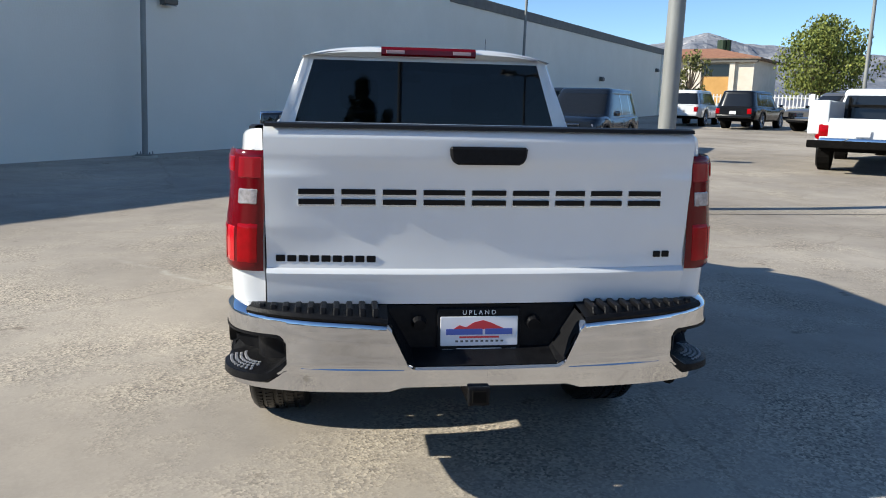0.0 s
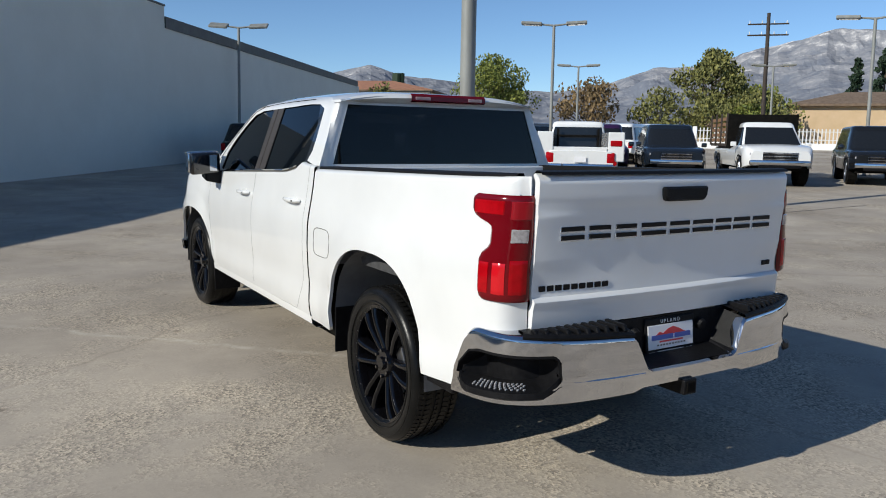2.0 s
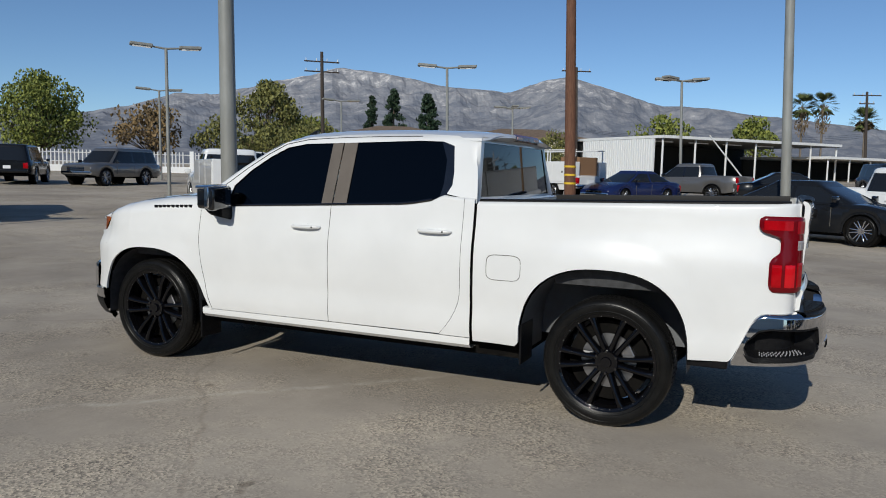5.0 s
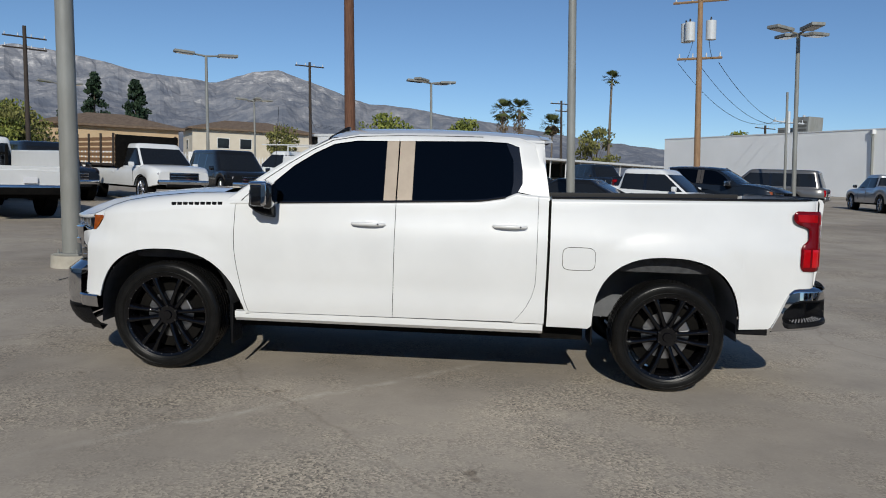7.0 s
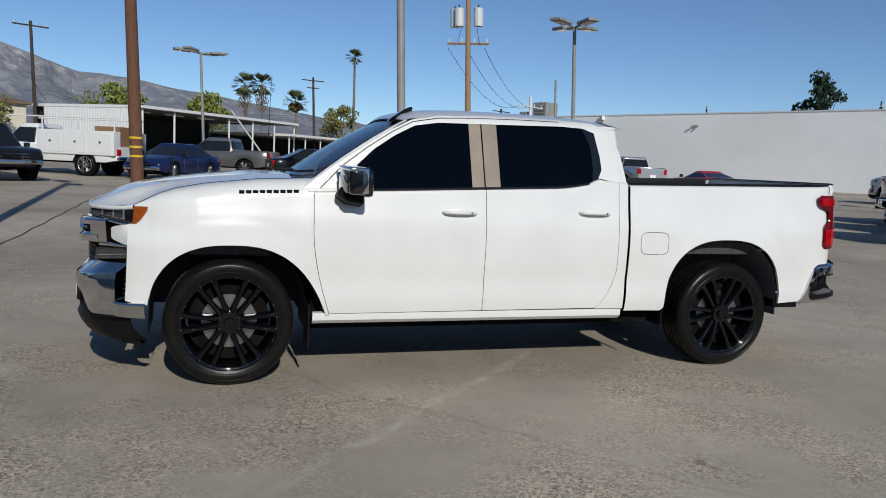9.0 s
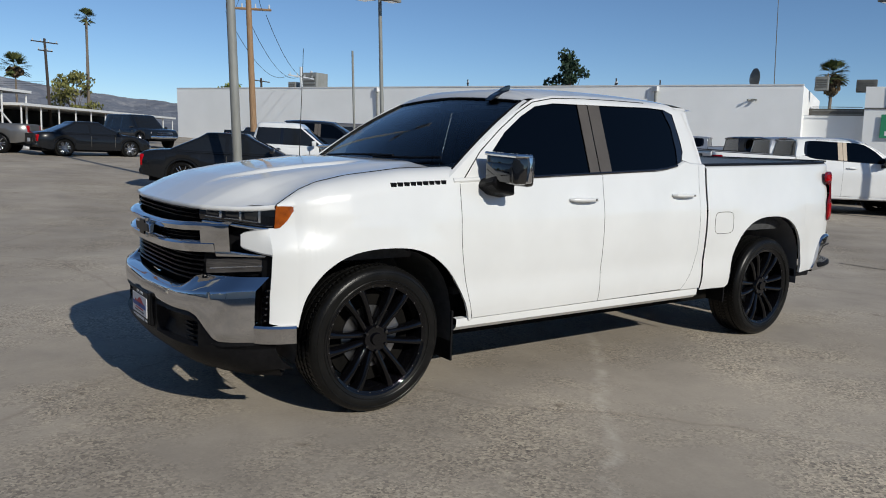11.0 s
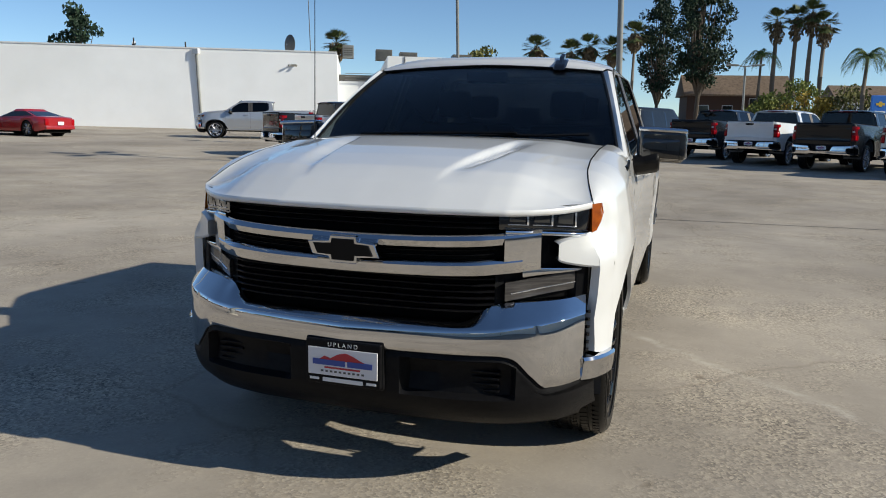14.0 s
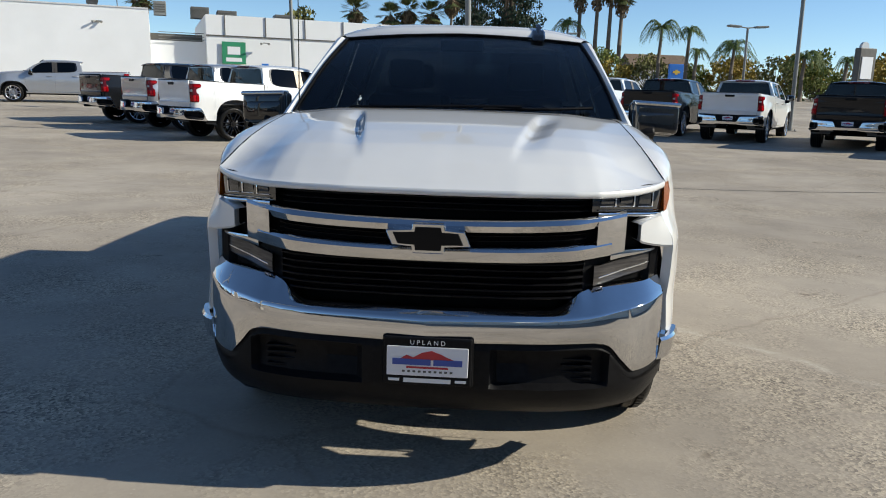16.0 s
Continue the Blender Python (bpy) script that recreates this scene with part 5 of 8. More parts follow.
    part("plate_recess", bm_grid([[(-0.365, -1.226, 0.776), (-0.285, -1.228, 0.636), (-0.262, -1.230, 0.622), (0.262, -1.230, 0.622), (0.285, -1.228, 0.636), (0.365, -1.226, 0.776)], [(-0.35, -1.10, 0.80), (-0.27, -1.10, 0.66), (-0.26, -1.10, 0.65), (0.26, -1.10, 0.65), (0.27, -1.10, 0.66), (0.35, -1.10, 0.80)], [(-0.36, -1.095, 0.815), (-0.26, -1.09, 0.81), (-0.2, -1.09, 0.81), (0.2, -1.09, 0.81), (0.26, -1.09, 0.81), (0.36, -1.095, 0.815)]]), M_plastic, rb)
    for s in (-1, 1):
        part("recess_knob", bm_cyl((s * 0.215 - 0.02, -1.098, 0.745), (s * 0.215 - 0.02, -1.122, 0.74), 0.028, 0.022, 14), M_plastic, rb)
    plate(root, -1.108, -0.01, 0.708, -1, -6)
    hitch = bm_box(-0.07, 0.01, -1.26, -1.0, 0.478, 0.548, 0.006)
    hitch2 = bm_box(-0.056, -0.004, -1.265, -1.12, 0.49, 0.536, 0.004)
    part("tow_receiver", hitch, M_plastic, root)
    part("receiver_bore", hitch2, M_under, root)
    part("receiver_plate", bm_box(-0.075, 0.015, -1.20, -1.15, 0.54, 0.58, 0.006), M_plastic, root)
    part("exhaust_tip", bm_tube([(0.62, -0.6, 0.52), (0.68, -0.95, 0.53), (0.74, -1.14, 0.53)], 0.033, 12), M_under, root)
    # front end
    gr = new("grille")
    gr.parent = root
    gr["label"] = "black grille with chrome bars"
    part("grille_back", plan_strip(NOSE, -0.66, 0.66, 0.69, 1.13, -0.085, 0.03, 24), M_under, gr)
    for k in range(4):
        z = 1.055 + 0.02 * k
        part("grille_slat", plan_strip(NOSE, -0.585, 0.585, z, z + 0.006, -0.045 - 0.004 * k, 0.03, 20), M_badge, gr)
    for k in range(6):
        z = 0.735 + 0.025 * k
        part("grille_slat", plan_strip(NOSE, -0.56, 0.56, z, z + 0.009, -0.04, 0.03, 20), M_badge, gr)
    rise = lambda x: 0.024 * (abs(x) / 0.62) ** 2

    def chrome_strip(x0, x1, lo, hi, n):
        """A chamfered bar on the nose's plan: a face that looks up a little, then a tall front face."""
        sheet = []
        for i in range(n + 1):
            x = x0 + (x1 - x0) * i / n
            y = smooth_table(NOSE, abs(x))
            a, b = lo(x), hi(x)
            sheet.append([(x, y + dy, z) for dy, z in ((-0.06, b), (-0.016, b), (-0.010, b - 0.002), (0.007, b - 0.016), (0.011, b - 0.020), (0.003, a + 0.006), (0.0, a), (-0.06, a))])
        return bm_grid(sheet)

    part("chrome_bar", chrome_strip(-0.62, 0.62, lambda x: 0.983 + rise(x) * 0.75, lambda x: 1.026 + rise(x) * 0.8, 60), ch, gr, "chrome upper grille bar", smooth=True)
    part("chrome_bar", chrome_strip(-0.66, 0.66, lambda x: 0.876 + rise(x) * 0.6, lambda x: 0.934 + rise(x) * 0.75, 60), ch, gr, "chrome lower grille bar", smooth=True)
    part("slot_back", plan_strip(NOSE, -0.62, 0.62, 0.90, 1.02, -0.045, 0.02, 24), M_under, gr)
    for sx in (-1, 1):
        part("slot_end", chrome_strip(sx * 0.600, sx * 0.718, lambda x: 0.878 + rise(x) * 0.6, lambda x: 1.026 + rise(x) * 0.8, 12), ch, gr, smooth=True)
        for k in range(2):
            part("slot_slat", plan_strip(NOSE, sx * 0.13, sx * 0.56, lambda x: 0.945 + 0.018 * k + rise(x) * 0.75, lambda x: 0.950 + 0.018 * k + rise(x) * 0.75, -0.028, 0.015, 16), M_badge, gr)
    bow = [(-0.150, 0.936), (-0.055, 0.936), (-0.055, 0.908), (0.055, 0.908), (0.055, 0.936), (0.128, 0.936), (0.150, 0.988), (0.055, 0.988), (0.055, 1.014), (-0.055, 1.014), (-0.055, 0.988), (-0.128, 0.988)]
    part("emblem_edge", bm_prism([(a, b) for a, b in bow], "y", 4.70, 4.728, bevel=0.003), ch, gr)
    part("emblem_face", bm_prism([(a * 0.83, 0.961 + (b - 0.961) * 0.78) for a, b in bow], "y", 4.70, 4.7325, bevel=0.002), M_badge, gr)
    fb = new("front_bumper")
    fb.parent = root
    fb["label"] = "chrome front bumper over a black valance"
    top = lambda x: lerp_table([(0, 0.700), (0.46, 0.703), (0.50, 0.716), (0.555, 0.760), (0.60, 0.772), (0.89, 0.786), (0.93, 0.786)], abs(x))
    ledge_z = lambda x: smooth_table([(0, 0.672), (0.5, 0.684), (0.7, 0.702), (0.89, 0.722)], abs(x))
    bot = lambda x: smooth_table([(0, 0.578), (0.60, 0.585), (0.655, 0.57), (0.72, 0.50), (0.77, 0.455), (0.95, 0.46)], abs(x))
    shape = []
    for i in range(149):
        x = -0.888 + 1.776 * i / 148
        y = smooth_table(FBUMP, abs(x))
        lo, hi = bot(x), top(x)
        ledge = ledge_z(x)
        back = lerp_table([(0, 0.035), (0.46, 0.035), (0.6, 0.10), (0.89, 0.075)], abs(x))
        shape.append([(x * 0.995, y - 0.04, lo), (x, y - 0.006, lo + 0.004)] + [(x, y + 0.005 * math.sin(math.pi * k / 6), lo + 0.01 + (ledge - lo - 0.01) * k / 6) for k in range(7)] + [(x, y - 0.006, ledge + 0.006)] + [(x * (1 - 0.012 * k / 4), y - 0.010 - (back - 0.01) * k / 4, ledge + 0.009 + (hi - ledge - 0.009) * k / 4) for k in range(1, 5)] + [(x * 0.985, y - back - 0.06, hi + 0.002)])
    chrome_f = bm_grid(shape)
    for sx in (-1, 1):
        wrap = []
        for x, y in ((0.884, 4.430), (0.912, 4.408), (0.940, 4.370), (0.962, 4.325), (0.977, 4.28), (0.985, 4.246)):
            wrap.append([(sx * (x - 0.03), y - 0.02, 0.452), (sx * x, y, 0.458), (sx * (x + 0.006), y + 0.004, 0.49), (sx * (x + 0.008), y + 0.005, 0.525), (sx * (x + 0.012), y + 0.008, 0.538), (sx * (x + 0.006), y + 0.003, 0.550), (sx * (x - 0.04), y - 0.02, 0.552)])
        bm_grid(wrap, chrome_f)
    part("bumper_chrome", chrome_f, ch, fb, smooth=True)
    vb = lambda x: lerp_table([(0, 0.345), (0.6, 0.345), (0.80, 0.35), (0.9, 0.365)], abs(x))
    val = []
    for i in range(73):
        x = -0.925 + 1.85 * i / 72
        y = smooth_table(FBUMP, abs(x)) - 0.006
        lo, hi = vb(x), bot(x) + 0.004
        cut = 0.035 if 0.24 < abs(x) < 0.66 else 0.0
        val.append([(x, y - 0.10, lo - 0.055), (x, y - 0.045, lo - 0.012), (x, y - 0.015, lo + 0.03), (x, y, lo + 0.07), (x, y - cut, lo + 0.085), (x, y - cut * 1.6, (lo + hi) / 2 + 0.03), (x, y - cut, hi - 0.035), (x, y, hi - 0.022), (x, y - 0.01, hi), (x, y - 0.06, hi)])
    part("valance", bm_grid(val), M_plastic, fb, "black plastic valance", smooth=True)
    part("air_dam", bm_grid([[(x, smooth_table(FBUMP, abs(x)) - 0.15, 0.30), (x * 0.98, smooth_table(FBUMP, abs(x)) - 0.17, 0.262), (x * 0.97, smooth_table(FBUMP, abs(x)) - 0.20, 0.30)] for x in [-0.88 + 0.08 * i for i in range(23)]]), M_plastic, fb)
    for s in (-1, 1):
        inset = new("valance_insert")
        inset.parent = fb
        for k in range(4):
            part("insert_rib", bm_box(s * 0.55 - 0.055, s * 0.55 + 0.055, 4.60, 4.648, 0.44 + 0.024 * k, 0.449 + 0.024 * k, 0.003), M_plastic, inset)
    plate(root, 4.748, -0.01, 0.515, 1, 0)
    part("plate_bracket", bm_box(-0.175, 0.155, 4.69, 4.738, 0.42, 0.615, 0.012), M_plastic, root)
    # roof aerial, underbody, cabin
    part("aerial_base", bm_prism([(2.655, 1.770), (2.619, 1.808), (2.554, 1.843), (2.489, 1.853), (2.468, 1.838), (2.52, 1.820)], "x", -0.49, -0.41, bevel=0.010), M_gloss, root)
    part("aerial_fin", bm_prism([(2.619, 1.804), (2.535, 1.862), (2.489, 1.886), (2.464, 1.884), (2.478, 1.840), (2.554, 1.825)], "x", -0.464, -0.436, bevel=0.007), M_gloss, root)
    if detail:
        part("whip_base", bm_cyl((0.79, 3.41, 1.20), (0.79, 3.41, 1.275), 0.016, 0.009, 12), M_plastic, root)
        part("whip_aerial", bm_tube([(0.79, 3.41, 1.27), (0.795, 3.395, 1.70), (0.80, 3.38, 2.13)], [0.0032, 0.0026, 0.002], 6), M_badge, root, "thin black whip aerial")
    part("underbody", bm_box(-0.82, 0.82, 0.62, 3.22, 0.34, 0.60), M_under, root)
    part("chassis", bm_box(-0.42, 0.42, -0.95, 4.4, 0.50, 0.74), M_under, root)
    part("firewall", bm_box(-0.84, 0.84, 3.16, 3.20, 0.5, 1.30), M_under, root)
    for y in (0.012, 3.745):
        part("axle", bm_cyl((-0.7, y, 0.405), (0.7, y, 0.405), 0.05, 0.05, 12), M_under, root)
    part("cabin_floor", bm_box(-0.88, 0.88, 0.95, 3.2, 0.60, 0.64), M_seat, root)
    part("dashboard", bm_prism([(2.70, 1.0), (2.68, 1.22), (2.78, 1.30), (3.30, 1.31), (3.30, 1.0)], "x", -0.86, 0.86, bevel=0.02), M_seat, root)
    part("cabin_back", bm_box(-0.86, 0.86, 0.95, 0.985, 0.6, 1.38), M_seat, root)
    if detail:
        for sx in (-1, 1):
            for y0, back in ((2.0, 0.0), (1.15, 0.0)):
                seat = new("cab_seat")
                seat.parent = root
                part("cushion", bm_box(sx * 0.14, sx * 0.68, y0, y0 + 0.5, 0.85, 0.99, 0.04), M_seat, seat)
                bk = bm_box(sx * 0.15, sx * 0.67, y0 - 0.10, y0 + 0.04, 0.95, 1.45, 0.05)
                part("backrest", bk, M_seat, seat, smooth=True)
                part("headrest", bm_box(sx * 0.29, sx * 0.53, y0 - 0.10, y0 + 0.0, 1.49, 1.68, 0.04), M_seat, seat, smooth=True)
        sw = bmesh.new()
        bm_tube([(-0.42 + 0.19 * math.cos(a), 2.60 - 0.06 * math.sin(a), 1.22 + 0.18 * math.sin(a)) for a in [6.28319 * i / 24 for i in range(25)]], 0.014, 8, sw)
        bm_cyl((-0.60, 2.60, 1.22), (-0.24, 2.60, 1.22), 0.016, 0.016, 8, bm=sw)
        part("steering_wheel", sw, M_plastic, root)
        part("cabin_mirror", bm_box(-0.13, 0.13, 2.60, 2.63, 1.70, 1.77, 0.012), M_plastic, root)
        # fuel flap and the fender badges
        for i in range(9):
            y = 3.700 - i * 0.0425
            z = 1.252 + (3.70 - y) * 0.04
            bx = bar_x(y, 1.20) - 0.012
            for sx in (-1, 1):
                part("name_bar", bm_box(sx * (bx - 0.012), sx * (bx + 0.003), y - 0.034, y, z - 0.011, z + 0.012, 0.002), M_badge, root)
        loop = []
        for k in range(33):
            a = 6.28319 * k / 32
            yy = 0.695 + math.copysign(abs(math.cos(a)) ** 0.45, math.cos(a)) * 0.118
            zz = 0.965 + math.copysign(abs(math.sin(a)) ** 0.45, math.sin(a)) * 0.083
            d_ = math.hypot((yy - 0.05) / 0.53, max(0, zz - 0.48) / 0.52)
            loop.append((-(bar_x(yy, zz) + (0.016 * max(0.0, 1 - abs(d_ - 1.0) / 0.35) if d_ < 1.35 else 0.0) + 0.0004), yy, zz))
        part("fuel_flap_gap", bm_tube(loop, 0.0022, 4), M_trim_grey, root)
    part("door_gap", bm_grid([[(s * (bar_x(2.04, z) - 0.016), y, z) for z in (0.47, 0.7, 0.9, 1.1, 1.29)] for s in (-1,) for y in (2.02, 2.06)]), M_under, root)
    for s in (-1, 1):
        part("cab_gap", bm_grid([[(s * (bar_x(0.915, z) - 0.03), y, z) for z in (0.46, 0.7, 0.9, 1.1, 1.38)] for y in (0.89, 0.95)]), M_under, root)
        part("door_gap", bm_grid([[(s * (bar_x(1.0, z) - 0.016), y + (0.18 * ((0.8 - z) / 0.35) ** 2 if z < 0.8 else 0), z) for z in (0.48, 0.55, 0.62, 0.7, 0.8, 0.9, 1.1, 1.38)] for y in (0.985, 1.02)]), M_under, root)
        part("door_gap", bm_grid([[(s * (bar_x(3.228, z) - 0.018), y - 0.12 * max(0.0, (1.0 - z) / 0.55) ** 1.6, z) for z in (0.47, 0.55, 0.62, 0.7, 0.8, 0.9, 1.1, 1.24)] for y in (3.21, 3.25)]), M_under, root)
    part("door_gap", bm_grid([[((bar_x(2.04, z) - 0.016), y, z) for z in (0.47, 0.7, 0.9, 1.1, 1.29)] for y in (2.02, 2.06)]), M_under, root)
    return root


truck = make_pickup("pickup_truck", "white crew-cab pickup truck with gloss black wheels and tinted glass", M_white)

# ---- ground and distance ----
rings = [0.0] + [1.5 * i for i in range(1, 9)] + [14, 17, 21, 26, 32, 40, 50, 65, 85, 110, 150, 250, 500, 1000, 2000, 4500]
gm = bmesh.new()
rows = []
for r in rings[1:]:
    rows.append([(r * math.cos(6.28319 * k / 96), 2 + r * math.sin(6.28319 * k / 96), ground_z(r * math.cos(6.28319 * k / 96), 2 + r * math.sin(6.28319 * k / 96))) for k in range(96)])
bm_grid(rows, gm, close=True)
mid = gm.verts.new((0, 2, 0))
gm.verts.ensure_lookup_table()
for k in range(96):
    gm.faces.new((mid, gm.verts[k], gm.verts[(k + 1) % 96]))
ground = part("ground", gm, M_asphalt, smooth=2)
tagged(ground, "worn grey asphalt of a car lot, gritty and patched", "ground", kind="structure")

# the bluish distance haze is mixed into these rock colours
M_rock = principled("hazed mountain rock", (0.3, 0.27, 0.25), 1.0, spec=0.0)
t_ = M_rock.node_tree
tc_ = t_.nodes.new("ShaderNodeTexCoord")
n_ = t_.nodes.new("ShaderNodeTexNoise")
n_.inputs["Scale"].default_value, n_.inputs["Detail"].default_value, n_.inputs["Roughness"].default_value = 0.014, 10, 0.72
t_.links.new(tc_.outputs["Object"], n_.inputs["Vector"])
r_ = t_.nodes.new("ShaderNodeValToRGB")
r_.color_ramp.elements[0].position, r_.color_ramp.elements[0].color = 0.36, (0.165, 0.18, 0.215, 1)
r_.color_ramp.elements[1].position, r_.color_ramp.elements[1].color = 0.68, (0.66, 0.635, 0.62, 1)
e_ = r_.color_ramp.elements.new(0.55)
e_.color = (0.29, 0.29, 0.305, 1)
# shifts the ramp darker and bluer towards the foot of the range
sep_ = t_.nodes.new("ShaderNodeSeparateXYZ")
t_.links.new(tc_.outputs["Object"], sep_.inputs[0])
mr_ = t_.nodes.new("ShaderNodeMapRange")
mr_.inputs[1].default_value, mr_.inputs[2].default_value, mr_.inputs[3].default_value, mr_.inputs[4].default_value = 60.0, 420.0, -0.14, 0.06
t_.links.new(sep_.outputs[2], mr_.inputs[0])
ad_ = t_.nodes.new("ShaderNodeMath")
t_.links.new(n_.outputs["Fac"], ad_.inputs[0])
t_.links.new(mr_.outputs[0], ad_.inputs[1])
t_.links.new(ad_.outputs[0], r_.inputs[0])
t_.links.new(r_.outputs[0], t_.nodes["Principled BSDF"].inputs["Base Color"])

RIDGE = [(-40, 0.030), (-20, 0.036), (-13.6, 0.042), (-8, 0.053), (2, 0.077), (5.5, 0.086), (8.9, 0.090), (12.2, 0.111), (14.9, 0.1255), (16.8, 0.121), (19.3, 0.105), (24.3, 0.111), (28.7, 0.126),
         (32.2, 0.130), (34.1, 0.120), (37, 0.109), (40.7, 0.091), (43.6, 0.090), (46.5, 0.072), (50, 0.060), (52.6, 0.0605), (57, 0.07), (61.8, 0.078), (64.2, 0.090), (66, 0.083), (70, 0.07), (80, 0.05), (100, 0.03)]
rows = []
for i in range(520):
    az = -40 + 140 * i / 519
    a = radians(az)
    col = []
    for k in range(44):
        v = k / 43
        r = 1500 + 1900 * v
        x, y = r * math.cos(a), r * math.sin(a)
        top = lerp_table(RIDGE, az) * 3400
        big = noise.hetero_terrain(Vector((x / 520, y / 520, 3.1)), 1.0, 2.1, 7, 0.7)
        fine = noise.noise(Vector((x / 90, y / 90, 1.7))) + 0.5 * noise.noise(Vector((x / 40, y / 40, 5.0)))
        gully = abs(noise.noise(Vector((az / 3.1, v * 2.2, 8.0)))) + 0.5 * abs(noise.noise(Vector((az / 1.3, v * 4.0, 2.0))))
        z = top * (0.42 * v + 0.58 * v ** 1.8) * (1 + (0.22 * (big - 0.9) + 0.16 * (0.35 - gully)) * min(1.0, (1 - v) * 6))
        z += fine * 14 * min(1, v * 2) + 6
        col.append((x, y, min(z, top * (r / 3400) + fine * 6)))
    rows.append(col)
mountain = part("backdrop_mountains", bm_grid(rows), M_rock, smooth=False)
tagged(mountain, "hazy grey rocky mountain range behind the town", "mountains", kind="structure")

# ---- seams in the asphalt ----
M_tar = principled("tar seam", (0.02, 0.019, 0.018), 0.7)


def seam(pts, w):
    rows = []
    for i, (x, y) in enumerate(pts):
        rows.append([(x, y - w, ground_z(x, y) + 0.004), (x, y + w, ground_z(x, y) + 0.004)])
    tagged(part("pavement_seam", bm_grid(rows), M_tar), "thin dark tar seam in the asphalt", "seam", kind="structure")


seam([(3.0 + 0.5 * i, 6.82 + 0.02 * math.sin(i * 1.7)) for i in range(26)], 0.016)
seam([(-9.0 + 0.5 * i, -5.88 + 0.05 * i * 0.72 + 0.015 * math.sin(i * 2.1)) for i in range(21)], 0.014)

# ---- tan building with the long shaded wall ----
WD = Vector((0.61, 0.79, 0)).normalized()
WN = Vector((0.79, -0.61, 0)).normalized()


def wall_at(s, off=0.0, c=-14.0):
    """A place s metres along the tan wall from its foot of the perpendicular, off metres out of it."""
    return WN * (c / 1.0 + off) + WD * s


def slab(name, a, b, thick, z0, z1, mat, parent=None, normal=None):
    """An upright wall from a to b, drawn back by thick on the side away from normal."""
    a, b = Vector(a), Vector(b)
    n = normal if normal else Vector(((b - a).y, -(b - a).x, 0)).normalized()
    bm = bmesh.new()
    vs = []
    for p in (a, b):
        for o in (0, -thick):
            for z in (z0, z1):
                q = p + n * o
                vs.append(bm.verts.new((q.x + UP[0] * z * 0.5, q.y + UP[1] * z * 0.5, z)))
    for f in ((0, 1, 5, 4), (2, 6, 7, 3), (0, 2, 3, 1), (4, 5, 7, 6), (1, 3, 7, 5), (0, 4, 6, 2)):
        bm.faces.new([vs[i] for i in f])
    return part(name, bm, mat, parent)


tan = thing("tan_building", "long tan stucco building in shade with a grey parapet", "building", kind="structure")
s_step, s_end = 24.15, 57.3
slab("wall_low", wall_at(-45), wall_at(13.997), 12, -1, 5.2, M_stucco_tan, tan, WN)
slab("wall_near", wall_at(14), wall_at(s_step), 12, -1, 6.35, M_stucco_tan, tan, WN)
slab("wall_far", wall_at(s_step + 0.003), wall_at(s_end), 12, -1, 5.75, M_stucco_tan, tan, WN)
slab("parapet_near", wall_at(14, 0.05), wall_at(s_step - 0.003, 0.05), 0.4, 6.352, 6.42, M_trim_grey, tan, WN)
slab("parapet_far", wall_at(s_step + 0.006, 0.06), wall_at(s_end + 0.05, 0.06), 0.4, 5.55, 5.98, M_trim_grey, tan, WN)
slab("end_pilaster", wall_at(s_end - 0.5, 0.12), wall_at(s_end + 0.12, 0.12), 0.6, -0.5, 5.54, M_stucco_tan, tan, WN)
for s_, z_ in ((43.05, 3.2), (10.15, 3.88), (55.6, 4.3)):
    p = wall_at(s_, 0.02)
    pk = thing("wall_light", "dark wedge wall light fixed to the tan wall", "wall light", (p.x, p.y, z_), -52.0 + 90 - 90, "wall lights")
    pk.rotation_euler = (0, 0, math.atan2(WN.y, WN.x) + math.pi / 2)
    part("lamp_housing", bm_prism([(0, -0.12), (0, 0.14), (-0.16, 0.14), (-0.24, 0.0), (-0.22, -0.10)], "x", -0.2, 0.2, bevel=0.015), M_trim_grey, pk)
    part("lamp_glass", bm_box(-0.16, 0.16, -0.20, -0.04, -0.135, -0.115, 0.005), M_lens, pk)


def lamp_heads(root, z, arms, length=1.35, tilt=0):
    """Shoebox lamp heads on a cross arm; arms in degrees."""
    for a in arms:
        r = radians(a)
        d = Vector((math.cos(r), math.sin(r), 0))
        base = Vector((UP[0] * z, UP[1] * z, z))
        arm = bm_cyl(base, base + d * 0.55 + Vector((0, 0, 0.06)), 0.045, 0.035, 8)
        part("arm", arm, M_galv, root)
        head = bm_box(-0.24, 0.24, 0.0, length - 0.5, -0.06, 0.06, 0.03)
        m = Matrix.Translation(base + d * 0.5 + Vector((0, 0, 0.07))) @ Matrix.Rotation(r - math.pi / 2, 4, "Z") @ Matrix.Rotation(radians(3), 4, "X") @ Matrix.Rotation(radians(tilt if math.cos(r) > 0 else -tilt), 4, "Y")
        h = join(bmesh.new(), head, m)
        hd = part("lamp_head", h, M_galv, root)
        lens = join(bmesh.new(), bm_box(-0.18, 0.18, 0.08, length - 0.6, -0.072, -0.061), m)
        part("lens", lens, M_lens, hd, "grey lamp lens")


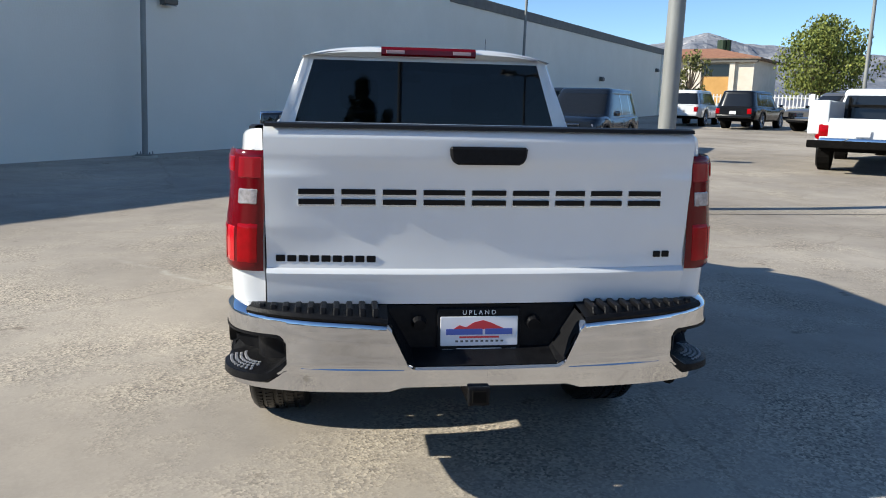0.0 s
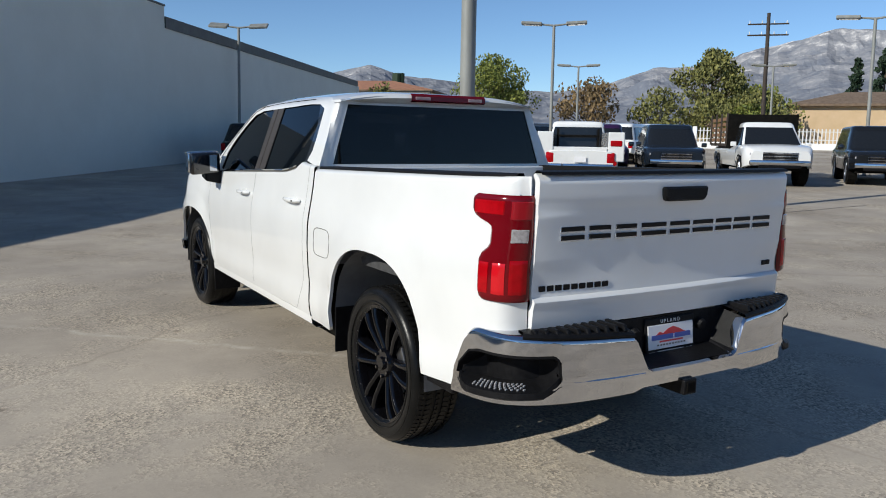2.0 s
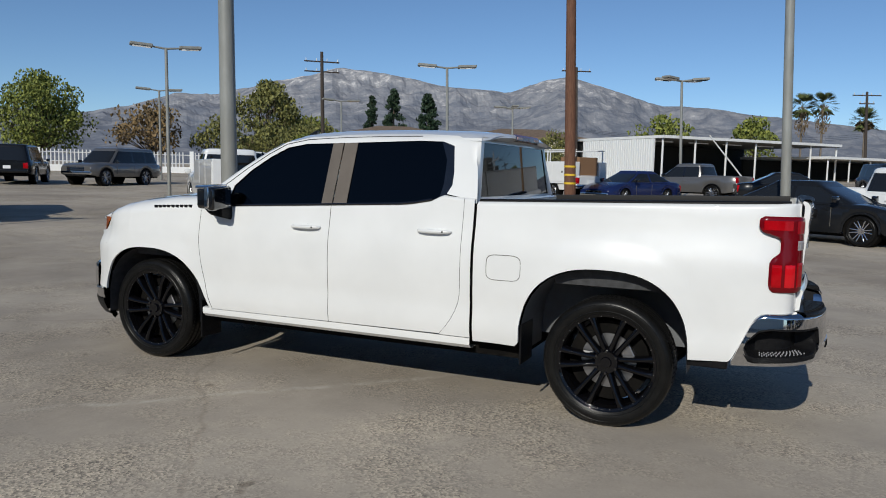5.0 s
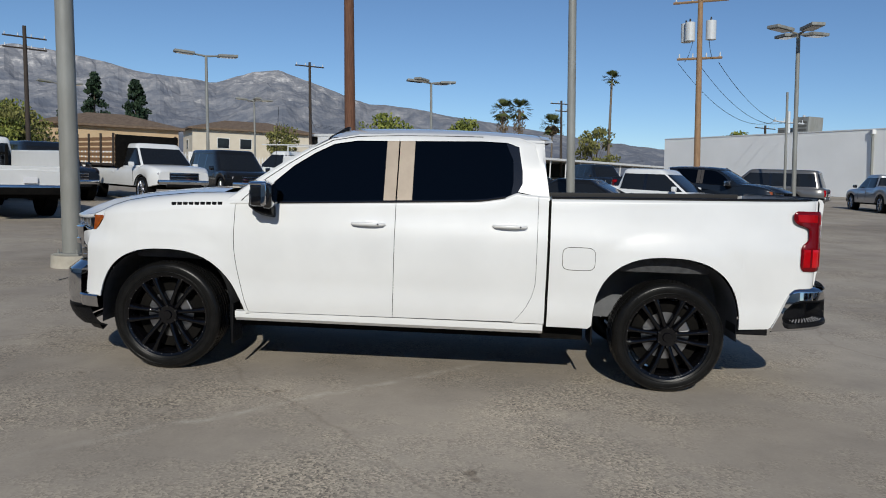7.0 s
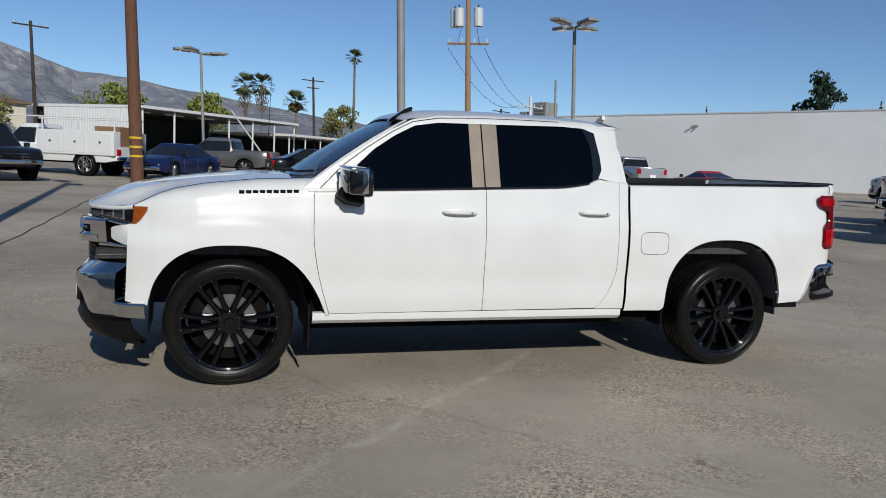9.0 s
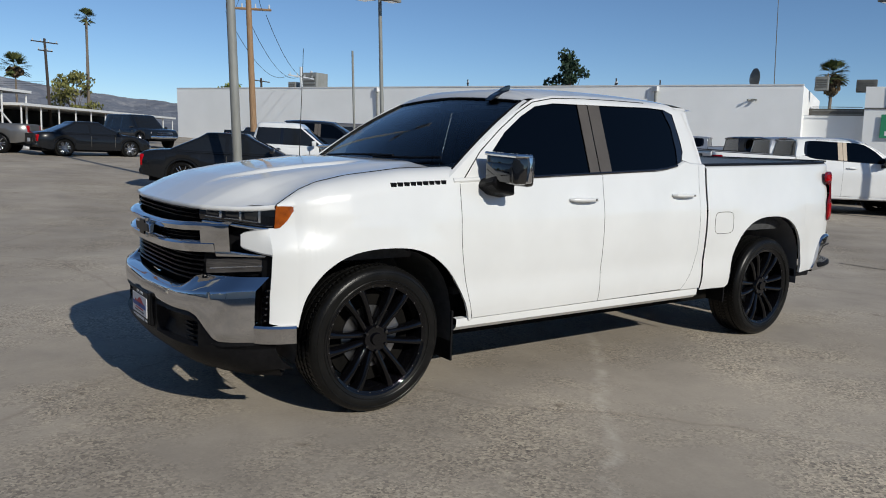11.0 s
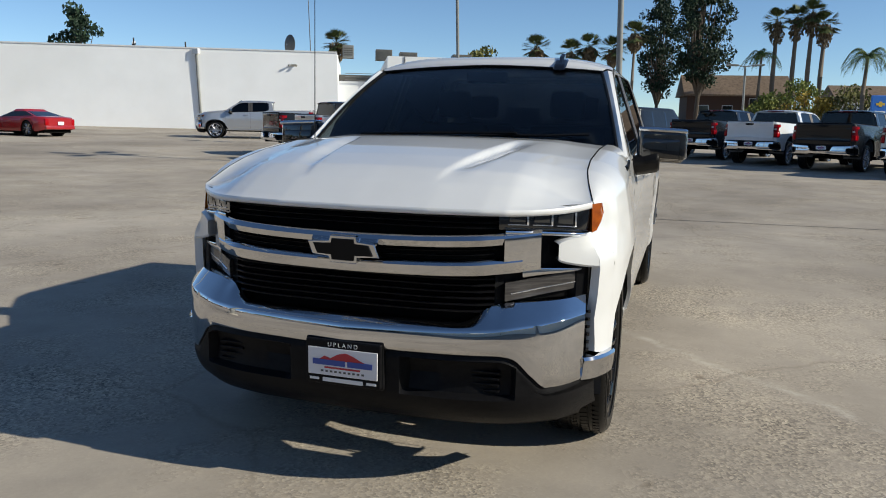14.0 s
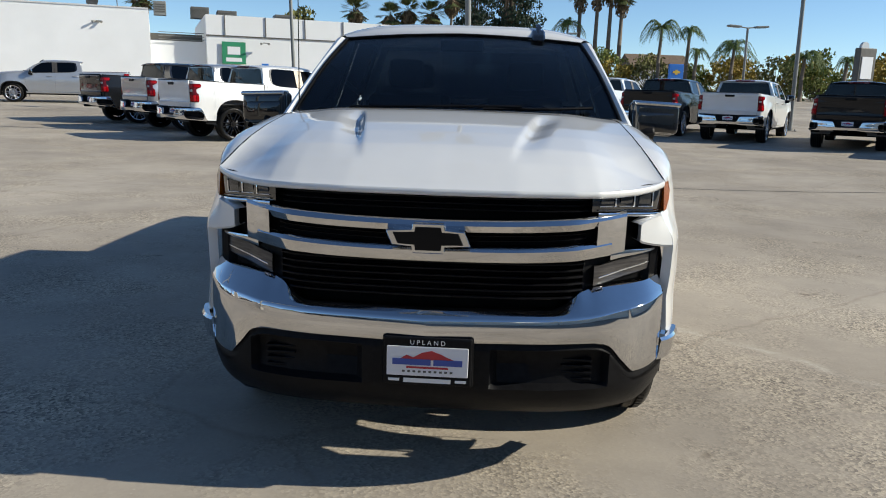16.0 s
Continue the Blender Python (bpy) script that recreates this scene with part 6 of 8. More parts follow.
def light_pole(x, y, top, arms, r0=0.085, base=0.0, label="grey steel lot lamp on a tall square pole", length=1.35, group="lot lamps", tilt=0):
    if not base:
        x, y = x - UP[0] * top, y - UP[1] * top
    z = ground_z(x, y)
    root = thing("lot_lamp", label, "lot lamp", (x, y, z), 0, group)
    h = top - z
    part("pole", lean(bm_cyl((0, 0, base), (0, 0, h), r0, r0 * 0.8, 14)), M_galv, root, smooth=True)
    if base:
        part("footing", bm_cyl((0, 0, -0.1), (0, 0, base), 0.30, 0.29, 24), M_concrete, root, "round concrete footing", smooth=True)
    part("base_plate", lean(bm_box(-0.19, 0.19, -0.19, 0.19, base, base + 0.03, 0.006)), M_galv, root)
    for sx in (-1, 1):
        for sy in (-1, 1):
            part("anchor_bolt", bm_cyl((sx * 0.14, sy * 0.14, base + 0.03), (sx * 0.14, sy * 0.14, base + 0.09), 0.014, 0.014, 6), M_galv, root)
    lamp_heads(root, h, arms, length, tilt)
    return root


# arms lie along the rows of the lot
light_pole(4.35, 7.35, 10.5, (20, 200), 0.135, 0.18, "thick weathered steel lot lamp pole on a concrete footing")
light_pole(13.5, -1.0, 10.5, (20, 200), 0.115, 0.22, "weathered steel lot lamp pole on a concrete footing")
light_pole(0.55, -13.6, 9.5, (20, 110, 200, 290), 0.085, 0.03, "dark slim steel lot lamp pole on a base plate")
light_pole(8.1, -23.3, 7.1, (0, 180), 0.075)
light_pole(-11.2, -22.6, 9.5, (20, 200), 0.08)
light_pole(-16.3, -45.3, 6.1, (10, 190), 0.09)
light_pole(-4.9, -54.7, 6.15, (10, 190), 0.09)
light_pole(18.1, 22.0, 6.25, (-42, 138), 0.075)
light_pole(30.6, 34.7, 6.2, (-42, 138), 0.075)
light_pole(26.9, 13.6, 6.35, (-60, 120), 0.075)
light_pole(41.4, 28.3, 6.45, (-42, 138), 0.075)
light_pole(49.1, 18.1, 6.45, (-60, 30, 120, 210), 0.08)
light_pole(35.9, 4.3, 6.55, (-75, -30, 105, 150), 0.08)
light_pole(21.5, -9.6, 6.95, (-60, 5, 120, 185), 0.085, 0.0)
light_pole(27.0, -11.5, 5.6, (), 0.06)
# pole by the tan wall, with two heads
light_pole(-5.2, 15.2, 8.2, (-30, 150), 0.07, 0.05, "slim steel lamp pole beside the tan wall")
light_pole(8.05, 32.6, 6.45, (-30, 150), 0.075, tilt=24)

# ---- utility poles ----
def crossarm(root, z, half, yaw, mat=None, n=4):
    r = radians(yaw)
    d = Vector((math.cos(r), math.sin(r), 0))
    c = Vector((UP[0] * z, UP[1] * z, z))
    a = part("crossarm", bm_cyl(c - d * half, c + d * half, 0.07, 0.07, 6), mat or M_wood_dark, root)
    for i in range(n):
        p = c + d * half * (-0.9 + 1.8 * i / (n - 1)) + Vector((0, 0, 0.07))
        part("insulator", bm_cyl(p, p + Vector((0, 0, 0.22)), 0.05, 0.03, 8), M_can, a)


def utility_pole(x, y, top, yaw, arms=((0.4, 1.3), (1.3, 1.3)), r=0.15, mat=None, label="tall dark timber utility pole with crossarms", sink=0.0, foot=1.0):
    x, y = x - UP[0] * top * foot, y - UP[1] * top * foot
    z = ground_z(x, y) - sink
    root = thing("utility_pole", label, "utility pole", (x, y, z), 0, "utility poles")
    h = top - z
    part("pole", lean(bm_cyl((0, 0, 0), (0, 0, h), r, r * 0.7, 12)), mat or M_wood_dark, root, smooth=True)
    for dz, half in arms:
        crossarm(root, h - dz, half, yaw, mat or M_wood_dark)
    return root


red = utility_pole(21.4, 6.3, 13.0, 100, ((0.6, 1.2),), 0.215, M_wood_pole, "thick red-brown timber pole with yellow bands", 0.0, 0.4)
for zb in (1.0, 1.3, 1.6):
    part("yellow_band", lean(bm_cyl((0, 0, zb), (0, 0, zb + 0.07), 0.216, 0.214, 14)), M_yellow, red, "yellow reflective band")
xp = utility_pole(36.4, -10.3, 12.0, 62, ((0.55, 1.45), (3.6, 1.2)), 0.19, M_wood_tan, "tan timber utility pole carrying grey transformers", 0.0, 0.65)
for i, (dx, dy) in enumerate(((-0.5, -0.45), (0.55, 0.6), (0.1, 0.5))):
    can = lean(bm_cyl((dx, dy, 8.75), (dx, dy, 9.75), 0.27, 0.27, 16))
    c_ = part("transformer", can, M_can, xp, "grey transformer can", smooth=True)
    part("bushing", lean(bm_cyl((dx, dy, 9.75), (dx, dy, 9.95), 0.06, 0.04, 8)), M_wire, c_)
utility_pole(54.4, 38.5, 12.3, -48, ((0.9, 1.6), (1.8, 1.6)), 0.2)
utility_pole(70.8, 19.0, 12.4, -60, ((0.4, 1.5),), 0.18, M_wood_dark, "brown timber utility pole with one crossarm")
utility_pole(90.5, -8.4, 11.4, -70, ((0.4, 1.5), (1.3, 0.8)), 0.18)
utility_pole(97.0, -36.0, 9.7, -60, ((0.4, 1.9),), 0.2)
utility_pole(60.0, -24.5, 8.0, -60, ((0.9, 1.9),), 0.18, M_can, "slim grey pole with a wide crossarm behind the white wall")
utility_pole(63.0, -27.0, 8.0, -60, (), 0.16, M_can, "slim grey pole behind the white wall")
utility_pole(62.0, -45.0, 8.6, -30, ((0.4, 0.5),), 0.10)
utility_pole(50.0, -55.0, 9.0, -30, ((0.6, 0.4),), 0.10)
utility_pole(42.0, -52.0, 8.2, -30, (), 0.09, M_wood_dark, "short dark mast behind the white wall")


def cable(a, b, sag, r=0.014):
    a, b = Vector(a), Vector(b)
    pts = [a.lerp(b, i / 18) - Vector((0, 0, sag * 4 * (i / 18) * (1 - i / 18))) for i in range(19)]
    tagged(part("overhead_cable", bm_tube(pts, r, 4), M_wire), "black overhead cable between the poles", "cable", "overhead cables")


for k in (-1.0, 0.0, 1.0):
    cable((37.3 + k * 0.4, -10.5 + k, 8.3), (60.5 + 0.8 * k, -24.7 + 0.9 * k, 7.2), 1.3, 0.018)
    cable((70.9 + k, 19.0 + k * 0.8, 6.2 + 0.25 * k), (90.5 + k, -8.4, 6.6 + 0.25 * k), 0.8, 0.011)
cable((70.8, 19.0, 8.0), (60.6, 15.9, 5.0), 0.3, 0.02)
cable((21.4, 6.3, 12.6), (36.4, -10.3, 11.5), 0.8, 0.008)
for k in range(3):
    cable((36.0 + 0.3 * k, -10.6 + 0.3 * k, 9.6), (35.9 + 0.6 * k, -10.9 + 0.6 * k, 8.3), 0.25, 0.015)

# ---- white buildings to the south ----
wh = thing("white_building", "long white stucco building with drain pipes and roof units", "building", kind="structure")
WV = Vector((0.911, 0.412, 0)).normalized()
WO = Vector((21.5, -40.5, 0))
WF = Vector((-WV.y, WV.x, 0))
slab("wall_long", WO, WO + WV * 56.0, 14, -1, 6.0, M_stucco_white, wh, WF)
slab("parapet", WO + WF * 0.04, WO + WV * 56.0 + WF * 0.04, 0.3, 6.003, 6.09, M_white_steel, wh, WF)
slab("wall_gap", WO - WV * 3.4 - WF * 1.2, WO - WF * 1.2, 0.4, -1, 4.25, M_stucco_white, wh, WF)
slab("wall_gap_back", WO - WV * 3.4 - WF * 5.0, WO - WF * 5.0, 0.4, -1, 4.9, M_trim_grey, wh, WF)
W2a = WO - WV * 3.4 - WF * 0.4
slab("wall_mid", W2a - WV * 13.2, W2a, 14, -1, 5.95, M_stucco_white, wh, WF)
slab("band", W2a - WV * 13.2 + WF * 0.05, W2a + WF * 0.05, 0.2, 4.62, 4.70, M_trim_grey, wh, WF)
slab("wall_low", W2a - WV * 16.6, W2a - WV * 13.203, 12, -1, 4.35, M_stucco_white, wh, WF)
# flat sheet on the solid wall, coloured as the shade of an opening
slab("garage_shade_sheet", W2a - WV * 16.3 + WF * 0.01, W2a - WV * 14.2 + WF * 0.01, 0.1, 0.3, 2.9, M_dark_in, wh, WF)
for i in range(5):
    p = W2a - WV * (2.6 * i + 1.2) + WF * 0.06
    slab("panel_joint", p, p + WV * 0.05, 0.05, 4.72, 5.94, M_trim_grey, wh, WF)
for k in (0.0, 0.22, 0.44):
    slab("stair_rail", WO - WV * 3.3 - WF * 1.0 + Vector((0, 0, 0)), WO - WV * 0.5 - WF * 1.0, 0.05, 4.3 + k, 4.34 + k, M_galv, wh, WF)


def down_pipe(s, top=5.7):
    p = WO + WV * s + WF * 0.08
    root = thing("drain_pipe", "white drain pipe with a box hopper on the wall", "drain pipe", (p.x, p.y, 0.4), 0, "drain pipes")
    part("pipe", lean(bm_cyl((0, 0, 0), (0, 0, top - 0.4), 0.085, 0.085, 10)), M_galv, root)
    part("hopper", lean(bm_box(-0.22, 0.22, -0.14, 0.14, top - 0.45, top - 0.1, 0.02)), M_white_steel, root)


for s_ in (32.0, 9.05):
    down_pipe(s_)
for s_ in (23.7, 3.0, -7.0, -13.8):
    p = WO + WV * s_ + WF * 0.05
    root = thing("flood_light", "twin-head grey flood light on the white wall", "flood light", (p.x, p.y, 5.15 if s_ > 0 else 4.3), 0, "flood lights")
    root.rotation_euler = (0, 0, math.atan2(WV.y, WV.x))
    part("bracket", bm_box(-0.2, 0.2, 0.0, 0.15, -0.03, 0.03, 0.01), M_galv, root)
    for s in (-1, 1):
        part("head", bm_cyl((s * 0.10, 0.08, 0), (s * 0.26 + 0.06, 0.24, -0.07), 0.04, 0.075, 10), M_galv, root)


def roof_unit(s, off, w, h, z, mat, nm="roof_unit", lab="grey rooftop air unit above the white parapet"):
    p = WO + WV * s - WF * off
    root = thing(nm, lab, "roof unit", (p.x, p.y, z), math.degrees(math.atan2(WV.y, WV.x)), "roof units")
    part("casing", bm_box(-w / 2, w / 2, -w / 2, w / 2, 0, h, 0.03), mat, root)
    for k in range(4):
        part("louvre", bm_box(-w * 0.4, w * 0.4, w / 2, w / 2 + 0.03, h * (0.2 + 0.17 * k), h * (0.28 + 0.17 * k)), M_trim_grey, root)


roof_unit(43.0, 5, 1.7, 1.9, 5.9, M_galv)
roof_unit(45.5, 5, 0.9, 1.1, 5.9, M_galv)
roof_unit(-0.6, 4, 0.8, 0.9, 6.0, M_galv)
roof_unit(-3.2, 5, 1.2, 0.75, 6.0, M_trim_grey)
roof_unit(-5.0, 5, 1.3, 0.6, 6.0, M_trim_grey)
roof_unit(-9.0, 5, 1.4, 0.55, 6.0, M_trim_grey)
p = WO + WV * 3.6 - WF * 3
dish = thing("satellite_dish", "dark round satellite dish on the roof edge", "satellite dish", (p.x, p.y, 6.0), 150)
rows = [[(r_ * 0.7 * math.cos(6.28319 * k / 20), 0.25 * r_ * r_ - 0.1, 0.75 + r_ * 0.7 * math.sin(6.28319 * k / 20)) for k in range(20)] for r_ in (0.05, 0.4, 0.7, 1.0)]
part("reflector", thicken(bm_grid(rows, close=True), 0.02), M_trim_grey, dish, smooth=True)
part("stand", bm_cyl((0, 0, 0), (0, 0, 0.8), 0.05, 0.05, 8), M_galv, dish)
for s_, hh in ((1.8, 9.5),):
    p = WO + WV * s_ - WF * 0.3
    mast = thing("roof_mast", "thin dark aerial mast at the white wall", "mast", (p.x, p.y, 4.0))
    part("rod", lean(bm_cyl((0, 0, 0), (0, 0, hh), 0.035, 0.02, 6)), M_trim_grey, mast)


def wall_sign(s, z, w, h, mat, lab, bars=(), off=0.04):
    p = WO + WV * s + WF * off
    root = thing("wall_sign", lab, "sign", (p.x, p.y, z), math.degrees(math.atan2(WV.y, WV.x)), "wall signs")
    part("panel", bm_box(-w / 2, w / 2, 0, 0.03, 0, h, 0.01), mat, root)
    for (a, b, c, d, mm) in bars:
        part("sign_mark", bm_box(a, b, 0.031, 0.036, c, d), mm, root)


wall_sign(-7.0, 2.3, 0.45, 0.7, M_sign_blue, "small blue parking sign on the white wall", ((-0.12, 0.12, 0.3, 0.55, M_white_ink), (-0.15, 0.15, 0.1, 0.18, M_white_ink)), -0.3)
wall_sign(-12.2, 2.3, 0.45, 0.7, M_sign_blue, "small blue parking sign on the white wall", ((-0.12, 0.12, 0.3, 0.55, M_white_ink), (-0.15, 0.15, 0.1, 0.18, M_white_ink)), -0.3)
wall_sign(-5.0, 2.9, 1.5, 1.4, M_sign_green, "green and white sign panel on the white wall", ((-0.5, 0.5, 0.15, 0.4, M_white_ink), (-0.4, 0.4, 0.6, 1.1, M_white_ink)), -0.25)

# ---- fence and boundary wall ----
def picket_fence(a, b, z0, z1, step=0.28):
    a, b = Vector(a), Vector(b)
    L = (b - a).length
    d = (b - a).normalized()
    root = thing("picket_fence", "white steel picket fence on a low wall", "fence", (a.x, a.y, 0), math.degrees(math.atan2(d.y, d.x)))
    part("base_wall", bm_box(0, L, -0.1, 0.1, -1, z0), M_stucco_white, root)
    for zz in (z0 + 0.25, z1 - 0.25):
        part("rail", bm_box(0, L, -0.03, 0.03, zz, zz + 0.06), M_white_steel, root)
    pk = bm_box(-0.045, 0.045, -0.05, -0.02, z0, z1, 0.0)
    first = part("picket", pk, M_white_steel, root)
    n = int(L / step)
    for i in range(1, min(n, 290)):
        o = new("picket", first.data)
        o.parent = root
        o.location = (i * step, 0, 0)
    for i in range(int(L / 6) + 1):
        part("post", bm_box(i * 6 - 0.16, i * 6 + 0.16, -0.16, 0.16, -1, z1 + 0.1, 0.01), M_stucco_white, root)


picket_fence((26.6, 60.0, 0), (44.0, 44.6, 0), 1.55, 2.75)
picket_fence((44.1, 44.5, 0), (61.5, 26.5, 0), 1.6, 2.75)
picket_fence((61.6, 26.4, 0), (66.0, 18.5, 0), 1.5, 2.6)

# ---- houses ----
def house(x, y, turn, w, d, h, roof_h, wall_mat, roof_mat, label, windows, hip=True, over=0.6, name="house", z0=None):
    z = ground_z(x, y) if z0 is None else z0
    root = thing(name, label, "house", (x, y, z), turn)
    part("wall", bm_box(-w / 2, w / 2, -d / 2, d / 2, -1, h), wall_mat, root)
    bm = bmesh.new()
    e = [(-w / 2 - over, -d / 2 - over), (w / 2 + over, -d / 2 - over), (w / 2 + over, d / 2 + over), (-w / 2 - over, d / 2 + over)]
    lo = [bm.verts.new((a, b, h)) for a, b in e]
    lo2 = [bm.verts.new((a, b, h + 0.22)) for a, b in e]
    k = min(w, d) / 2 if hip else 0.0
    rg = [bm.verts.new((-w / 2 + k - (0 if hip else over), 0, h + roof_h)), bm.verts.new((w / 2 - k + (0 if hip else over), 0, h + roof_h))]
    bm.faces.new(lo)
    for i in range(4):
        bm.faces.new((lo[i], lo[(i + 1) % 4], lo2[(i + 1) % 4], lo2[i]))
    bm.faces.new((lo2[0], lo2[1], rg[1], rg[0]))
    bm.faces.new((lo2[2], lo2[3], rg[0], rg[1]))
    bm.faces.new((lo2[1], lo2[2], rg[1]))
    bm.faces.new((lo2[3], lo2[0], rg[0]))
    rf = part("roof", bm, roof_mat, root)
    part("fascia", bm_box(-w / 2 - over - 0.03, w / 2 + over + 0.03, -d / 2 - over - 0.03, d / 2 + over + 0.03, h - 0.02, h + 0.16), M_shingle, rf)
    for (face, u, zz, ww, hh) in windows:
        wn = new("window")
        wn.parent = root
        if face == "s":
            wn.location = (u, -d / 2, zz)
        else:
            wn.location = (-w / 2, u, zz)
            wn.rotation_euler = (0, 0, radians(-90))
        part("frame", bm_box(-ww / 2 - 0.08, ww / 2 + 0.08, -0.05, 0.0, -0.08, hh + 0.08), M_white_steel, wn)
        part("pane", bm_box(-ww / 2, ww / 2, -0.07, -0.052, 0, hh), M_window, wn)
    return root


# two-storey building with terracotta roof beyond the tan wall
tb = house(50.0, 108.0, -42.0, 24, 14, 6.2, 2.0, M_house_cream, M_rooftile, "cream two-storey building with terracotta roof and ochre panels", (), True, 0.9)
for k in range(3):
    u = -10.0 + 7.6 * k
    part("ochre_panel", bm_box(u, u + 3.6, -7.06, -6.9, 0.3, 3.9), M_ochre, tb)
    wn = part("window", bm_box(u, u + 3.6, -7.05, -6.9, 3.92, 5.5), M_window, tb)
    part("frame", bm_box(u - 0.1, u + 3.7, -7.08, -7.0, 5.5, 5.65), M_trim_grey, wn)
    part("pier", bm_box(u - 0.85, u - 0.1, -7.4, -6.9, -0.5, 5.8), M_house_cream, tb)
    part("pier", bm_box(u + 3.7, u + 4.4, -7.4, -6.9, -0.5, 5.8), M_house_cream, tb)
part("soffit_band", bm_box(-12.5, 12.5, -7.75, -7.0, 5.8, 6.18), M_trim_grey, tb)
house(80.0, 44.5, -57, 14, 10, 3.9, 1.7, M_house_tan, M_shingle, "peach stucco house with a low brown hipped roof", (("s", 4.5, 1.6, 1.2, 1.3), ("w", 0, 1.6, 1.2, 1.2)))
house(102.0, 35.0, -62, 16, 10, 4.6, 1.6, M_house_cream, M_shingle, "cream stucco house with a brown hipped roof", (("s", -4, 2.2, 1.5, 1.3), ("s", -1.0, 2.2, 1.5, 1.3), ("s", 4.0, 2.2, 1.2, 1.2), ("w", 0, 2.0, 1.2, 1.2)))
house(84.0, 62.0, -50, 14, 10, 3.0, 1.4, M_house_tan, M_shingle, "tan house with a brown roof behind trees", ())
house(-7.5, -124.0, 188, 15, 9, 4.6, 3.4, M_timber_house, M_shingle, "dark brown timber building with a gabled roof", (("s", -5, 1.8, 1.4, 1.3), ("s", -1.5, 1.8, 1.4, 1.3), ("s", 2.5, 3.0, 1.6, 1.2), ("s", 5.5, 3.0, 1.2, 1.2)), False)
hh = house(-32.0, -156.0, 191, 11.5, 9, 5.0, 3.2, M_stucco_white, M_shingle, "pale two-storey building with a grey-brown gabled roof", (("s", -3.5, 3.2, 1.0, 1.3), ("s", -1.2, 3.2, 1.0, 1.3), ("s", 1.2, 3.2, 1.0, 1.3), ("s", 3.5, 3.2, 1.0, 1.3)), False)

# white ribbed shed and open carports
shed = thing("metal_shed", "white ribbed metal end wall of an open carport shed", "shed", (64.5, 9.9, ground_z(64, 10)), 51)
part("front_wall", bm_box(0, 10.3, 0, 0.15, -0.5, 3.9), M_corrug, shed)
first = part("rib", bm_box(-0.06, 0.06, 0.15, 0.22, -0.5, 3.9), M_corrug, shed)
for i in range(1, 33):
    o = new("rib", first.data)
    o.parent = shed
    o.location = (i * 0.315, 0, 0)
carport = thing("carport", "long open carport with thin white roof edge and posts", "carport", (64.7, 9.9, ground_z(64, 10)), -39)
part("roof", bm_box(0, 24, -1, 12, 3.95, 4.20), M_white_steel, carport)
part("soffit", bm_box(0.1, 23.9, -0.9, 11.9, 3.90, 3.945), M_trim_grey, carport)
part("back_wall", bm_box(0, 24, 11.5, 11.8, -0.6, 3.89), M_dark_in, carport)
for i in range(7):
    part("post", bm_cyl((0.3 + i * 3.9, -0.6, -0.6), (0.3 + i * 3.9, -0.6, 3.94), 0.09, 0.09, 8), M_white_steel, carport)
for i in range(5):
    part("strip_light", bm_box(1.5 + i * 4.5, 4.0 + i * 4.5, 2.0, 2.15, 3.75, 3.85), M_white_steel, carport)
car2 = thing("carport", "low open carport with slim posts beside the white wall", "carport", (80.0, -4.0, ground_z(67, 10)), -38)
part("roof", bm_box(0, 38, -1, 10, 2.6, 2.85), M_white_steel, car2)
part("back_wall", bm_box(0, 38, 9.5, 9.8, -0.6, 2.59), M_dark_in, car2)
for i in range(12):
    part("post", bm_cyl((0.3 + i * 3.4, -0.6, -0.6), (0.3 + i * 3.4, -0.6, 2.59), 0.08, 0.08, 8), M_white_steel, car2)
br = thing("gate_arm", "white slanting barrier arm beside the carport", "barrier", (37.0, 0.5, ground_z(37, 0)), -60)
part("arm", bm_cyl((0, 0, 0.3), (-2.6, 0, 3.2), 0.045, 0.035, 8), M_white_steel, br)
part("stand", bm_box(-0.12, 0.12, -0.12, 0.12, 0, 0.6, 0.02), M_white_steel, br)


# ---- trees ----
def leaf_cloud(bm, centre, radius, n, size, rng, squash=1.0):
    for _ in range(n):
        while True:
            v = Vector((rng.uniform(-1, 1), rng.uniform(-1, 1), rng.uniform(-1, 1)))
            if 0.25 < v.length < 1:
                break
        p = Vector(centre) + Vector((v.x * radius, v.y * radius, v.z * radius * squash))
        s = size * rng.uniform(0.6, 1.3)
        a = Euler((rng.uniform(0, 6.3), rng.uniform(0, 6.3), rng.uniform(0, 6.3))).to_matrix()
        q = [p + a @ Vector(c) * s for c in ((-0.5, 0, 0), (0, -0.32, 0.1), (0.5, 0, 0), (0, 0.32, 0.1))]
        bm.faces.new([bm.verts.new(c) for c in q])


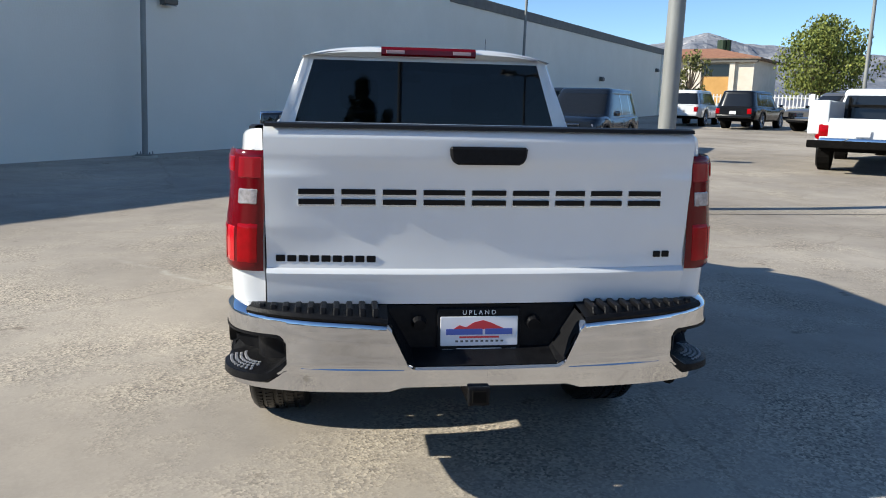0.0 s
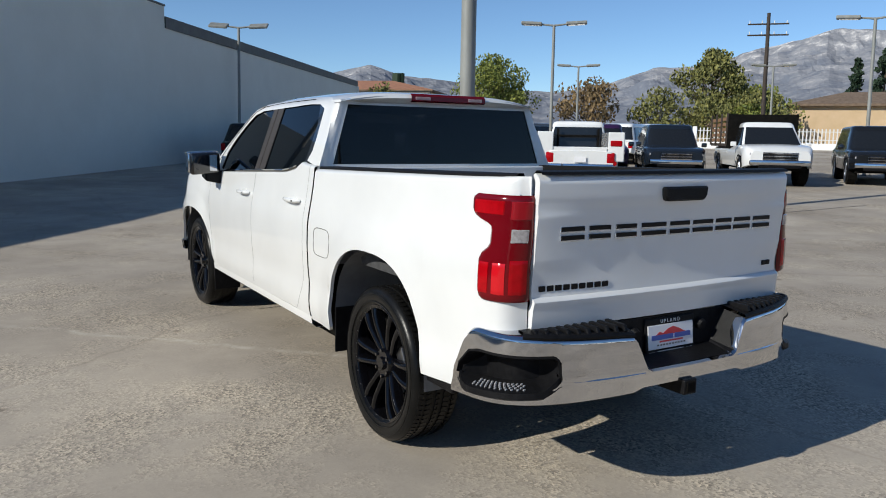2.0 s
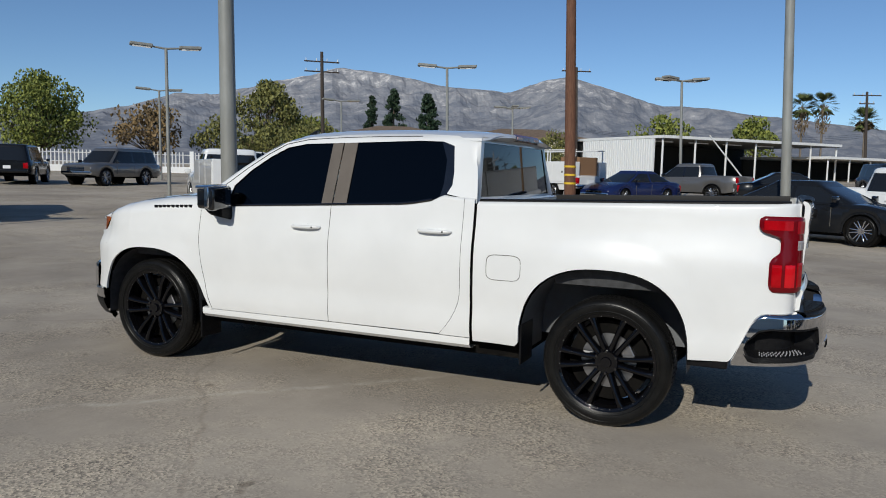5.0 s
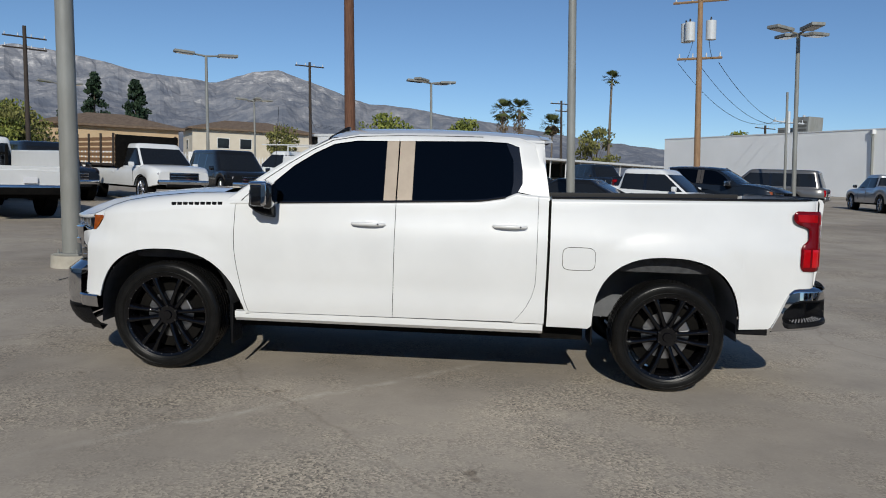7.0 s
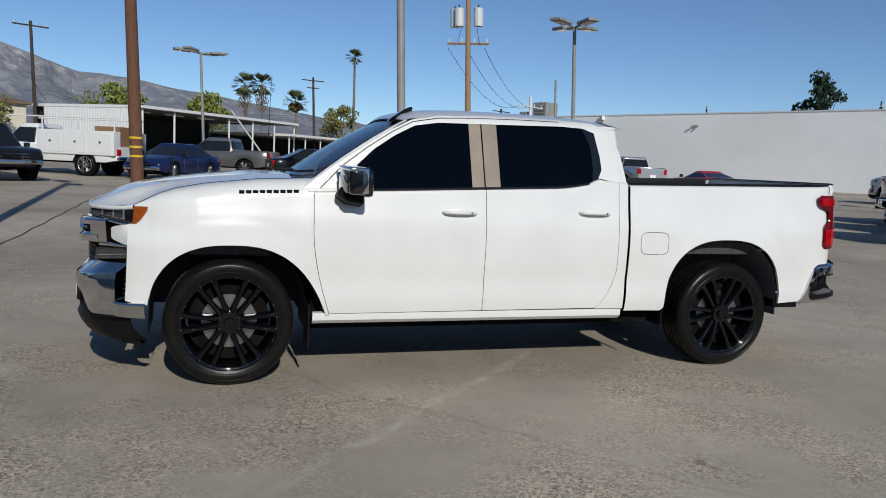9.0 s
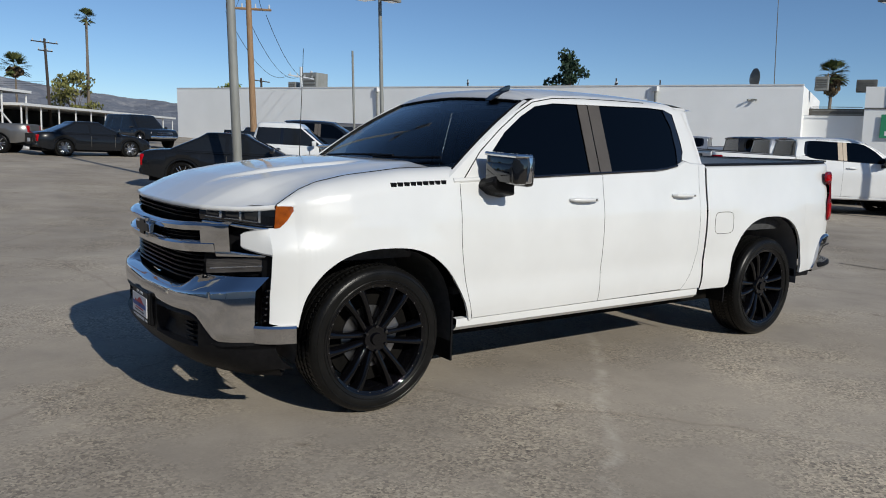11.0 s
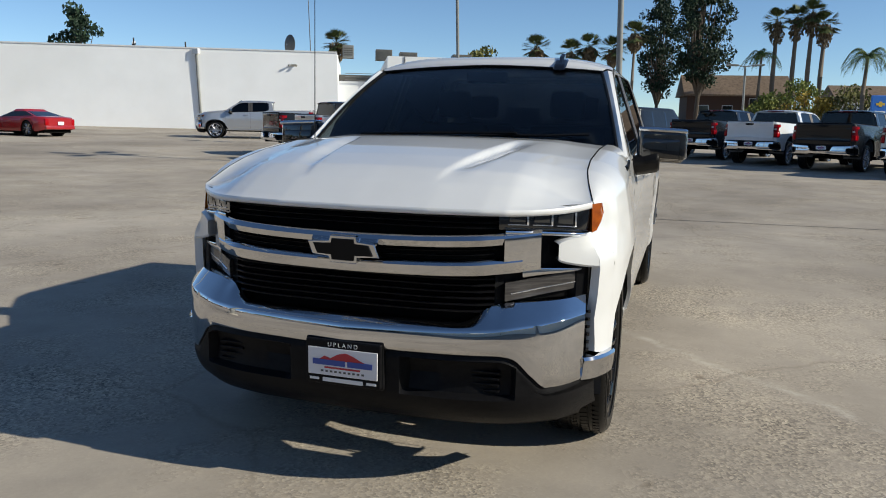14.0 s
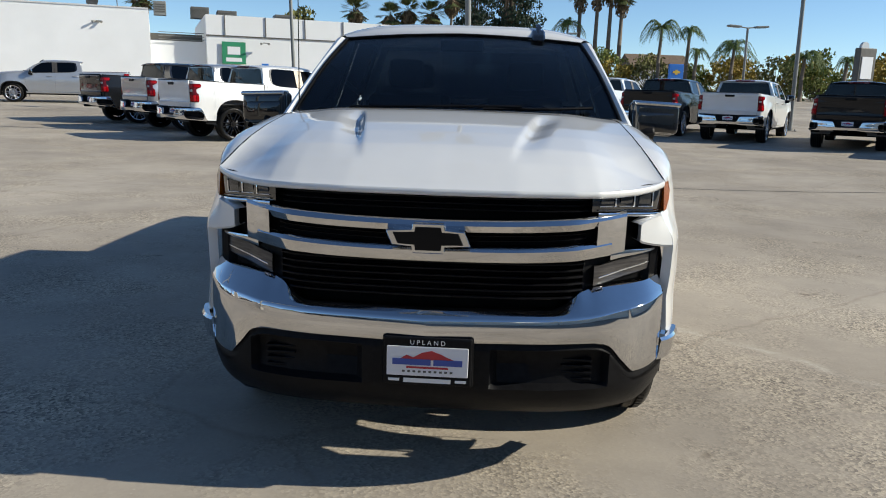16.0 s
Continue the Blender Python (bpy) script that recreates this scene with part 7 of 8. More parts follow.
def tree(x, y, height, spread_, mat, seed, label, clumps=26, leaf=0.42, trunk=0.35, per=70, sink=0.0, trunk_r=0.2):
    rng = random.Random(seed)
    root = thing("tree", label, "tree", (x, y, ground_z(x, y) - sink), rng.uniform(0, 360), "trees round the lot")
    tb_ = bmesh.new()
    bm_tube([(0, 0, -0.3), (0.1, 0.05, height * trunk * 0.5), (0.0, 0.15, height * trunk), (0.1, 0.1, height * 0.7)], [trunk_r, trunk_r * 0.8, trunk_r * 0.65, trunk_r * 0.2], 8, tb_)
    cr = bmesh.new()
    for i in range(clumps):
        a = rng.uniform(0, 6.283)
        u = rng.random()
        z = height * (trunk + (1 - trunk) * (0.08 + 0.84 * u))
        rr = spread_ * math.sqrt(max(0.05, 1 - (2 * u - 0.85) ** 2)) * rng.uniform(0.35, 0.95)
        c = (rr * math.cos(a), rr * math.sin(a), z)
        bm_tube([(0.05, 0.1, height * trunk * rng.uniform(0.7, 1.1)), (c[0] * 0.55, c[1] * 0.55, (z + height * trunk) / 2), c], [trunk_r * 0.4, trunk_r * 0.22, 0.02], 5, tb_)
        leaf_cloud(cr, c, spread_ * rng.uniform(0.24, 0.40), per, leaf, rng, 0.8)
    part("trunk", tb_, M_bark, root, smooth=True)
    part("crown", cr, mat, root)
    return root


def conifer(x, y, height, r, mat, seed, label, sink=0.0):
    rng = random.Random(seed)
    root = thing("conifer", label, "tree", (x, y, ground_z(x, y) - sink), 0, "conifers")
    part("trunk", bm_cyl((0, 0, -0.3), (0, 0, height * 0.96), 0.03 * height, 0.03, 8), M_bark, root)
    cr = bmesh.new()
    for i in range(60):
        u = (i + rng.random()) / 60
        z = height * (0.15 + 0.85 * u)
        rr = r * (1 - u) ** 0.7 * rng.uniform(0.5, 1.0) + 0.1
        a = rng.uniform(0, 6.283)
        leaf_cloud(cr, (rr * 0.7 * math.cos(a), rr * 0.7 * math.sin(a), z), r * (0.34 - 0.2 * u), 45, r * 0.16, rng, 0.6)
    part("crown", cr, mat, root)


def fan_palm(x, y, height, r, seed, label, skirt=0.0, sink=0.0, tr=0.2):
    rng = random.Random(seed)
    root = thing("palm_tree", label, "palm", (x, y, ground_z(x, y) - sink), 0, "palms")
    part("trunk", bm_tube([(0, 0, -0.3), (0.1, 0, height * 0.5), (0.05, 0.1, height)], [tr * 1.3, tr, tr * 0.8], 10), M_palm_bark, root, smooth=True)
    cr = bmesh.new()
    for i in range(44):
        a = rng.uniform(0, 6.283)
        el = rng.uniform(-0.7, 1.3)
        d = Vector((math.cos(a) * math.cos(el), math.sin(a) * math.cos(el), math.sin(el)))
        side = d.cross(Vector((0, 0, 1))).normalized()
        tip0 = Vector((0.05, 0.1, height)) + d * r * 0.45
        for j in range(-5, 6):
            b = (d + side * j * 0.16 - Vector((0, 0, 0.03 * j * j * 0.3))).normalized()
            e = tip0 + b * r * 0.55 - Vector((0, 0, 0.06 * r))
            n2 = b.cross(d if j else Vector((0, 0, 1))).normalized() * 0.0
            w = side * r * 0.035
            cr.faces.new([cr.verts.new(v) for v in (tip0, tip0.lerp(e, 0.6) + w, e, tip0.lerp(e, 0.6) - w)])
        cr.faces.new([cr.verts.new(v) for v in (Vector((0.05, 0.1, height)) + side * 0.02, Vector((0.05, 0.1, height)) - side * 0.02, tip0 - side * 0.02, tip0 + side * 0.02)])
    part("crown", cr, M_leaf_palm, root, "grey-green fan fronds")
    if skirt:
        sk = bmesh.new()
        leaf_cloud(sk, (0.05, 0.1, height - skirt * 0.45), skirt * 0.5, 420, 0.6, rng, 1.0)
        for v in sk.verts:
            v.co.x, v.co.y = v.co.x * r * 0.45 / (skirt * 0.5), v.co.y * r * 0.45 / (skirt * 0.5)
        part("dry_skirt", sk, M_skirt, root, "dry brown frond skirt")


def feather_palm(x, y, height, r, seed, label):
    rng = random.Random(seed)
    root = thing("palm_tree", label, "palm", (x, y, ground_z(x, y)), 0, "palms")
    part("trunk", bm_tube([(0, 0, -0.3), (0.1, 0, height * 0.5), (0.0, 0.1, height)], [0.26, 0.22, 0.16], 10), M_palm_bark, root, smooth=True)
    cr = bmesh.new()
    for i in range(26):
        a = rng.uniform(0, 6.283)
        up = rng.uniform(0.2, 1.5)
        d = Vector((math.cos(a), math.sin(a), 0))
        side = Vector((-d.y, d.x, 0))
        last = None
        for k in range(19):
            u = k / 18
            p = Vector((0, 0.1, height)) + d * r * u * (1 - 0.15 * up) + Vector((0, 0, r * (up * u - (0.6 + up * 0.75) * u * u)))
            if k:
                cr.faces.new([cr.verts.new(v) for v in (last - side * 0.025, p - side * 0.02, p + side * 0.02, last + side * 0.025)])
                for s in (-1, 1):
                    for f_ in (0.15, 0.65):
                        b0 = last.lerp(p, f_)
                        b1 = last.lerp(p, f_ + 0.28)
                        tip = b0 + side * s * r * rng.uniform(0.16, 0.24) * math.sin(math.pi * min(1, 0.2 + u * 0.75)) + (p - last) * 1.5 - Vector((0, 0, r * rng.uniform(0.06, 0.16)))
                        cr.faces.new([cr.verts.new(v) for v in (b0, b1, tip)])
            last = p
    part("crown", cr, M_leaf_feather, root, "arching green feather fronds")


tree(38.0, 54.8, 7.6, 4.0, M_leaf_green, 3, "full green broadleaf tree behind the fence", 52, 0.26, 0.22, 190)
tree(29.0, 59.5, 5.6, 1.8, M_leaf_olive, 4, "thin dry-leaved tree beside the cream building", 16, 0.3, 0.3, 40)
tree(49.0, 54.0, 6.0, 3.4, M_leaf_dry, 5, "rusty autumn tree behind the fence", 26, 0.36, 0.25, 80)
tree(55.0, 50.5, 5.4, 3.0, M_leaf_olive, 6, "olive-leaved tree behind the fence", 22, 0.36, 0.2, 80)
tree(65.2, 52.6, 10.0, 3.8, M_leaf_olive, 7, "tall rounded olive-brown tree", 44, 0.4, 0.25, 110)
for i, (xx, yy, hh_, ss) in enumerate(((62, 44.5, 5.2, 3.6), (66, 47, 5.6, 3.6), (59, 47, 4.6, 3.2), (70, 51.5, 6.0, 3.6), (76, 58, 6.4, 3.6), (60, 43.5, 4.0, 2.6))):
    tree(xx, yy, hh_, ss, M_leaf_green if i % 2 else M_leaf_olive, 20 + i, "dense green shrubby tree behind the fence", 24, 0.36, 0.12, 90)
tree(95.0, 28.0, 5.5, 3.2, M_leaf_olive, 31, "small green tree between the houses", 18, 0.4, 0.2, 70)
tree(120.0, 17.0, 9.0, 5.0, M_leaf_green, 32, "broad green tree beyond the shed", 26, 0.6, 0.2, 80)
tree(122.0, 4.0, 8.6, 4.6, M_leaf_green, 33, "broad green tree beyond the carport", 24, 0.6, 0.2, 80)
tree(150.0, -22.0, 10.0, 5.0, M_leaf_olive, 34, "hazy tree beyond the carport roofs", 20, 0.7, 0.2, 70)
tree(112.0, -38.0, 8.0, 3.5, M_leaf_green, 35, "green tree behind the white wall", 20, 0.5, 0.2, 70)
tree(52.0, -50.0, 10.4, 2.3, M_leaf_pine, 36, "dark dense tree above the white wall", 26, 0.4, 0.3, 90)
tree(25.6, -94.3, 10.2, 3.4, M_leaf_olive, 37, "grey-green tree above the white roof", 24, 0.6, 0.4, 70)
conifer(152.0, 74.0, 17.0, 5.0, M_leaf_pine, 41, "dark green conifer against the mountains")
conifer(158.0, 86.0, 18.8, 5.0, M_leaf_pine, 42, "dark green conifer against the mountains")
conifer(158.0, 92.0, 17.5, 4.0, M_leaf_pine, 43, "dark green conifer beyond the houses")
tree(4.0, -119.5, 21.0, 3.6, M_leaf_pine, 44, "tall dark pine with clumped limbs beyond the lot", 70, 0.42, 0.18, 110, 0.0, 0.35)
tree(-2.0, -108.0, 23.5, 4.2, M_leaf_pine, 45, "tall dark pine with clumped limbs beyond the lot", 80, 0.45, 0.2, 120, 0.0, 0.4)
fan_palm(150.0, -24.5, 20.0, 2.2, 51, "tall slim fan palm beyond the carport", 0.0, 0.0, 0.28)
fan_palm(150.0, -3.0, 13.0, 3.0, 52, "shaggy fan palm with a dry skirt", 6.0)
fan_palm(154.0, -6.5, 13.6, 3.0, 53, "shaggy fan palm with a dry skirt", 6.0)
fan_palm(160.0, -14.0, 11.0, 3.2, 54, "round fan palm beside the shaggy pair", 2.0)
fan_palm(40.5, -80.0, 9.3, 2.0, 55, "fan palm rising behind the white wall", 2.5)
for i, (xx, yy, hh_) in enumerate(((18.8, -95.9, 9.9), (14.3, -96.7, 9.3), (11.9, -97.0, 10.0), (8.8, -97.4, 9.8), (6.2, -97.6, 11.6))):
    fan_palm(xx, yy, hh_, 2.2, 60 + i, "fan palm behind the low white building", 2.4)
for i, (xx, yy, hh_) in enumerate(((-12.6, -117.0, 15.2), (-15.2, -116.8, 15.6), (-17.2, -116.5, 16.2), (-18.9, -116.3, 14.6))):
    fan_palm(xx, yy, hh_, 2.4, 70 + i, "tall fan palm with a thick dry skirt", 3.6, 0.0, 0.34)
for i, (xx, yy, hh_, rr) in enumerate(((-18.0, -81.0, 7.5, 2.9), (-20.9, -80.3, 7.2, 1.9), (-25.4, -79.0, 5.5, 2.9), (-32.1, -76.9, 4.5, 2.6), (-35.8, -75.4, 4.1, 1.9), (-10.8, -117.2, 10.4, 3.2), (-21.8, -80.1, 5.0, 1.6))):
    feather_palm(xx, yy, hh_, rr, 80 + i, "feather palm with arching green fronds")
for i, (xx, yy, hh_, ss, mm) in enumerate(((-36, -90, 5.0, 3.5, M_leaf_yellow), (-40, -92, 5.6, 3.6, M_leaf_green), (-47, -90, 5.4, 3.6, M_leaf_yellow), (-53, -86, 9.6, 4.4, M_leaf_green), (-30, -95, 5.2, 3.6, M_leaf_yellow), (-57, -82, 5.4, 3.8, M_leaf_yellow), (-14, -100, 6.0, 3.6, M_leaf_green), (-62, -78, 6.5, 4.0, M_leaf_green))):
    tree(xx, yy, hh_, ss, mm, 95 + i, "roadside tree with %s leaves" % ("yellow" if mm is M_leaf_yellow else "green"), 20, 0.45, 0.15, 70)

for i in range(13):
    xx = -9.0 - 4.4 * i
    tree(xx, -86.0 + 0.9 * i, 3.6 + 0.5 * (i % 3), 3.2, (M_leaf_green, M_leaf_yellow, M_leaf_olive)[i % 3], 130 + i, "low %s roadside shrub" % ("green", "yellow", "olive")[i % 3], 20, 0.4, 0.06, 60)

# a rooftop chimney tank on a distant roof, and the dealer signs
tk = thing("roof_tank", "dark latticed tank on the terracotta roof", "roof tank", (57.0, 109.0, 9.6), 10)
for k in range(5):
    part("tank_panel", bm_cyl((0.55 * math.cos(1.257 * k), 0.55 * math.sin(1.257 * k), 0), (0.55 * math.cos(1.257 * k), 0.55 * math.sin(1.257 * k), 2.2), 0.5, 0.5, 8), M_leaf_pine, tk)
sg = thing("dealer_sign", "blue lot sign with a gold shape and pale bar", "sign", (-14.8, -58.1, ground_z(-14, -58)), 12)
part("post", bm_cyl((0, 0, 0), (0, 0, 1.8), 0.08, 0.08, 8), M_galv, sg)
part("panel", bm_box(-0.62, 0.62, -0.12, 0.12, 1.65, 3.2, 0.03), M_sign_blue, sg)
part("gold_shape", bm_prism([(a * 0.7, 2.55 + (b - 3.375) * 0.7) for a, b in ((-0.45, 3.25), (-0.15, 3.25), (-0.15, 3.1), (0.15, 3.1), (0.15, 3.25), (0.45, 3.25), (0.45, 3.5), (0.15, 3.5), (0.15, 3.65), (-0.15, 3.65), (-0.15, 3.5), (-0.45, 3.5))], "y", 0.12, 0.14), M_sign_gold, sg)
part("sign_bar", bm_box(-0.4, 0.4, 0.12, 0.135, 1.85, 2.05), M_white_ink, sg)
sp = thing("pylon_sign", "dark pylon sign with a pale face", "sign", (-25.7, -49.2, ground_z(-25.7, -49.2)), 24)
part("pylon", bm_box(-0.75, 0.75, -0.25, 0.25, 0, 4.3, 0.05), M_trim_grey, sp)
part("pale_face", bm_box(-0.45, 0.55, 0.25, 0.29, 2.2, 3.7), M_white_ink, sp)
part("round_badge", bm_cyl((0.2, -0.1, 4.35), (0.2, 0.1, 4.35), 0.36, 0.36, 20), M_can, sp)

# ---- other parked vehicles ----
KINDS = {
    "suv": dict(L=5.35, W=1.02, wb=3.0, fo=0.95, r=0.40, deck=[(-2.75, 1.08), (-1.9, 1.10), (1.15, 1.06), (1.5, 1.10), (2.3, 1.06), (2.62, 0.98)], cab=(-2.52, -2.28, 0.62, 1.45), roof=1.90, wt=0.74, split=(-1.35, -0.35), low=0.42),
    "crossover": dict(L=4.6, W=0.92, wb=2.68, fo=0.90, r=0.36, deck=[(-2.35, 0.95), (-1.6, 0.99), (0.95, 0.95), (1.3, 0.98), (2.0, 0.92), (2.25, 0.84)], cab=(-2.15, -1.85, 0.45, 1.2), roof=1.66, wt=0.66, split=(-1.1, -0.3), low=0.28),
    "sedan": dict(L=4.75, W=0.91, wb=2.75, fo=0.95, r=0.335, deck=[(-2.4, 0.92), (-1.7, 0.98), (-1.0, 0.95), (0.9, 0.92), (1.3, 0.92), (2.0, 0.80), (2.3, 0.68)], cab=(-1.75, -0.85, 0.25, 1.25), roof=1.45, wt=0.58, split=(-0.25,), low=0.24),
    "coupe": dict(L=4.45, W=0.90, wb=2.45, fo=0.95, r=0.33, deck=[(-2.2, 0.84), (-1.5, 0.88), (0.7, 0.80), (1.2, 0.80), (1.9, 0.68), (2.2, 0.55)], cab=(-1.75, -0.75, -0.05, 0.85), roof=1.20, wt=0.55, split=(), low=0.20),
    "compact_pickup": dict(L=5.35, W=0.94, wb=3.26, fo=0.92, r=0.38, deck=[(-2.65, 1.22), (-0.85, 1.22), (-0.8, 1.12), (1.1, 1.08), (1.4, 1.08), (2.2, 1.02), (2.5, 0.92)], cab=(-0.88, -0.72, 0.55, 1.40), roof=1.78, wt=0.66, split=(0.05,), low=0.40, bed=(-2.6, -0.95)),
    "cab_truck": dict(L=6.3, W=1.03, wb=3.9, fo=1.0, r=0.42, deck=[(-3.1, 1.15), (0.4, 1.15), (1.9, 1.18), (2.2, 1.25), (2.8, 1.20), (3.1, 1.10)], cab=(0.45, 0.52, 1.25, 2.05), roof=1.98, wt=0.74, split=(), low=0.52),
}


def make_vehicle(kind, name, label, category, body, x, y, turn, rim_mat=None, group="parked vehicles", chrome=True, at_wheel=None):
    k = KINDS[kind]
    L, W, r = k["L"], k["W"], k["r"]
    root = thing(name, label, category, on_lot(x, y), turn, group)
    yf = L / 2 - k["fo"]
    yr = yf - k["wb"]

    def deck(v):
        return smooth_table(k["deck"], v)

    def half(v):
        e = max(0.0, abs(v) - (L / 2 - 0.55)) / 0.55
        return W * (1 - 0.16 * e ** 2.2)

    def low(v):
        for c in (yf, yr):
            d = abs(v - c) / (r + 0.085)
            if d < 1:
                return max(k["low"], r + (r + 0.06) * (1 - d ** 2.3) ** 0.45 - 0.02)
        return k["low"] + (0.10 * max(0, abs(v) - (L / 2 - 0.5)) / 0.5)

    ys = spread(-L / 2, L / 2, 0.11, [c + (r + 0.085) * math.sin(radians(d)) for c in (yf, yr) for d in range(-90, 91, 10)])
    bed = k.get("bed")
    rows = []
    for v in ys:
        w, lo, hi = half(v), low(v), deck(v)
        e = max(0.0, abs(v) - (L / 2 - 0.12)) / 0.12
        hi -= 0.05 * e
        prof = [(w - 0.10, lo), (w - 0.03, lo + 0.015), (w, lo + (hi - lo) * 0.30), (w + 0.005, lo + (hi - lo) * 0.6), (w - 0.025, hi - 0.07), (w - 0.07, hi - 0.015), (w - 0.13, hi), (w * 0.45, hi + 0.02), (0, hi + 0.028)]
        if bed and bed[0] < v < bed[1]:
            prof = prof[:7] + [(w - 0.16, hi - 0.02), (w - 0.17, hi - 0.45), (0, hi - 0.45)]
            prof.pop(-3)
        rows.append([(a, v, b) for a, b in prof] + [(-a, v, b) for a, b in prof[-2::-1]])
    n = min(len(q) for q in rows)
    rows = [q if len(q) == n else q[:n // 2] + [q[len(q) // 2]] + q[-(n // 2):] for q in rows]
    bm = bm_grid(rows)
    bm.verts.ensure_lookup_table()
    for o in (0, (len(rows) - 1) * n):
        bm.faces.new([bm.verts[o + j] for j in range(n)])
    part("body", bm, body, root, smooth=True)
    part("underside", bm_box(-W * 0.8, W * 0.8, -L / 2 + 0.2, L / 2 - 0.25, k["low"] - 0.06, k["low"] + 0.25), M_under, root)
    # cabin
    rb, rt, ft, fb = k["cab"]
    R, wt = k["roof"], k["wt"]
    wb_ = W - 0.07
    base = lambda v: deck(v) - 0.01
    N = 56

    def hull_pt(i, h, out=0.0, shrink=1.0, lift=0.0):
        """A place on the rounded cabin at perimeter step i and height fraction h."""
        a = 6.28319 * (i + 0.5) / N
        c, q = math.cos(a), math.sin(a)
        cx, qy = math.copysign(abs(c) ** 0.22, c), math.copysign(abs(q) ** 0.22, q)
        w = (wb_ + (wt + 0.03 - wb_) * max(0.0, h) ** 1.1) * shrink + out
        hh_ = max(0.0, h)
        y0, y1 = rb + (rt - rb) * hh_, fb + (ft - fb) * hh_
        mid_, half_ = (y0 + y1) / 2, (y1 - y0) / 2 * shrink + out
        bow = 0.05 * (1 - abs(cx)) * (1 if q > 0 else 0.5) * math.copysign(1, q)
        z0 = base(min(max((rb + fb) / 2 + (fb - rb) / 2 * qy, rb), fb))
        return (w * cx, mid_ + half_ * qy + bow, z0 + (R - 0.075 - z0) * h + lift)

    part("glasshouse", bm_grid([[hull_pt(i, h) for i in range(N)] for h in (0.04, 0.2, 0.4, 0.6, 0.75, 0.90)], close=True), M_window, root, "dark wraparound glass", smooth=2)
    part("belt", bm_grid([[hull_pt(i, h, o) for i in range(N)] for h, o in ((-0.04, 0.02), (0.0, 0.016), (0.05, 0.006), (0.07, 0.003))], close=True), body, root, smooth=2)
    top = bm_grid([[hull_pt(i, h, o, k_, l_) for i in range(N)] for h, o, k_, l_ in ((0.86, 0.004, 1.0, 0), (0.90, 0.009, 1.0, 0), (0.95, 0.008, 1.0, 0.01), (1.0, 0.0, 0.99, 0.022), (1.0, 0.0, 0.94, 0.05), (1.0, 0.0, 0.85, 0.066), (1.0, 0.0, 0.6, 0.075), (1.0, 0.0, 0.3, 0.078))], close=True)
    top.verts.ensure_lookup_table()
    top.faces.new([top.verts[7 * N + i] for i in range(N)])
    part("roof", top, body, root, smooth=2)
    for c0 in (N // 8, 3 * N // 8, 5 * N // 8, 7 * N // 8):
        part("corner_pillar", bm_grid([[hull_pt(i % N, h, 0.006) for i in range(c0 - 2, c0 + 2)] for h in (0.04, 0.25, 0.5, 0.75, 0.90)]), body, root, smooth=True)
    for side in (-1, 1):
        for v in k["split"]:
            def side_pt(v_, h):
                w = wb_ + (wt + 0.03 - wb_) * h ** 1.1
                z0 = base(v_)
                return (side * (w + 0.004), v_, z0 + (R - 0.075 - z0) * h)
            part("door_pillar", bm_grid([[side_pt(v + d, h) for d in (-0.045, 0.045)] for h in (0.05, 0.3, 0.6, 0.89)]), M_gloss if R > 1.7 else body, root)
    # ends
    dark = M_plastic
    ef, er = L / 2, -L / 2
    zf, zr = deck(ef) , deck(er)
    br_mat = M_chrome if chrome else body
    part("grille", bm_box(-W * 0.5, W * 0.5, ef - 0.06, ef + 0.012, zf - 0.34, zf - 0.08, 0.02), M_gloss, root)
    for i in range(3):
        part("grille_bar", bm_box(-W * 0.5, W * 0.5, ef + 0.005, ef + 0.025, zf - 0.31 + 0.09 * i, zf - 0.275 + 0.09 * i, 0.004), M_chrome if chrome else M_trim_grey, root)
    part("front_bumper", bm_box(-W * 0.86, W * 0.86, ef - 0.14, ef + 0.03, k["low"] + 0.10, k["low"] + 0.27, 0.05), br_mat, root, smooth=True)
    part("rear_bumper", bm_box(-W * 0.86, W * 0.86, er - 0.04, er + 0.12, k["low"] + 0.10, k["low"] + 0.27, 0.05), br_mat if kind in ("cab_truck", "compact_pickup") else body, root, smooth=True)
    for s in (-1, 1):
        part("head_lamp", bm_box(s * W * 0.54, s * W * 0.86, ef - 0.16, ef - 0.015, zf - 0.24, zf - 0.09, 0.03), M_clear, root, smooth=True)
        part("tail_lamp", bm_box(s * W * 0.66, s * W * 0.875, er - 0.005, er + 0.12, zr - 0.36, zr - 0.07, 0.03), M_redlens, root, smooth=True)
        m_ = new("door_mirror")
        m_.parent = root
        part("housing", bm_box(s * (W + 0.02), s * (W + 0.20), fb - 0.42, fb - 0.30, base(0.4) + 0.04, base(0.4) + 0.19, 0.03), M_gloss if body is not M_white else body, m_, smooth=True)
        for i, cy in enumerate((yf, yr)):
            wheel(root, s * (W - 0.15), cy, s, rim_mat or M_alloy, False, r)
        for v in list(k["split"]) + [fb - 0.5]:
            part("door_seam", bm_box(s * (W - 0.004), s * (W + 0.008), v - 0.006, v + 0.006, k["low"] + 0.16, deck(v) - 0.08), M_trim_grey, root)
        part("door_handle", bm_box(s * (W - 0.002), s * (W + 0.025), -0.2, -0.02, deck(0) - 0.20, deck(0) - 0.165, 0.008), body, root)
    part("number_plate", bm_box(-0.16, 0.16, er - 0.052, er - 0.04, k["low"] + 0.30, k["low"] + 0.45), M_plate, root)
    part("lower_grille", bm_box(-W * 0.6, W * 0.6, ef - 0.05, ef + 0.034, k["low"] + 0.02, k["low"] + 0.11, 0.02), M_plastic, root)
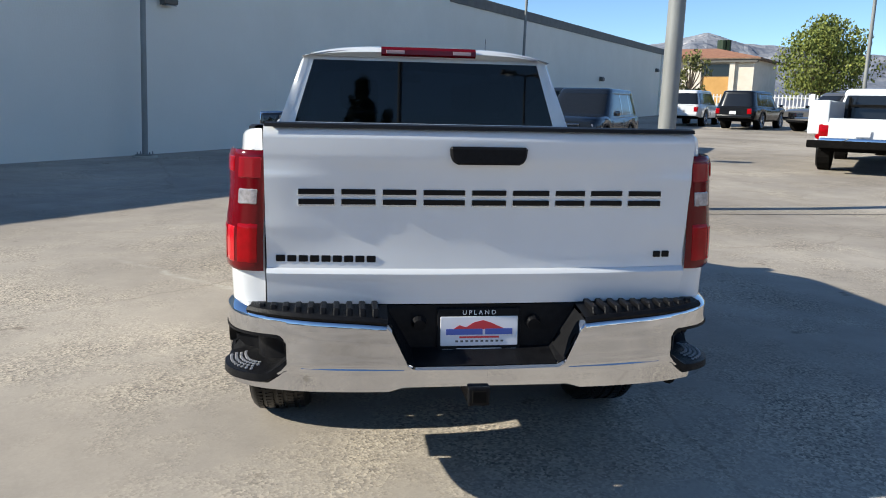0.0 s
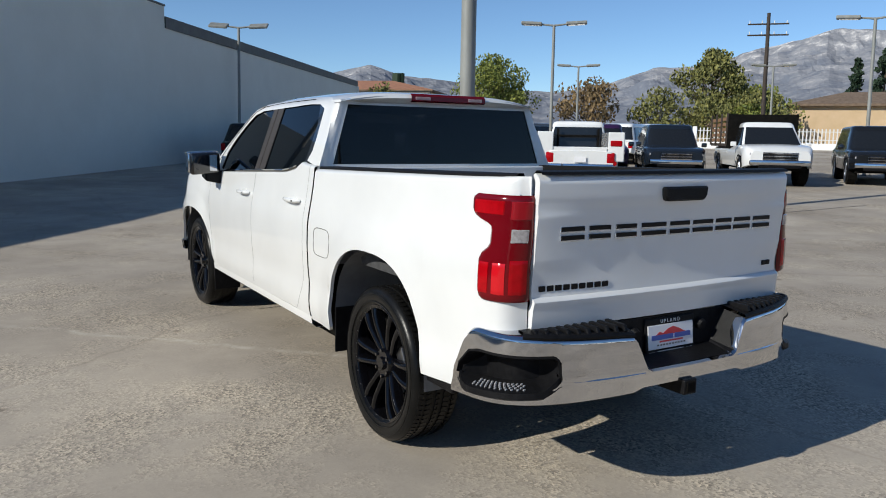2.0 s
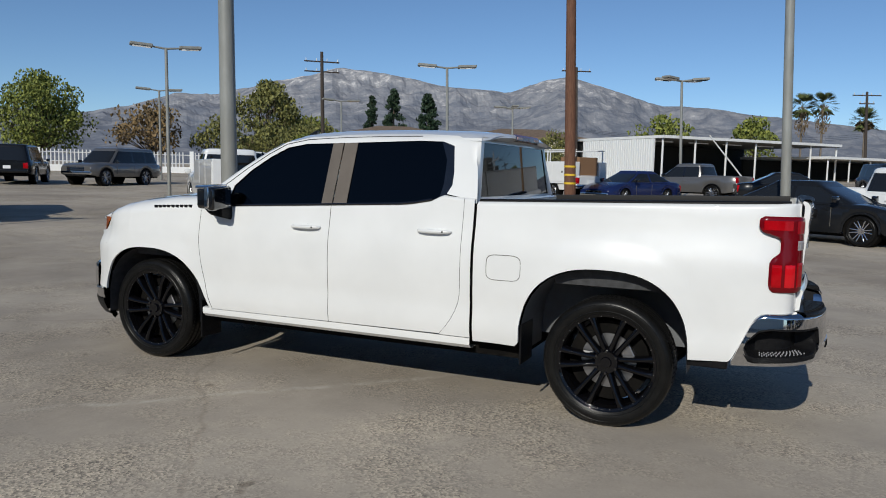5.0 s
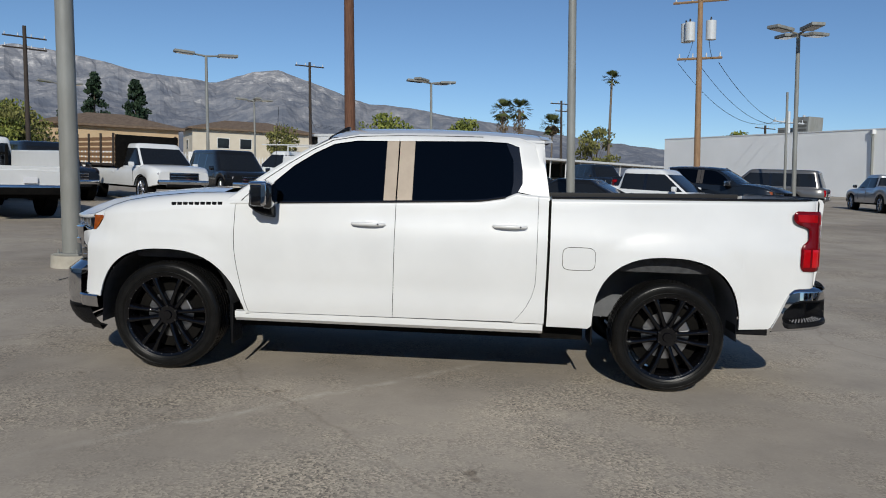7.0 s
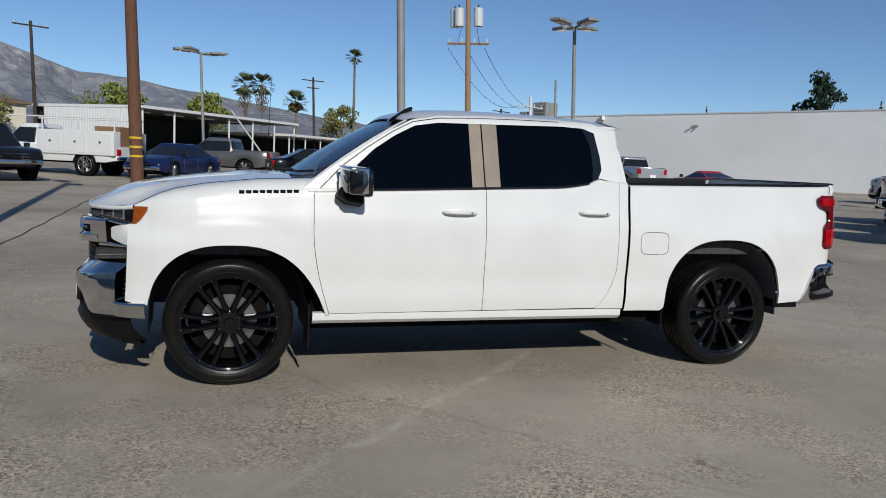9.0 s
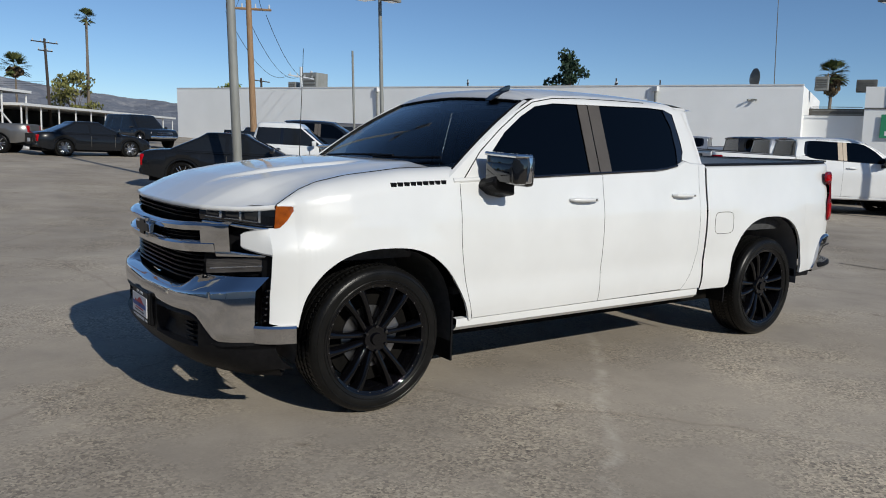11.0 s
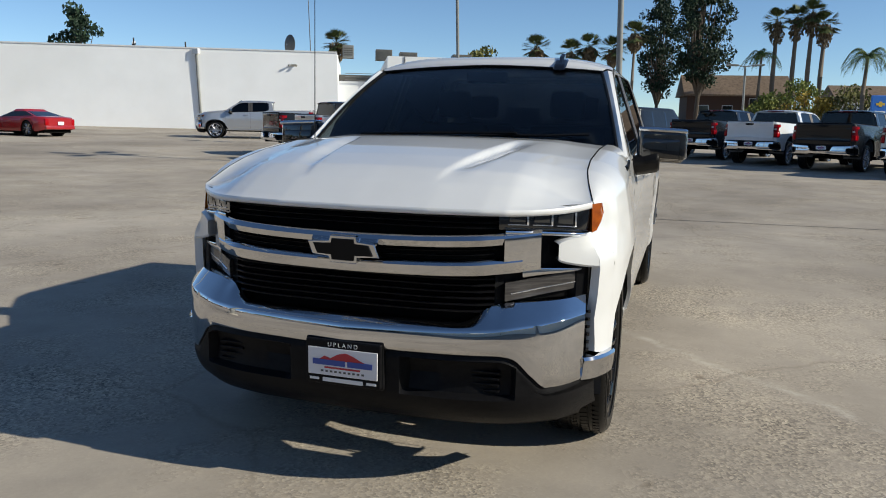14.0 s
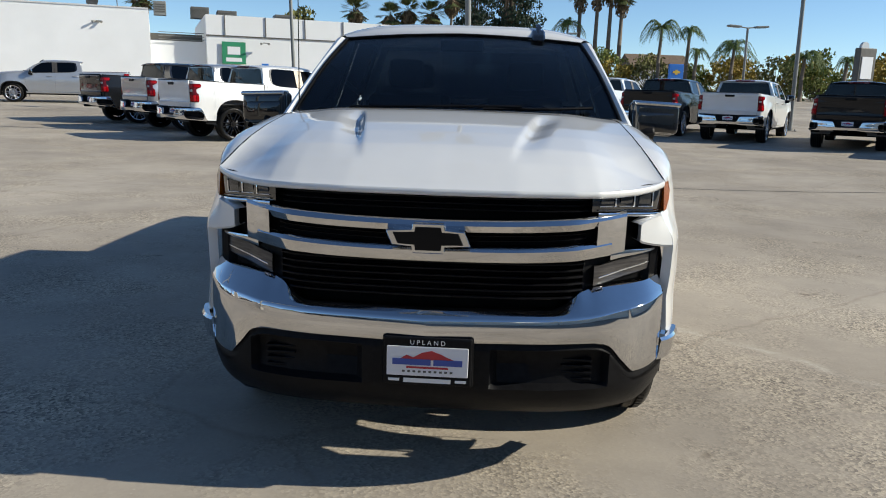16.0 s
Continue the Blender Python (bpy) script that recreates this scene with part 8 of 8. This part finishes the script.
    for cy in (yf, yr):
        for s in (-1, 1):
            arch_ = [[(s * (W + o), cy + (r + e) * math.cos(radians(d)), max(k["low"], r + (r + e) * math.sin(radians(d)) * 0.98)) for o, e in ((0.004, 0.052), (0.016, 0.062), (0.016, 0.092), (0.004, 0.102))] for d in range(-6, 187, 12)]
            part("arch_lip", bm_grid(arch_), M_plastic if R > 1.6 else body, root, smooth=True)
            part("wheel_well", bm_cyl((s * (W - 0.32), cy, r + 0.02), (s * (W - 0.06), cy, r + 0.02), r + 0.07, r + 0.07, 20), M_under, root)
    return root


def place_pickup(first, x, y, turn):
    """Copies a pickup so that its rear axle stands at x, y."""
    z = ground_z(x, y)
    return copy_thing(first, pose(x, y, z, 0, 0, turn))


def parked(paint_, label, x, y, turn, rim=None):
    return make_pickup("pickup_truck", label, paint_, False, "parked pickups", rim or M_alloy, on_lot(x, y), turn)


p_white = parked(M_white, "white crew-cab pickup truck with chrome bumpers parked in a row", -7.6, -17.1, 152)
p_black = parked(M_black, "black crew-cab pickup truck with chrome bumpers parked in a row", -10.1, -14.9, 152)
p_silver = parked(M_silver, "silver crew-cab pickup truck with chrome bumpers parked in a row", 9.2, -14.5, 139.5)
w_off = parked(M_white, "white crew-cab pickup truck with black off-road wheels parked in a row", 7.0, -12.0, 139.5, M_rim)
place_pickup(p_black, 11.6, -16.6, 139.5)
place_pickup(p_silver, 18.3, -28.2, -62)
place_pickup(p_black, -5.6, -19.2, 152)
place_pickup(p_white, -3.7, -21.5, 152)
place_pickup(p_black, -1.8, -23.8, 152)
place_pickup(p_black, -12.7, -12.7, 152)
p_slate = parked(M_slate, "dark slate crew-cab pickup truck parked nose out", 20.8, -4.6, 146)
place_pickup(p_white, 28.5, 26.5, 140)
make_vehicle("suv", "sport_utility", "black sport utility parked beside the pickups", "SUV", M_black, 0.3, -26.3, 152)
make_vehicle("compact_pickup", "sport_pickup", "black sport pickup with bright wheels by the white wall", "pickup truck", M_black, 7.2, -33.6, -77)
make_vehicle("compact_pickup", "sport_pickup", "silver and white sport pickup parked near the wall", "pickup truck", M_silver, 31.2, -18.2, -94)
make_vehicle("coupe", "sports_coupe", "red low sports coupe parked near the white wall", "coupe", M_red, 28.1, -20.8, -95)
make_vehicle("sedan", "sedan", "black sedan with bright chrome wheels parked nose out", "sedan", M_black, 15.2, -1.7, 152, M_chrome)
make_vehicle("compact_pickup", "compact_pickup", "white compact crew pickup parked nose out", "pickup truck", M_white, 17.5, -4.0, 145, M_alloy)
make_vehicle("suv", "sport_utility", "dark sport utility with roof rails near the white wall", "SUV", M_grey, 30.0, -12.0, -30)
# north side rows
make_vehicle("suv", "sport_utility", "dark sport utility with a chrome grille facing the lot", "SUV", M_slate, 6.9, 18.9, 146)
make_vehicle("crossover", "sport_utility", "near-black sport utility parked by the tan wall", "SUV", M_black, 7.4, 27.3, -40)
make_vehicle("suv", "sport_utility", "grey boxy sport utility parked by the tan wall", "SUV", M_grey, 10.6, 30.5, -44)
make_vehicle("suv", "sport_utility", "black sport utility parked along the fence", "SUV", M_black, 20.8, 34.4, -48)
make_vehicle("suv", "sport_utility", "grey-beige sport utility parked along the fence", "SUV", M_grey, 23.6, 31.0, 98)
make_vehicle("suv", "sport_utility", "dark navy sport utility facing the lot", "SUV", M_slate, 19.2, 16.5, 139)
make_vehicle("suv", "sport_utility", "plum sport utility parked between trucks", "SUV", M_purple, 17.6, 18.4, 137)
make_vehicle("suv", "sport_utility", "white sport utility parked by the fence", "SUV", M_white, 25.2, 24.5, -60)
make_vehicle("suv", "sport_utility", "white sport utility parked by the fence", "SUV", M_white, 19.2, 37.8, -40)
make_vehicle("suv", "sport_utility", "dark sport utility with a tall chrome grille", "SUV", M_black, 23.7, 11.4, 128)
make_vehicle("suv", "sport_utility", "dark sport utility parked behind the red pole", "SUV", M_navy, 30.5, 14.0, 130)
make_vehicle("sedan", "sedan", "navy blue sedan parked by the red-brown pole", "sedan", M_navy, 28.2, 5.2, 60)
brown = make_vehicle("compact_pickup", "crew_pickup", "grey-brown pickup truck parked by the carport", "pickup truck", M_grey, 33.6, 3.2, -24)
make_vehicle("sedan", "sedan", "black sedan parked near the carport", "sedan", M_black, 31.6, -1.2, -170)
make_vehicle("suv", "sport_utility", "dark sport utility under the low carport", "SUV", M_slate, 44.0, -6.4, 108)
make_vehicle("sedan", "sedan", "dark sedan parked by the pole near the carport", "sedan", M_black, 42.0, -13.0, 60)

# utility trucks
ut = make_vehicle("cab_truck", "utility_truck", "white utility truck with open service body boxes", "truck", M_white, 13.0, 14.4, -40, M_alloy)
for s in (-1, 1):
    bx = part("service_box", bm_box(s * 0.72, s * 1.14, -3.1, 0.3, 0.85, 1.62, 0.02), M_white, ut)
    for i in range(3):
        part("box_door", bm_box(s * 1.141, s * 1.155, -3.0 + i * 1.1, -2.0 + i * 1.1, 0.92, 1.55, 0.004), M_white, bx)
    part("tail_marker", bm_cyl((s * 0.9, -3.1, 0.80), (s * 0.9, -3.14, 0.80), 0.06, 0.06, 12), M_redlens, ut)
part("work_bumper", bm_box(-1.1, 1.1, -3.35, -3.1, 0.55, 0.72, 0.02), M_under, ut)
part("gate_panel", bm_box(-0.70, 0.70, -3.12, -3.07, 0.86, 1.22, 0.015), M_white, ut)
part("bed_floor", bm_box(-0.71, 0.71, -3.05, 0.3, 0.86, 0.90), M_under, ut)
for s in (-1, 1):
    part("headrack_post", bm_box(s * 0.62 - 0.03, s * 0.62 + 0.03, 0.30, 0.36, 0.9, 1.75, 0.01), M_under, ut)
part("headrack_bar", bm_box(-0.66, 0.66, 0.30, 0.36, 1.50, 1.56, 0.01), M_under, ut)
part("red_case", bm_box(0.78, 1.08, -3.12, -2.9, 1.25, 1.40, 0.02), M_redlens, ut)
sv = make_vehicle("cab_truck", "service_truck", "white service truck with tool boxes and a ladder rack", "truck", M_white, 28.8, 9.6, -28, M_alloy)
for s in (-1, 1):
    bx = part("service_box", bm_box(s * 0.66, s * 1.10, -3.1, 0.3, 0.80, 1.75, 0.02), M_white, sv)
    for i in range(3):
        part("box_door", bm_box(s * 1.101, s * 1.115, -3.0 + i * 1.1, -2.0 + i * 1.1, 0.88, 1.66, 0.004), M_white, bx)
        part("latch", bm_cyl((s * 1.115, -2.5 + i * 1.1, 1.3), (s * 1.13, -2.5 + i * 1.1, 1.3), 0.05, 0.05, 10), M_trim_grey, bx)
    for yy in (-3.0, -1.4, 0.2):
        part("rack_post", bm_cyl((s * 0.9, yy, 1.75), (s * 0.9, yy, 2.25), 0.03, 0.03, 6), M_white_steel, sv)
    part("rack_rail", bm_cyl((s * 0.9, -3.1, 2.25), (s * 0.9, 1.8, 2.25), 0.03, 0.03, 6), M_white_steel, sv)
part("crate", bm_box(-0.6, 0.6, -3.0, -1.9, 1.0, 1.95, 0.02), M_box_brown, sv)
stk = make_vehicle("cab_truck", "stake_truck", "white stake-bed truck with dark slatted sides", "truck", M_white, 20.4, 13.5, 138, M_alloy)
part("flatbed", bm_box(-1.1, 1.1, -3.2, 0.3, 1.16, 1.26, 0.01), M_wood_dark, stk)
part("bulkhead", bm_box(-1.12, 1.12, 0.32, 0.42, 1.1, 2.25, 0.01), M_under, stk)
for s in (-1, 1):
    for i in range(5):
        part("slat", bm_box(s * 1.06, s * 1.10, -3.2, 0.28, 1.32 + 0.18 * i, 1.44 + 0.18 * i, 0.004), M_box_brown, stk)
    for yy in (-3.1, -2.0, -0.9, 0.2):
        part("stake", bm_box(s * 1.10, s * 1.15, yy - 0.05, yy + 0.05, 1.2, 2.30, 0.006), M_wood_dark, stk)

# a leaning pile by the white wall
for i in range(4):
    bd = thing("leaning_board", "pale sheet leaning by the white wall", "board", on_lot(4.6 - 0.5 * i, -37.0 - 0.3 * i), 15 + 8 * i, "leaning boards")
    part("sheet", join(bmesh.new(), bm_box(-0.6, 0.6, -0.02, 0.02, 0, 1.3, 0.004), Matrix.Rotation(radians(14), 4, "X")), (M_concrete, M_white_steel, M_box_brown, M_galv)[i], bd)
